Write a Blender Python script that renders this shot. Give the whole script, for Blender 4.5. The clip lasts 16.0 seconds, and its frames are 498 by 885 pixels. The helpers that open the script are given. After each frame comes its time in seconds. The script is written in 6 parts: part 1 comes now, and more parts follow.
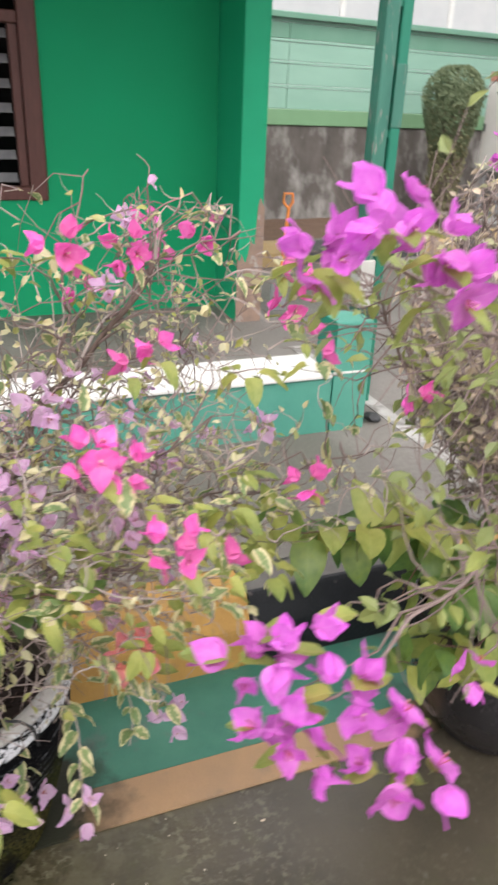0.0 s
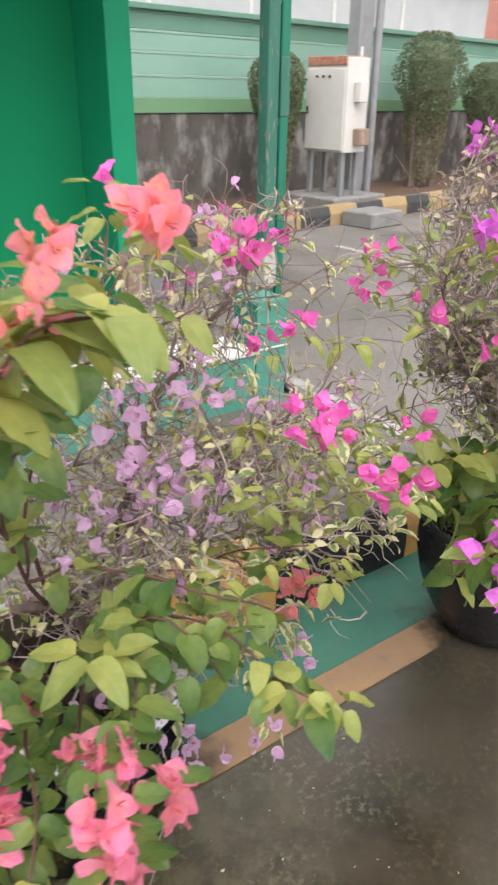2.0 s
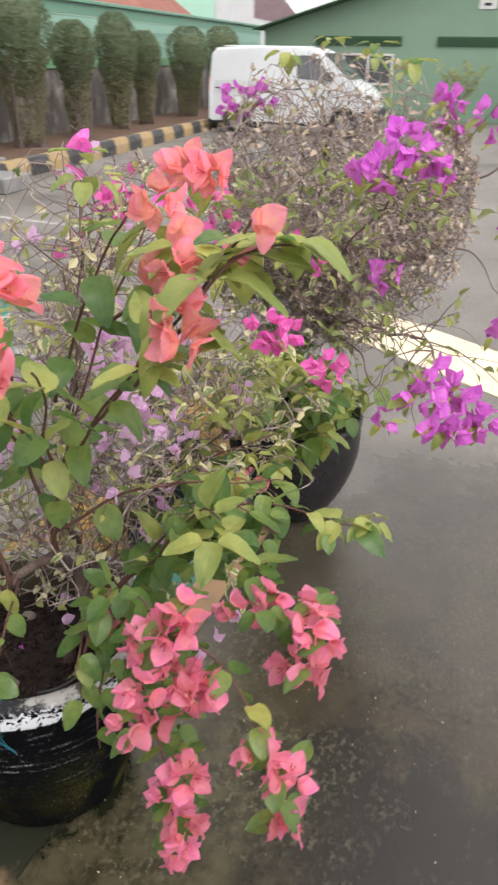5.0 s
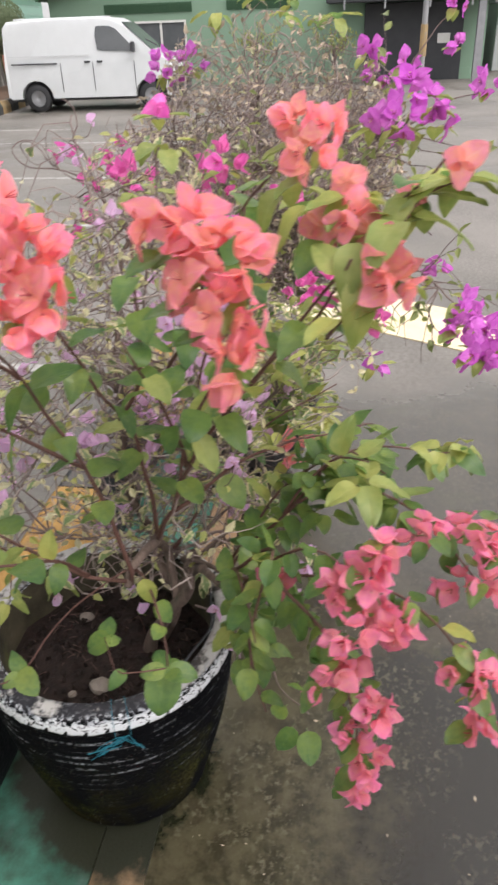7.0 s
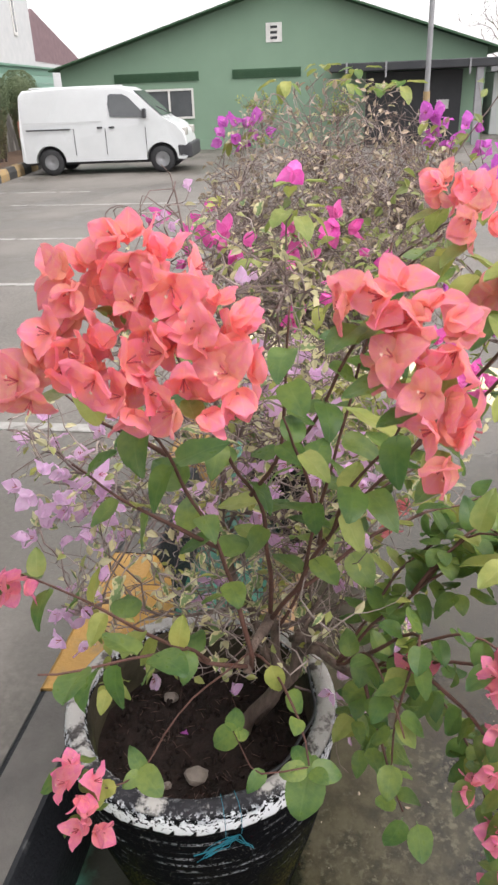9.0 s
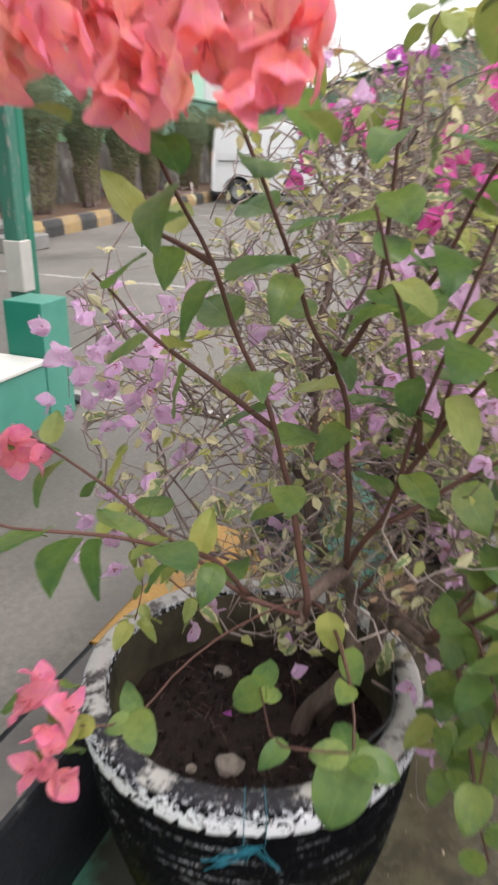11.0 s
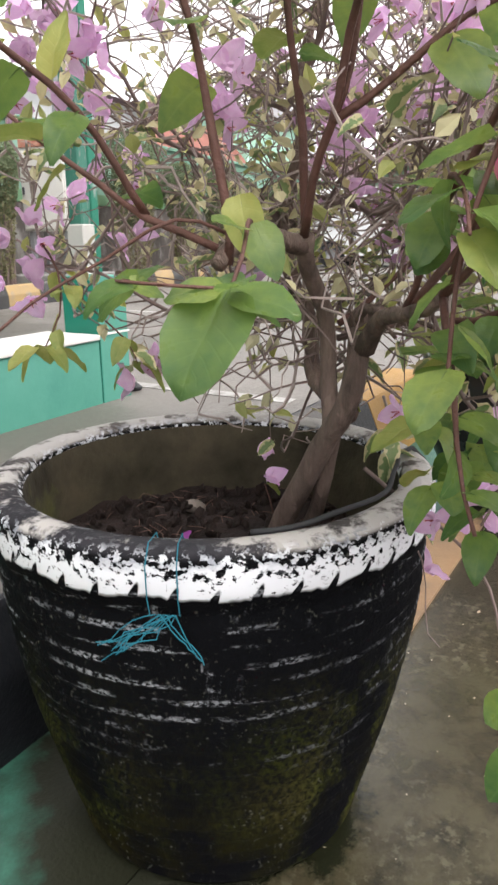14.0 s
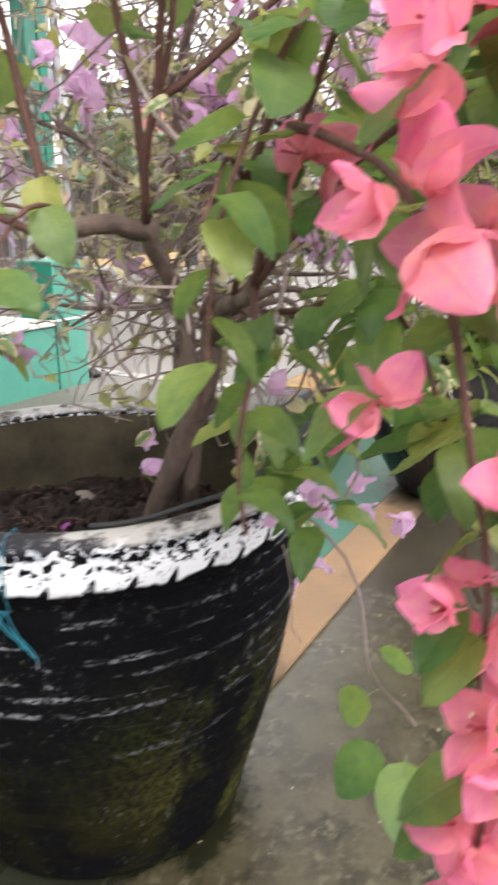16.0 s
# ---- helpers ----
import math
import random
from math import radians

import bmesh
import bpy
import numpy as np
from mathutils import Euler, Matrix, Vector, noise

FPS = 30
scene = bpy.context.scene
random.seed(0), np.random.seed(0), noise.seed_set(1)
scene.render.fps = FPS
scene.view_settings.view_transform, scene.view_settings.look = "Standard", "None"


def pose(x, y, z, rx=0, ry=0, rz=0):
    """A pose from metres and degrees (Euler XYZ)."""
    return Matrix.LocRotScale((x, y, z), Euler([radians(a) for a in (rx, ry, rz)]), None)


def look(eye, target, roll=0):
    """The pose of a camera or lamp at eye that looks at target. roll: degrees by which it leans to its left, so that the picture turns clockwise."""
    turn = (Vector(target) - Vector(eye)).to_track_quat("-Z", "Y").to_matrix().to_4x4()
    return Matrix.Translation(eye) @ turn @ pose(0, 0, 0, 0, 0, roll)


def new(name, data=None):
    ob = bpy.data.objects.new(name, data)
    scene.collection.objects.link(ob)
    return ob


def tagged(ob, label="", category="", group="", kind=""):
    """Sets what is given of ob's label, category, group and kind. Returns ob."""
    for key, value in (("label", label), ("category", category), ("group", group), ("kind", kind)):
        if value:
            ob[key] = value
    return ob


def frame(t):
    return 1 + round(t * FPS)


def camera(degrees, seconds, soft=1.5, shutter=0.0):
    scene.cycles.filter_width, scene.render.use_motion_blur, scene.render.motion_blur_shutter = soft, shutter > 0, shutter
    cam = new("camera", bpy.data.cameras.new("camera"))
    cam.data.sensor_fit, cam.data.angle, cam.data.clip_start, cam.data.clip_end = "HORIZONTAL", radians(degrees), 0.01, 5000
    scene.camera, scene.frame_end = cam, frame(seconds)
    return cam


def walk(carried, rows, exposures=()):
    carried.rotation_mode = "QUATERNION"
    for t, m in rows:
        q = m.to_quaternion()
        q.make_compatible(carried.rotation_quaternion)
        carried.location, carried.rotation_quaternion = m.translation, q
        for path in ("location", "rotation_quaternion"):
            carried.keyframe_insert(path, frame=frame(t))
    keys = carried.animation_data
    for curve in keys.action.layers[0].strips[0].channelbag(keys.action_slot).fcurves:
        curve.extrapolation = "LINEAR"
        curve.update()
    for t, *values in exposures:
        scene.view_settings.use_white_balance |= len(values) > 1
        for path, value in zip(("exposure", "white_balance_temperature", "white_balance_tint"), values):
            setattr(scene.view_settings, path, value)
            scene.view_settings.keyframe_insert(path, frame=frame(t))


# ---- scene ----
cam = camera(37.9, 16.0, soft=2.5, shutter=0.7)
PATH = [
    (0, (0.752, -0.143, 1.643), (1.42, 1.54, 0.794), 2.4),
    (0.5, (0.59, -0.087, 1.63), (1.377, 1.521, 0.739), 1.0),
    (1, (0.468, -0.067, 1.632), (1.368, 1.475, 0.732), 1.5),
    (1.5, (0.326, -0.063, 1.641), (1.305, 1.449, 0.773), 1.3),
    (2, (0.166, -0.058, 1.675), (1.224, 1.398, 0.804), 0.9),
    (2.5, (0.052, -0.034, 1.698), (1.233, 1.342, 0.856), 1.2),
    (3, (-0.068, -0.004, 1.703), (1.302, 1.19, 0.867), 1.8),
    (3.5, (-0.143, 0.025, 1.71), (1.296, 1.133, 0.872), 1.4),
    (3.7, (-0.177, 0.037, 1.696), (1.275, 1.104, 0.827), 1.2),
    (5.8, (-0.527, 0.433, 1.693), (1.143, 0.912, 0.704), 0.1),
    (6, (-0.54, 0.489, 1.69), (1.13, 0.935, 0.684), -0.2),
    (6.5, (-0.586, 0.553, 1.678), (1.125, 0.957, 0.724), 0.3),
    (7, (-0.596, 0.675, 1.677), (1.109, 0.963, 0.673), -2.2),
    (7.5, (-0.597, 0.782, 1.687), (1.121, 1.01, 0.688), -0.2),
    (8, (-0.552, 0.861, 1.706), (1.188, 1.081, 0.745), -0.5),
    (8.5, (-0.548, 0.906, 1.705), (1.213, 1.189, 0.801), -1.1),
    (8.7, (-0.555, 0.91, 1.702), (1.214, 1.187, 0.812), -1.9),
    (10.8, (-0.437, 0.837, 1.384), (1.337, 1.407, 0.657), -0.0),
    (11, (-0.361, 0.849, 1.347), (1.354, 1.545, 0.589), 0.7),
    (11.5, (-0.3, 0.789, 1.193), (1.424, 1.572, 0.549), 0.0),
    (12, (-0.263, 0.779, 0.972), (1.495, 1.63, 0.541), 1.1),
    (12.5, (-0.234, 0.766, 0.89), (1.463, 1.724, 0.439), 2.1),
    (13, (-0.222, 0.75, 0.851), (1.466, 1.714, 0.379), -0.1),
    (13.5, (-0.211, 0.729, 0.822), (1.472, 1.674, 0.298), -0.9),
    (14, (-0.196, 0.712, 0.801), (1.467, 1.678, 0.252), -0.8),
    (14.5, (-0.183, 0.691, 0.798), (1.464, 1.672, 0.225), -0.1),
    (15, (-0.154, 0.642, 0.799), (1.499, 1.607, 0.218), -0.6),
    (15.5, (-0.148, 0.617, 0.793), (1.48, 1.606, 0.185), -2.2),
    (16, (-0.106, 0.592, 0.8), (1.565, 1.524, 0.216), -0.2),
]
EXPOSURES = ((0, 0.93), (1, 0.86), (3.7, 0.8), (5.8, 0.66), (7, 0.7), (8.7, 0.74), (11, 0.66), (11.5, 0.76), (12, 0.4), (12.6, 0.3), (13, 0.62), (13.5, 0.92), (14, 1.05), (15, 1.2), (16, 1.34))
walk(cam, [(t, look(eye, target, roll)) for t, eye, target, roll in PATH], EXPOSURES)

# ---- light ----
world = bpy.data.worlds.new("overcast_sky")
scene.world = world
world.use_nodes = True
wn, wl = world.node_tree.nodes, world.node_tree.links
sky = wn.new("ShaderNodeTexSky")
sky.sky_type, sky.sun_disc = "NISHITA", False
SUN_HEIGHT, SUN_TURN = radians(58), radians(205)
sky.sun_elevation, sky.sun_rotation = SUN_HEIGHT, SUN_TURN
sky.air_density, sky.dust_density, sky.ozone_density = 1.0, 6.0, 1.0
grey = wn.new("ShaderNodeHueSaturation")
grey.inputs["Saturation"].default_value = 0.18
grey.inputs["Value"].default_value = 3.2
wl.new(sky.outputs[0], grey.inputs["Color"])
cloud = wn.new("ShaderNodeMix")
cloud.data_type = "RGBA"
cloud.inputs[0].default_value = 0.75
cloud.inputs[7].default_value = (5.9, 5.68, 5.75, 1)
wl.new(grey.outputs[0], cloud.inputs[6])
wl.new(cloud.outputs[2], wn["Background"].inputs["Color"])
wn["Background"].inputs["Strength"].default_value = 0.15
sun = new("sun", bpy.data.lights.new("sun", "SUN"))
sun.data.energy, sun.data.angle, sun.data.color = 0.25, radians(30), (1.0, 0.95, 0.88)
sun.matrix_world = look((0, 0, 30), (-11 * math.sin(SUN_TURN), -11 * math.cos(SUN_TURN), 30 - 17.6))

# ---- materials ----


def mat(name, a, b=None, scale=8.0, rough=0.6, metal=0.0, bump=0.0, bump_scale=60.0, spot=None, spot_scale=3.0,
        spot_at=0.6, spot_soft=0.08, stretch=(1, 1, 1), vary=0.0, rough2=None, clear=0.0, through_light=0.0, detail=6.0, shade_stains=()):
    """A surface of colours a and b mixed by noise, with spots of a third colour, grain relief and, with vary, a shift from piece to piece."""
    m = bpy.data.materials.new(name)
    m.use_nodes = True
    n, l = m.node_tree.nodes, m.node_tree.links
    bs = n["Principled BSDF"]
    tc = n.new("ShaderNodeTexCoord")
    mp = n.new("ShaderNodeMapping")
    mp.inputs["Scale"].default_value = stretch
    l.new(tc.outputs["Object"], mp.inputs["Vector"])
    vec = mp.outputs[0]
    b = b or tuple(c * 0.75 for c in a)

    def noise_node(s, d=detail):
        t = n.new("ShaderNodeTexNoise")
        t.inputs["Scale"].default_value, t.inputs["Detail"].default_value = s, d
        t.inputs["Roughness"].default_value = 0.62
        l.new(vec, t.inputs["Vector"])
        return t

    def ramp(src, lo, hi):
        r = n.new("ShaderNodeMapRange")
        r.inputs["From Min"].default_value, r.inputs["From Max"].default_value = lo, hi
        l.new(src, r.inputs["Value"])
        return r.outputs[0]

    def mix(f, c1, c2):
        x = n.new("ShaderNodeMix")
        x.data_type = "RGBA"
        for sock, c in ((x.inputs[6], c1), (x.inputs[7], c2)):
            if isinstance(c, tuple):
                sock.default_value = (*c, 1)
            else:
                l.new(c, sock)
        l.new(f, x.inputs[0])
        return x.outputs[2]

    n1 = noise_node(scale)
    col = mix(ramp(n1.outputs[0], 0.3, 0.7), a, b)
    if spot:
        n2 = noise_node(spot_scale)
        f = ramp(n2.outputs[0], spot_at, spot_at + spot_soft)
        col = mix(f, col, spot)
        if rough2 is not None:
            rr = n.new("ShaderNodeMapRange")
            rr.inputs["To Min"].default_value, rr.inputs["To Max"].default_value = rough, rough2
            l.new(f, rr.inputs["Value"])
            l.new(rr.outputs[0], bs.inputs["Roughness"])
    # ragged dark rings: contact shade and algae mixed into the colour
    for x, y, r in shade_stains:
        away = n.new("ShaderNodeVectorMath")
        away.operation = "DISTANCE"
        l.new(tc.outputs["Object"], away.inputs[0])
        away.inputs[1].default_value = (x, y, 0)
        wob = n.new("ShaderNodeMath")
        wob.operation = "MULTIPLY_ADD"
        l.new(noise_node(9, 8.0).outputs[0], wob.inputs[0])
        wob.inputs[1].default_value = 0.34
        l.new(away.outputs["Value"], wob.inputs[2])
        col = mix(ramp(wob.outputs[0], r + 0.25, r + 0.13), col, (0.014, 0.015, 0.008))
    if vary:
        oi = n.new("ShaderNodeObjectInfo")
        hs = n.new("ShaderNodeHueSaturation")
        v = n.new("ShaderNodeMapRange")
        v.inputs["To Min"].default_value, v.inputs["To Max"].default_value = 1 - vary, 1 + vary
        l.new(oi.outputs["Random"], v.inputs["Value"])
        l.new(v.outputs[0], hs.inputs["Value"])
        h2 = n.new("ShaderNodeMapRange")
        h2.inputs["To Min"].default_value, h2.inputs["To Max"].default_value = 0.5 + vary * 0.05, 0.5 - vary * 0.05
        l.new(oi.outputs["Random"], h2.inputs["Value"])
        l.new(h2.outputs[0], hs.inputs["Hue"])
        l.new(col, hs.inputs["Color"])
        col = hs.outputs[0]
    l.new(col, bs.inputs["Base Color"])
    if rough2 is None or not spot:
        rg = n.new("ShaderNodeMapRange")
        rg.inputs["To Min"].default_value, rg.inputs["To Max"].default_value = max(rough - 0.1, 0.02), min(rough + 0.1, 1)
        l.new(n1.outputs[0], rg.inputs["Value"])
        l.new(rg.outputs[0], bs.inputs["Roughness"])
    bs.inputs["Metallic"].default_value = metal
    bs.inputs["Coat Weight"].default_value = clear
    bs.inputs["Specular IOR Level"].default_value = 0.3
    if bump:
        n3 = noise_node(bump_scale, 4.0)
        bp = n.new("ShaderNodeBump")
        bp.inputs["Strength"].default_value, bp.inputs["Distance"].default_value = min(1.0, bump), 0.01
        l.new(n3.outputs[0], bp.inputs["Height"])
        l.new(bp.outputs[0], bs.inputs["Normal"])
    if through_light:
        tr = n.new("ShaderNodeBsdfTranslucent")
        ms = n.new("ShaderNodeMixShader")
        ms.inputs[0].default_value = through_light
        l.new(col, tr.inputs["Color"])
        l.new(bs.outputs[0], ms.inputs[1])
        l.new(tr.outputs[0], ms.inputs[2])
        l.new(ms.outputs[0], n["Material Output"].inputs["Surface"])
    return m


def yard_mat():
    """Concrete and asphalt, dry and pale far off, dark and glossy where water stands in the near part of the yard."""
    m = bpy.data.materials.new("damp_yard")
    m.use_nodes = True
    n, l = m.node_tree.nodes, m.node_tree.links
    bs = n["Principled BSDF"]
    tc = n.new("ShaderNodeTexCoord")

    def tex(scale, detail=6.0):
        t = n.new("ShaderNodeTexNoise")
        t.inputs["Scale"].default_value, t.inputs["Detail"].default_value, t.inputs["Roughness"].default_value = scale, detail, 0.65
        l.new(tc.outputs["Object"], t.inputs["Vector"])
        return t.outputs[0]

    def rng(src, lo, hi, a=0.0, b=1.0):
        r = n.new("ShaderNodeMapRange")
        r.interpolation_type = "SMOOTHSTEP"
        for k, v in zip(("From Min", "From Max", "To Min", "To Max"), (lo, hi, a, b)):
            r.inputs[k].default_value = v
        l.new(src, r.inputs["Value"])
        return r.outputs[0]

    def mix(f, c1, c2):
        x = n.new("ShaderNodeMix")
        x.data_type = "RGBA"
        for sock, c in ((x.inputs[6], c1), (x.inputs[7], c2)):
            if isinstance(c, tuple):
                sock.default_value = (*c, 1)
            else:
                l.new(c, sock)
        l.new(f, x.inputs[0])
        return x.outputs[2]

    far_off = n.new("ShaderNodeVectorMath")
    far_off.operation = "DISTANCE"
    l.new(tc.outputs["Object"], far_off.inputs[0])
    far_off.inputs[1].default_value = (0.75, -0.75, 0)
    add = n.new("ShaderNodeMath")
    add.operation = "ADD"
    l.new(far_off.outputs["Value"], add.inputs[0])
    l.new(rng(tex(0.9), 0.3, 0.7, -0.5, 0.35), add.inputs[1])
    damp = n.new("ShaderNodeMath")
    damp.operation = "MULTIPLY"
    l.new(rng(add.outputs[0], 1.85, 2.75), damp.inputs[0])
    l.new(rng(tex(0.55, 7.0), 0.4, 0.56, 0.5, 1.0), damp.inputs[1])
    dry = damp.outputs[0]
    fine = tex(38)
    dry_col = mix(rng(tex(0.8), 0.35, 0.65), (0.158, 0.142, 0.127), (0.1, 0.09, 0.08))
    dry_col = mix(rng(fine, 0.35, 0.7), dry_col, (0.185, 0.168, 0.152))
    wet_col = mix(rng(tex(3.2), 0.35, 0.68), (0.02, 0.0152, 0.0082), (0.043, 0.033, 0.019))
    wet_col = mix(rng(tex(5.5, 9.0), 0.52, 0.66, 0.0, 0.7), wet_col, (0.038, 0.036, 0.014))
    wet_col = mix(rng(tex(24, 9.0), 0.6, 0.7, 0.0, 0.5), wet_col, (0.085, 0.077, 0.065))
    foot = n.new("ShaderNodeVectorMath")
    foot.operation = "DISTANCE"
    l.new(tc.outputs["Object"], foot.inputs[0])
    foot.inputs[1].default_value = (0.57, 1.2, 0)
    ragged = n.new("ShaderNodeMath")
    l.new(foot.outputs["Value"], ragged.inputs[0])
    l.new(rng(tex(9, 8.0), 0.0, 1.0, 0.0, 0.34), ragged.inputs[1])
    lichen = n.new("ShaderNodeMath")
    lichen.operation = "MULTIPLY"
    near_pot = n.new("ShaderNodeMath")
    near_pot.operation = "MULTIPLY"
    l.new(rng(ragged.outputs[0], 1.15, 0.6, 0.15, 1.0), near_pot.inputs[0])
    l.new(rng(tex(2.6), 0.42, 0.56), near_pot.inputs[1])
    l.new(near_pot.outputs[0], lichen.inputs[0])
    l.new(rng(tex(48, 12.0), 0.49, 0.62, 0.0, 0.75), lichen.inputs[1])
    # ground colour deepens near (0.4, 0.42) and pales further out
    spot_off = n.new("ShaderNodeVectorMath")
    spot_off.operation = "DISTANCE"
    l.new(tc.outputs["Object"], spot_off.inputs[0])
    spot_off.inputs[1].default_value = (0.4, 0.42, 0)
    spot_edge = n.new("ShaderNodeMath")
    l.new(spot_off.outputs["Value"], spot_edge.inputs[0])
    l.new(rng(tex(4.5, 7.0), 0.3, 0.7, -0.12, 0.12), spot_edge.inputs[1])
    wet_col = mix(rng(spot_edge.outputs[0], 0.75, 1.05, 0.0, 0.4), wet_col, (0.07, 0.062, 0.05))
    wet_col = mix(rng(spot_edge.outputs[0], 0.72, 0.5, 0.0, 0.9), wet_col, (0.011, 0.009, 0.006))
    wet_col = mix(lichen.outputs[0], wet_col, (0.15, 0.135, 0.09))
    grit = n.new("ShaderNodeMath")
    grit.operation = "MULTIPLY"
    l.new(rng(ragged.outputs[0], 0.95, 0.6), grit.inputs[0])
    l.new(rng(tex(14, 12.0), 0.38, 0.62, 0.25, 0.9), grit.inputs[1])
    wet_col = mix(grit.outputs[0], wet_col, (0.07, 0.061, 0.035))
    # ring close to the pot: contact shade plus a little algae, as ground colour
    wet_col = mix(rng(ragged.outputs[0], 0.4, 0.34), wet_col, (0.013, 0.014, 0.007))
    l.new(mix(dry, wet_col, dry_col), bs.inputs["Base Color"])
    l.new(rng(dry, 0, 1, 0.2, 0.72), bs.inputs["Roughness"])
    bs.inputs["Specular IOR Level"].default_value = 0.52
    bp = n.new("ShaderNodeBump")
    bp.inputs["Strength"].default_value, bp.inputs["Distance"].default_value = 0.3, 0.006
    l.new(tex(90, 8.0), bp.inputs["Height"])
    l.new(bp.outputs[0], bs.inputs["Normal"])
    return m


# contact shade and some algae at the pot feet, darkened into the floor paint
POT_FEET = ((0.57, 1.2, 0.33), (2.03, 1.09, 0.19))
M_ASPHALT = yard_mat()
M_FLOOR_GREEN = mat("green_floor_paint", (0.03, 0.12, 0.085), (0.055, 0.17, 0.12), 5, 0.48, bump=0.2, bump_scale=120, spot=(0.09, 0.11, 0.1), spot_scale=7, spot_at=0.56, spot_soft=0.2, shade_stains=POT_FEET)
M_FLOOR_TAN = mat("ochre_floor_paint", (0.3, 0.185, 0.1), (0.23, 0.15, 0.092), 6, 0.55, bump=0.25, bump_scale=120, spot=(0.13, 0.105, 0.08), spot_scale=8, spot_at=0.55, spot_soft=0.2, shade_stains=POT_FEET)
M_FLOOR_CREAM = mat("cream_floor_paint", (0.62, 0.5, 0.3), (0.7, 0.62, 0.45), 3, 0.55, bump=0.2, bump_scale=90, spot=(0.35, 0.31, 0.26), spot_scale=5, spot_at=0.64)
M_LINE = mat("worn_white_line", (0.38, 0.365, 0.345), (0.25, 0.24, 0.225), 12, 0.65, bump=0.2, spot=(0.15, 0.137, 0.126), spot_scale=5, spot_at=0.5, spot_soft=0.12)
M_KERB_YELLOW = mat("yellow_kerb_paint", (0.44, 0.25, 0.065), (0.34, 0.19, 0.06), 7, 0.6, bump=0.4, bump_scale=70, spot=(0.2, 0.15, 0.09), spot_scale=9, spot_at=0.58, spot_soft=0.15)
M_KERB_BLACK = mat("black_kerb_paint", (0.006, 0.0066, 0.0085), (0.012, 0.013, 0.016), 7, 0.5, bump=0.4, bump_scale=70, spot=(0.1, 0.1, 0.1), spot_scale=14, spot_at=0.68)
M_KERB_YELLOW_OLD = mat("faded_yellow_kerb_paint", (0.36, 0.24, 0.1), (0.27, 0.2, 0.12), 4, 0.75, bump=0.4, bump_scale=40, spot=(0.22, 0.2, 0.18), spot_scale=6, spot_at=0.54, spot_soft=0.15)
M_KERB_BLACK_OLD = mat("faded_black_kerb_paint", (0.035, 0.035, 0.036), (0.06, 0.058, 0.056), 4, 0.75, bump=0.4, bump_scale=40, spot=(0.16, 0.155, 0.15), spot_scale=6, spot_at=0.58, spot_soft=0.15)
M_RUSTY_FIBRE = mat("red_brown_root_fibre", (0.08, 0.04, 0.03), (0.15, 0.1, 0.08), 40, 0.9)
M_PEBBLE = mat("dusty_pale_stone", (0.26, 0.22, 0.19), (0.18, 0.15, 0.13), 40, 0.9, bump=0.5)
M_KERB_TOP = mat("grimy_kerb_top", (0.13, 0.12, 0.11), (0.09, 0.083, 0.078), 8, 0.8, bump=0.4, bump_scale=70)
M_HOOK = mat("pale_bare_branch", (0.42, 0.37, 0.34), (0.32, 0.27, 0.25), 20, 0.8, bump=0.3)
M_CONCRETE = mat("grey_concrete", (0.24, 0.23, 0.22), (0.17, 0.165, 0.16), 6, 0.75, bump=0.4, bump_scale=90, spot=(0.1, 0.1, 0.09), spot_scale=4, spot_at=0.6, spot_soft=0.2)
M_LEDGE_GREEN = mat("sea_green_wall_paint", (0.055, 0.22, 0.165), (0.085, 0.27, 0.21), 2.5, 0.5, bump=0.12, bump_scale=50, spot=(0.05, 0.2, 0.16), spot_scale=3, spot_at=0.58, spot_soft=0.2)
M_LEDGE_SHADED = mat("shaded_sea_green_wall", (0.01, 0.13, 0.09), (0.015, 0.16, 0.11), 3, 0.4, bump=0.12, bump_scale=50)
M_WHITE = mat("white_wall_paint", (0.66, 0.65, 0.63), (0.56, 0.55, 0.52), 4, 0.5, bump=0.15, bump_scale=60, spot=(0.5, 0.47, 0.42), spot_scale=6, spot_at=0.64)
M_EMERALD = mat("emerald_wall_paint", (0.004, 0.24, 0.1), (0.005, 0.265, 0.112), 1.2, 0.85, bump=0.08, bump_scale=40)
M_COLUMN = mat("light_emerald_column_paint", (0.007, 0.28, 0.135), (0.009, 0.31, 0.15), 3, 0.6, bump=0.1, bump_scale=40)
M_PEELED = mat("bare_peeled_plaster", (0.3, 0.2, 0.15), (0.22, 0.16, 0.13), 9, 0.85, bump=0.6, bump_scale=40, spot=(0.33, 0.3, 0.27), spot_scale=8, spot_at=0.55)
M_BROWN = mat("brown_painted_wood", (0.075, 0.03, 0.025), (0.1, 0.042, 0.035), 6, 0.5, bump=0.2, stretch=(6, 6, 1))
M_LOUVRE = mat("dusty_louvre_glass", (0.45, 0.43, 0.4), (0.36, 0.35, 0.33), 5, 0.25)
M_SLAT = mat("smoky_louvre_glass", (0.2, 0.2, 0.2), (0.14, 0.14, 0.145), 5, 0.15)
M_ROOM_BLACK = mat("unlit_room_black", (0.012, 0.012, 0.014), (0.02, 0.02, 0.022), 4, 0.7)
M_PANEL = mat("pale_green_fence_sheet", (0.19, 0.33, 0.26), (0.225, 0.37, 0.295), 1.5, 0.5, bump=0.05, spot=(0.2, 0.33, 0.27), spot_scale=1.2, spot_at=0.55, spot_soft=0.2, stretch=(0.5, 1, 2))
M_PANEL_TOP = mat("dark_green_fence_sheet", (0.1, 0.22, 0.155), (0.13, 0.25, 0.185), 2, 0.5, bump=0.05)
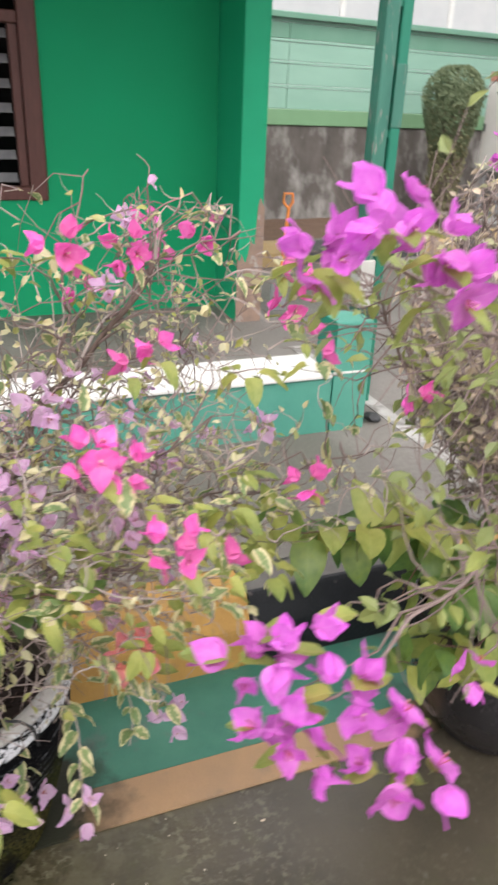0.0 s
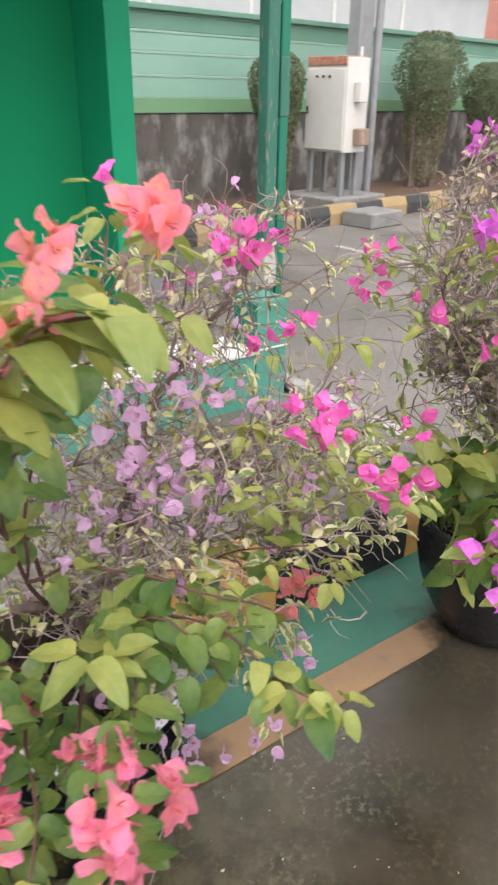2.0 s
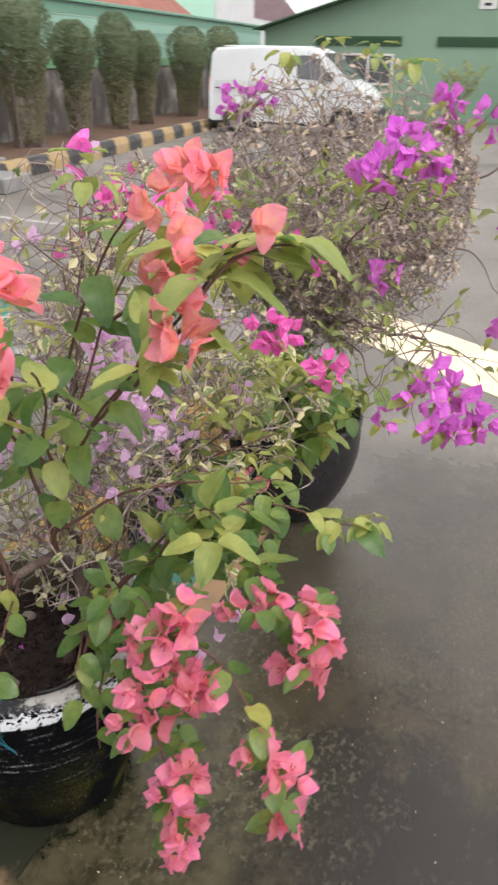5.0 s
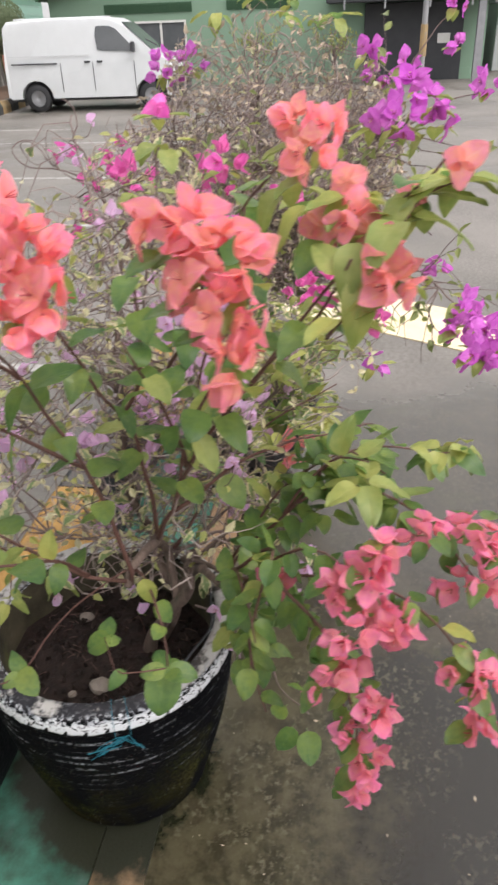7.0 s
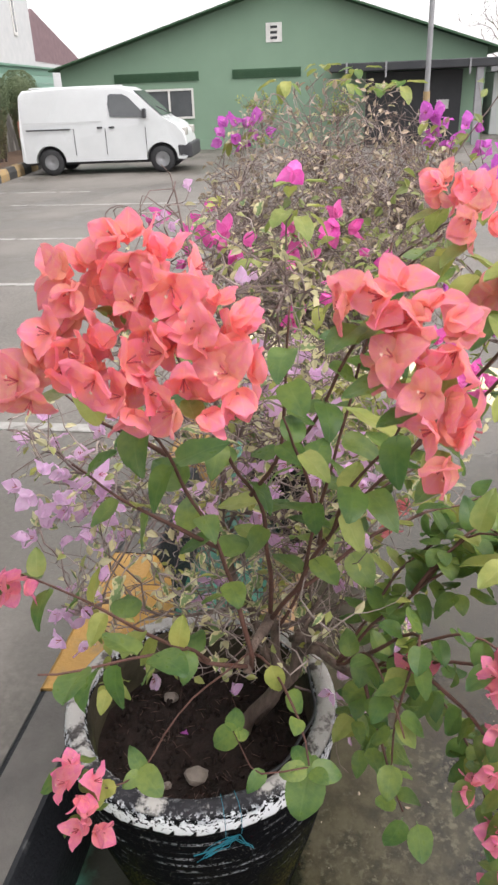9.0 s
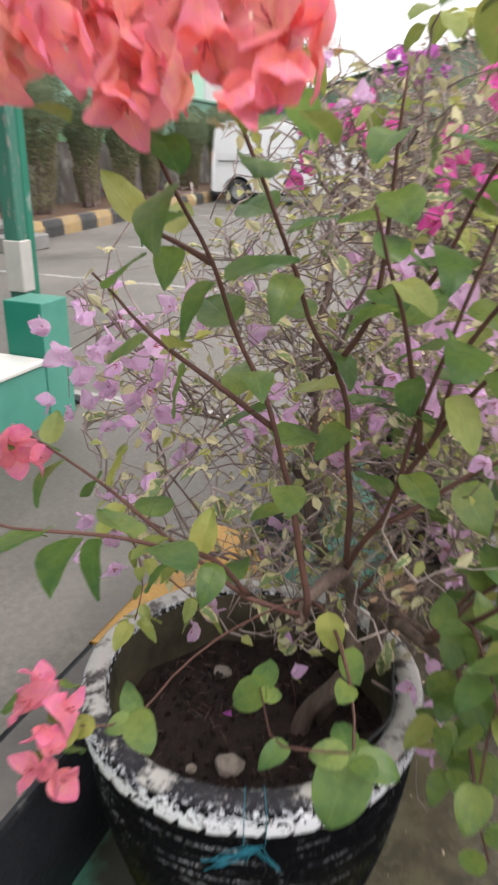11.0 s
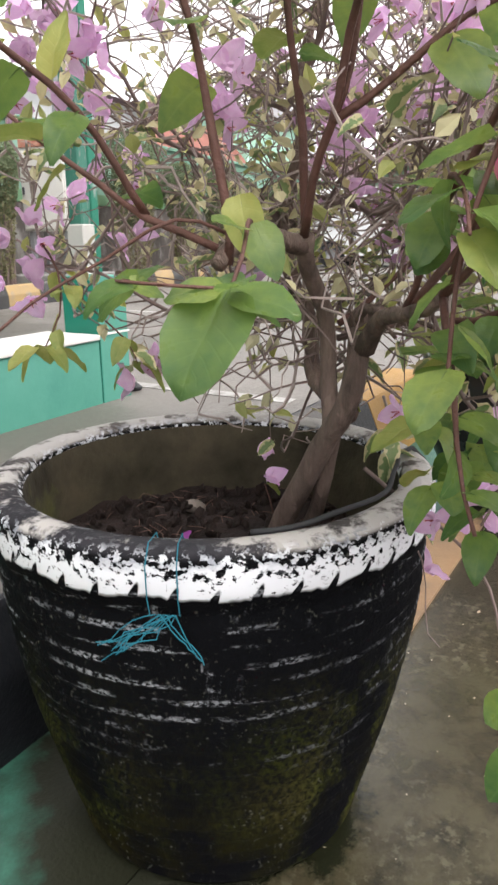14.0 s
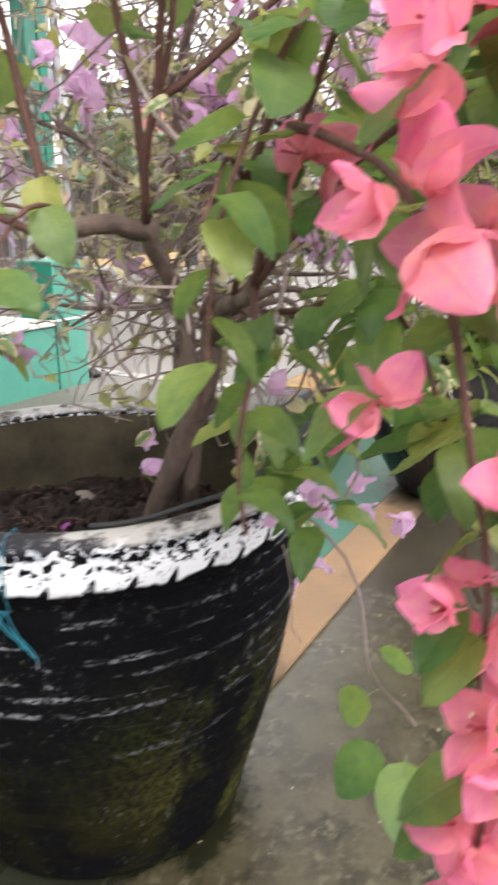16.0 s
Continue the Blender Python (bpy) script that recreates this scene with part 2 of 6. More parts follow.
M_PANEL_LOW = mat("olive_green_fence_beam", (0.13, 0.24, 0.13), (0.15, 0.27, 0.15), 3, 0.6)
M_STAINED = mat("stained_concrete_wall", (0.12, 0.105, 0.095), (0.07, 0.062, 0.055), 3, 0.85, bump=0.5, bump_scale=30, spot=(0.27, 0.255, 0.24), spot_scale=2.4, spot_at=0.5, spot_soft=0.16, stretch=(1.2, 1.2, 0.7))
M_BED = mat("bare_red_soil", (0.085, 0.05, 0.035), (0.12, 0.075, 0.05), 5, 0.9, bump=0.9, bump_scale=20)
M_CABINET = mat("pale_grey_cabinet_enamel", (0.6, 0.58, 0.55), (0.52, 0.5, 0.47), 2, 0.4, spot=(0.35, 0.3, 0.25), spot_scale=6, spot_at=0.7)
M_RUST = mat("red_rust", (0.3, 0.06, 0.04), (0.4, 0.25, 0.18), 12, 0.8, bump=0.4)
M_STEEL = mat("weathered_grey_steel", (0.22, 0.22, 0.23), (0.3, 0.3, 0.31), 5, 0.45, metal=0.3, bump=0.1)
M_POLE_GREEN = mat("peeling_green_pole_paint", (0.012, 0.13, 0.085), (0.02, 0.17, 0.11), 3, 0.5, bump=0.2, spot=(0.2, 0.26, 0.23), spot_scale=9, spot_at=0.6, stretch=(2, 2, 0.6))
M_POLE_PALE = mat("pale_green_pole_paint", (0.028, 0.115, 0.085), (0.05, 0.16, 0.12), 3, 0.55, bump=0.2, spot=(0.2, 0.19, 0.17), spot_scale=14, spot_at=0.58, stretch=(3, 3, 0.6))
M_BARK = mat("grey_brown_bark", (0.19, 0.135, 0.112), (0.06, 0.042, 0.036), 26, 0.85, bump=1.0, bump_scale=70, stretch=(1, 1, 0.3), spot=(0.06, 0.042, 0.036), spot_scale=30, spot_at=0.58, spot_soft=0.1)
M_STEM = mat("red_brown_stem", (0.12, 0.055, 0.042), (0.08, 0.04, 0.033), 30, 0.65, bump=0.4, bump_scale=120)
M_TWIG = mat("dry_grey_twig", (0.34, 0.28, 0.26), (0.24, 0.19, 0.175), 25, 0.85)
M_TWIG_DARK = mat("dark_brown_twig", (0.14, 0.1, 0.09), (0.2, 0.15, 0.14), 25, 0.85)
def petal_mat(name, inner, outer, vein, vary=0.2, thin=0.38, rough=0.5, margin=None, blotch=0.5):
    """A leaf or bract: colour from base to tip, a paler midrib and side veins in relief, shifts from piece to piece; with margin, an uneven pale border."""
    m = bpy.data.materials.new(name)
    m.use_nodes = True
    n, l = m.node_tree.nodes, m.node_tree.links
    bs = n["Principled BSDF"]
    tc = n.new("ShaderNodeTexCoord")
    geo = n.new("ShaderNodeNewGeometry")
    oi = n.new("ShaderNodeObjectInfo")
    uv = n.new("ShaderNodeSeparateXYZ")
    l.new(tc.outputs["UV"], uv.inputs[0])

    def op(kind, a, b=0.0, clamp=False):
        x = n.new("ShaderNodeMath")
        x.operation, x.use_clamp = kind, clamp
        for sock, v in zip(x.inputs, (a, b)):
            if isinstance(v, (int, float)):
                sock.default_value = v
            else:
                l.new(v, sock)
        return x.outputs[0]

    def rng(src, lo, hi, a=0.0, b=1.0):
        r = n.new("ShaderNodeMapRange")
        for k, v in zip(("From Min", "From Max", "To Min", "To Max"), (lo, hi, a, b)):
            r.inputs[k].default_value = v
        l.new(src, r.inputs["Value"])
        return r.outputs[0]

    def mix(f, c1, c2):
        x = n.new("ShaderNodeMix")
        x.data_type = "RGBA"
        for sock, c in ((x.inputs[6], c1), (x.inputs[7], c2)):
            if isinstance(c, tuple):
                sock.default_value = (*c, 1)
            else:
                l.new(c, sock)
        l.new(f, x.inputs[0])
        return x.outputs[2]

    t = n.new("ShaderNodeTexNoise")
    t.noise_dimensions = "4D"
    t.inputs["Scale"].default_value, t.inputs["Detail"].default_value = 4.5, 5.0
    l.new(tc.outputs["Object"], t.inputs["Vector"])
    l.new(op("MULTIPLY", oi.outputs["Random"], 40.0), t.inputs["W"])
    side = op("ABSOLUTE", op("SUBTRACT", op("MULTIPLY", uv.outputs["X"], 2.0), 1.0))
    f = op("ADD", uv.outputs["Y"], op("MULTIPLY", op("SUBTRACT", t.outputs[0], 0.5), blotch * 4), True)
    col = mix(f, inner, outer)
    if margin:
        col = mix(rng(op("ADD", side, op("MULTIPLY", op("SUBTRACT", t.outputs[0], 0.5), 2.6)), 0.5, 0.62), col, margin)
    rib = rng(side, 0.0, 0.1, 1.0, 0.0)
    ribs = op("SINE", op("MULTIPLY", op("SUBTRACT", uv.outputs["Y"], op("MULTIPLY", side, 0.28)), 40.0))
    lines = op("MAXIMUM", rib, rng(ribs, 0.8, 1.0, 0.0, 0.3), True)
    col = mix(op("MULTIPLY", lines, 0.22), col, vein)
    shift = op("ADD", op("MULTIPLY", oi.outputs["Random"], 0.6), op("MULTIPLY", geo.outputs["Random Per Island"], 0.4))
    hs = n.new("ShaderNodeHueSaturation")
    l.new(rng(shift, 0, 1, 1 - vary, 1 + vary), hs.inputs["Value"])
    l.new(rng(shift, 0, 1, 0.5 + vary * 0.09, 0.5 - vary * 0.09), hs.inputs["Hue"])
    l.new(rng(geo.outputs["Random Per Island"], 0, 1, 0.86, 1.08), hs.inputs["Saturation"])
    l.new(col, hs.inputs["Color"])
    col = hs.outputs[0]
    l.new(col, bs.inputs["Base Color"])
    l.new(rng(t.outputs[0], 0.3, 0.7, rough - 0.12, rough + 0.1), bs.inputs["Roughness"])
    bs.inputs["Specular IOR Level"].default_value = 0.5
    bp = n.new("ShaderNodeBump")
    bp.inputs["Strength"].default_value, bp.inputs["Distance"].default_value = 0.4, 0.001
    l.new(op("SUBTRACT", op("MULTIPLY", t.outputs[0], 2.0), lines), bp.inputs["Height"])
    l.new(bp.outputs[0], bs.inputs["Normal"])
    tr = n.new("ShaderNodeBsdfTranslucent")
    ms = n.new("ShaderNodeMixShader")
    ms.inputs[0].default_value = thin
    l.new(col, tr.inputs["Color"])
    l.new(bs.outputs[0], ms.inputs[1])
    l.new(tr.outputs[0], ms.inputs[2])
    l.new(ms.outputs[0], n["Material Output"].inputs["Surface"])
    return m


M_LEAF = petal_mat("green_bougainvillea_leaf", (0.165, 0.255, 0.075), (0.09, 0.17, 0.062), (0.2, 0.3, 0.11), 0.42, 0.58, 0.36)
M_LEAF_LIGHT = petal_mat("yellow_green_leaf", (0.29, 0.32, 0.1), (0.2, 0.255, 0.075), (0.4, 0.42, 0.18), 0.3, 0.42, 0.45)
M_LEAF_PALE = petal_mat("variegated_cream_leaf", (0.17, 0.24, 0.1), (0.14, 0.2, 0.09), (0.3, 0.34, 0.16), 0.22, 0.38, 0.5, (0.52, 0.48, 0.28))
M_LEAF_DRY = petal_mat("dry_buff_leaf", (0.42, 0.34, 0.25), (0.28, 0.215, 0.16), (0.45, 0.38, 0.3), 0.3, 0.2, 0.8)
M_SALMON = petal_mat("salmon_bract", (0.95, 0.295, 0.235), (0.92, 0.24, 0.385), (0.95, 0.48, 0.5), 0.24, 0.55, 0.5, blotch=0.8)
M_PINK = petal_mat("rose_pink_bract", (0.92, 0.27, 0.34), (0.86, 0.17, 0.4), (0.92, 0.42, 0.5), 0.2, 0.55, 0.5, blotch=0.8)
M_LILAC = petal_mat("pale_lilac_bract", (0.88, 0.61, 0.86), (0.82, 0.48, 0.81), (0.9, 0.68, 0.87), 0.2, 0.62, 0.5)
M_PURPLE = petal_mat("bright_purple_bract", (0.73, 0.155, 0.69), (0.62, 0.06, 0.6), (0.78, 0.32, 0.74), 0.18, 0.42, 0.5)
M_MAGENTA = petal_mat("magenta_bract", (0.86, 0.12, 0.53), (0.8, 0.03, 0.45), (0.88, 0.25, 0.58), 0.18, 0.42, 0.5)
M_TUBE_PINK = mat("crimson_flower_tube", (0.4, 0.07, 0.09), (0.28, 0.05, 0.07), 30, 0.7)
M_MINT = mat("mint_house_wall", (0.3, 0.5, 0.39), (0.34, 0.54, 0.43), 1, 0.7)
M_TUBE = mat("cream_flower_tube", (0.8, 0.7, 0.5), (0.7, 0.3, 0.3), 60, 0.6)
M_SOIL = mat("dark_potting_soil", (0.011, 0.007, 0.006), (0.03, 0.018, 0.015), 30, 0.95, bump=1.0, bump_scale=60)
M_VAN = mat("white_van_enamel", (0.6, 0.61, 0.62), (0.55, 0.56, 0.57), 2, 0.3, clear=0.3)
M_TYRE = mat("black_tyre_rubber", (0.025, 0.025, 0.027), (0.04, 0.04, 0.042), 9, 0.75)
M_PLASTIC = mat("dark_grey_plastic", (0.04, 0.04, 0.045), (0.055, 0.055, 0.06), 6, 0.5)
M_GLASS_DARK = mat("tinted_vehicle_glass", (0.07, 0.075, 0.08), (0.1, 0.105, 0.11), 1.5, 0.08, clear=0.5)
M_HALL = mat("sage_green_hall_wall", (0.18, 0.27, 0.195), (0.2, 0.295, 0.215), 0.8, 0.75, bump=0.05)
M_HALL_DARK = mat("dark_grey_gate_steel", (0.03, 0.032, 0.036), (0.045, 0.046, 0.05), 2, 0.5)
M_HALL_VENT = mat("dull_green_vent_slats", (0.035, 0.085, 0.045), (0.05, 0.1, 0.055), 3, 0.7)
M_ROOF_RED = mat("faded_red_roof", (0.27, 0.115, 0.088), (0.21, 0.085, 0.068), 1.5, 0.85, bump=0.2, spot=(0.12, 0.08, 0.07), spot_scale=2.5, spot_at=0.7)
M_ROOF_MAUVE = mat("mauve_grey_tile_roof", (0.2, 0.13, 0.14), (0.15, 0.1, 0.11), 2, 0.8, bump=0.2)
M_FARWALL = mat("grey_white_house_wall", (0.5, 0.5, 0.5), (0.42, 0.43, 0.44), 1.2, 0.7)
M_TOPIARY = mat("dusty_clipped_leaf", (0.165, 0.195, 0.11), (0.11, 0.145, 0.08), 12, 0.7, vary=0.1, through_light=0.25)
M_TOPIARY_OLD = mat("brown_topiary_leaf", (0.22, 0.2, 0.11), (0.15, 0.15, 0.08), 12, 0.7, through_light=0.2)
M_BLUE = mat("blue_twine", (0.012, 0.12, 0.17), (0.02, 0.17, 0.23), 30, 0.7)
M_ORANGE = mat("orange_handle_plastic", (0.8, 0.25, 0.05), (0.7, 0.2, 0.05), 10, 0.5)


def pot_mat():
    """Black enamel brushed with horizontal white strokes, a worn white band round the rim and moss low down."""
    m = bpy.data.materials.new("brushed_black_white_pot")
    m.use_nodes = True
    n, l = m.node_tree.nodes, m.node_tree.links
    bs = n["Principled BSDF"]
    tc = n.new("ShaderNodeTexCoord")
    sp = n.new("ShaderNodeSeparateXYZ")
    l.new(tc.outputs["Object"], sp.inputs[0])

    def tex(stretch, scale, detail=5.0):
        mp = n.new("ShaderNodeMapping")
        mp.inputs["Scale"].default_value = stretch
        l.new(tc.outputs["Object"], mp.inputs["Vector"])
        t = n.new("ShaderNodeTexNoise")
        t.inputs["Scale"].default_value, t.inputs["Detail"].default_value = scale, detail
        t.inputs["Roughness"].default_value = 0.65
        l.new(mp.outputs[0], t.inputs["Vector"])
        return t.outputs[0]

    def rng(src, lo, hi, a=0.0, b=1.0):
        r = n.new("ShaderNodeMapRange")
        for k, v in zip(("From Min", "From Max", "To Min", "To Max"), (lo, hi, a, b)):
            r.inputs[k].default_value = v
        l.new(src, r.inputs["Value"])
        return r.outputs[0]

    def op(kind, p, q):
        r = n.new("ShaderNodeMath")
        r.operation = kind
        r.use_clamp = True
        for sock, v in zip(r.inputs, (p, q)):
            if isinstance(v, float):
                sock.default_value = v
            else:
                l.new(v, sock)
        return r.outputs[0]

    def mix(f, c1, c2):
        x = n.new("ShaderNodeMix")
        x.data_type = "RGBA"
        for sock, c in ((x.inputs[6], c1), (x.inputs[7], c2)):
            if isinstance(c, tuple):
                sock.default_value = (*c, 1)
            else:
                l.new(c, sock)
        l.new(f, x.inputs[0])
        return x.outputs[2]

    turn = n.new("ShaderNodeMath")
    turn.operation = "ARCTAN2"
    l.new(sp.outputs["Y"], turn.inputs[0])
    l.new(sp.outputs["X"], turn.inputs[1])
    z = sp.outputs["Z"]

    def wave(angle_times, z_times, phase=0.0):
        a = n.new("ShaderNodeMath")
        a.operation = "MULTIPLY_ADD"
        l.new(turn.outputs[0], a.inputs[0])
        a.inputs[1].default_value, a.inputs[2].default_value = angle_times, phase
        b = n.new("ShaderNodeMath")
        b.operation = "MULTIPLY_ADD"
        l.new(z, b.inputs[0])
        b.inputs[1].default_value = z_times
        l.new(a.outputs[0], b.inputs[2])
        c = n.new("ShaderNodeMath")
        c.operation = "SINE"
        l.new(b.outputs[0], c.inputs[0])
        return c.outputs[0]

    fine = tex((1, 1, 1), 60, 8.0)
    crest = rng(wave(0.0, 282.74, -0.94), 0.2, 0.75)
    strokes = op("MULTIPLY", crest, rng(tex((12, 12, 42), 1.0, 5.0), 0.5, 0.57))
    dabs = op("MULTIPLY", rng(tex((40, 40, 11), 1.0, 4.0), 0.6, 0.7), rng(tex((1, 1, 1), 12, 2.0), 0.5, 0.58))
    strokes = op("MAXIMUM", strokes, dabs)
    strokes = op("MULTIPLY", strokes, rng(tex((1, 1, 1.6), 150, 6.0), 0.46, 0.57))
    strokes = op("MULTIPLY", strokes, op("MULTIPLY", rng(z, 0.2, 0.33, 0.0, 1.0), rng(tex((1, 1, 1.5), 5.5, 4.0), 0.4, 0.58, 0.12, 1.0)))
    flaw = tex((1.2, 1.2, 1.6), 80, 12.0)
    wobble = rng(tex((1, 1, 0.3), 13, 3.0), 0.3, 0.7, -0.008, 0.008)
    edge = op("ADD", z, op("ADD", rng(wave(44.0, -60.0), -1.0, -0.7, 0.0, 0.014), op("ADD", wobble, 0.012)))
    band = rng(edge, 0.472, 0.476)
    band = op("MULTIPLY", band, rng(z, 0.5, 0.492))
    chips = op("ADD", rng(z, 0.455, 0.492, 0.0, 0.16), flaw)
    band = op("MULTIPLY", band, rng(chips, 0.63, 0.61))
    scuffs = op("MULTIPLY", rng(tex((1, 1, 2.2), 120, 8.0), 0.58, 0.62), rng(tex((1, 1, 1), 9, 3.0), 0.5, 0.6))
    band = op("MULTIPLY", band, op("SUBTRACT", 1.0, scuffs))
    # fewer pale patches towards -x
    patchy = op("ADD", tex((14, 14, 14), 1.0, 9.0), rng(sp.outputs["X"], -0.26, -0.06, -0.12, 0.03))
    smear = op("MULTIPLY", rng(z, 0.49, 0.494), rng(patchy, 0.43, 0.5))
    moss = op("MULTIPLY", rng(z, 0.27, 0.05), rng(tex((1, 1, 1), 9, 9.0), 0.45, 0.62))
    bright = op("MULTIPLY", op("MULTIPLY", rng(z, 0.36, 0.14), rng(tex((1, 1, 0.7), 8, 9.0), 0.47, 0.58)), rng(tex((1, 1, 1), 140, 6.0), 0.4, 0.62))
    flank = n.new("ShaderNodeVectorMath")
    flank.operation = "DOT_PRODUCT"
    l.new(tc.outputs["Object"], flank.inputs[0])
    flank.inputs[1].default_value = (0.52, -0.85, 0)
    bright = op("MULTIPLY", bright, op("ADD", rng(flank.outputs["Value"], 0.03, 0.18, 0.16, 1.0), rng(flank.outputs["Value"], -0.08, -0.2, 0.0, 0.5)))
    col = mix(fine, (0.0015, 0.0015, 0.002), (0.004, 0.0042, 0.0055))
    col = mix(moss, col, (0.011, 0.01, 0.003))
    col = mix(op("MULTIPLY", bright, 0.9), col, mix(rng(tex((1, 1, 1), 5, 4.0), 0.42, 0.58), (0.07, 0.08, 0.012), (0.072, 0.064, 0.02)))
    specks = op("MULTIPLY", rng(tex((1, 1, 1), 150, 4.0), 0.6, 0.7), rng(tex((1, 1, 1), 12, 3.0), 0.42, 0.6))
    col = mix(op("MULTIPLY", specks, 0.4), col, (0.2, 0.2, 0.17))
    col = mix(strokes, col, (0.27, 0.28, 0.3))
    # blend along x: rim top goes from near-black at -x to pale grey
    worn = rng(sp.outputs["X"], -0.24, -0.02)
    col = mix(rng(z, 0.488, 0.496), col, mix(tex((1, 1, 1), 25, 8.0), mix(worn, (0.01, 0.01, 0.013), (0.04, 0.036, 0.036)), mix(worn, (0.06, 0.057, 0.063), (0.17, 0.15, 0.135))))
    col = mix(smear, col, (0.42, 0.4, 0.38))
    col = mix(band, col, mix(op("MULTIPLY", rng(z, 0.474, 0.49), rng(tex((1, 1, 1.5), 30, 9.0), 0.44, 0.6)), (0.66, 0.67, 0.7), (0.2, 0.21, 0.24)))
    l.new(col, bs.inputs["Base Color"])
    l.new(rng(moss, 0, 1, 0.8, 0.97), bs.inputs["Roughness"])
    bs.inputs["Specular IOR Level"].default_value = 0.05
    bp = n.new("ShaderNodeBump")
    bp.inputs["Strength"].default_value, bp.inputs["Distance"].default_value = 0.7, 0.004
    l.new(op("ADD", fine, op("MULTIPLY", band, 0.6)), bp.inputs["Height"])
    l.new(bp.outputs[0], bs.inputs["Normal"])
    return m


M_POT = pot_mat()
M_POT_IN = mat("mossy_pot_inside", (0.085, 0.07, 0.044), (0.024, 0.021, 0.013), 9, 0.9, bump=0.5, bump_scale=40, spot=(0.085, 0.085, 0.03), spot_scale=5, spot_at=0.58)
M_POT_BLACK = mat("black_glazed_pot", (0.012, 0.011, 0.013), (0.022, 0.019, 0.02), 6, 0.28, bump=0.15, bump_scale=40, spot=(0.06, 0.05, 0.045), spot_scale=7, spot_at=0.64)

# ---- mesh helpers ----


def mesh_ob(name, bm, material, smooth=False):
    me = bpy.data.meshes.new(name)
    bm.normal_update()
    bm.to_mesh(me)
    bm.free()
    for x in (material if isinstance(material, (list, tuple)) else [material]):
        me.materials.append(x)
    if smooth:
        me.polygons.foreach_set("use_smooth", [True] * len(me.polygons))
    return new(name, me)


def thing(name, at, label, category, group="", kind="", turn=0.0):
    ob = new(name)
    ob.matrix_basis = pose(*at, 0, 0, turn)
    ob.empty_display_size = 0.05
    return tagged(ob, label, category, group, kind)


def part(name, bm, material, parent, label="", smooth=False):
    ob = mesh_ob(name, bm, material, smooth)
    ob.parent = parent
    if label:
        ob["label"] = label
    return ob


def add_box(bm, lo, hi, bevel=0.0, seg=1, mi=0):
    lo, hi = Vector(lo), Vector(hi)
    m = Matrix.Translation((lo + hi) / 2) @ Matrix.Diagonal((*(hi - lo), 1))
    r = bmesh.ops.create_cube(bm, size=1, matrix=m)
    vs = r["verts"]
    fs = {f for v in vs for f in v.link_faces}
    for f in fs:
        f.material_index = mi
    if bevel:
        es = {e for v in vs for e in v.link_edges}
        bmesh.ops.bevel(bm, geom=list(es), offset=bevel, segments=seg, affect="EDGES", profile=0.5)
    return bm


def box(lo, hi, bevel=0.0, seg=1):
    return add_box(bmesh.new(), lo, hi, bevel, seg)


def add_tube(bm, pts, radii, sides=6, cap=True, mi=0):
    """A tube along points, with a radius at each."""
    pts = [Vector(p) for p in pts]
    prev, side = None, None
    for i, p in enumerate(pts):
        d = (pts[min(i + 1, len(pts) - 1)] - pts[max(i - 1, 0)])
        d = d.normalized() if d.length > 1e-9 else Vector((0, 0, 1))
        if side is None:
            side = d.orthogonal().normalized()
        side = (side - d * side.dot(d))
        side = side.normalized() if side.length > 1e-6 else d.orthogonal().normalized()
        up = d.cross(side)
        ring = [bm.verts.new(p + (side * math.cos(a) + up * math.sin(a)) * radii[i]) for a in (2 * math.pi * k / sides for k in range(sides))]
        if prev:
            for k in range(sides):
                f = bm.faces.new((prev[k], prev[(k + 1) % sides], ring[(k + 1) % sides], ring[k]))
                f.material_index = mi
        elif cap:
            bm.faces.new(ring[::-1]).material_index = mi
        prev = ring
    if cap:
        bm.faces.new(prev).material_index = mi
    return bm


def tube(pts, radii, sides=6):
    return add_tube(bmesh.new(), pts, radii if isinstance(radii, (list, tuple)) else [radii] * len(pts), sides)


def lathe(profile, seg=48, mi=None):
    """A turned form from (radius, height) pairs, open at the ends unless the radius is 0."""
    bm = bmesh.new()
    rings = []
    for r, z in profile:
        rings.append([bm.verts.new((0, 0, z))] if r == 0 else [bm.verts.new((r * math.cos(2 * math.pi * k / seg), r * math.sin(2 * math.pi * k / seg), z)) for k in range(seg)])
    for i, (a, b) in enumerate(zip(rings, rings[1:])):
        for k in range(seg):
            q = (k + 1) % seg
            if len(a) == 1:
                f = bm.faces.new((a[0], b[q], b[k]))
            elif len(b) == 1:
                f = bm.faces.new((a[k], a[q], b[0]))
            else:
                f = bm.faces.new((a[k], a[q], b[q], b[k]))
            f.material_index = mi[i] if mi else 0
    return bm


def sheet(x0, x1, y0, y1, z, nx=1, ny=1):
    bm = bmesh.new()
    vs = [[bm.verts.new((x0 + (x1 - x0) * i / nx, y0 + (y1 - y0) * j / ny, z)) for i in range(nx + 1)] for j in range(ny + 1)]
    for j in range(ny):
        for i in range(nx):
            bm.faces.new((vs[j][i], vs[j][i + 1], vs[j + 1][i + 1], vs[j + 1][i]))
    return bm


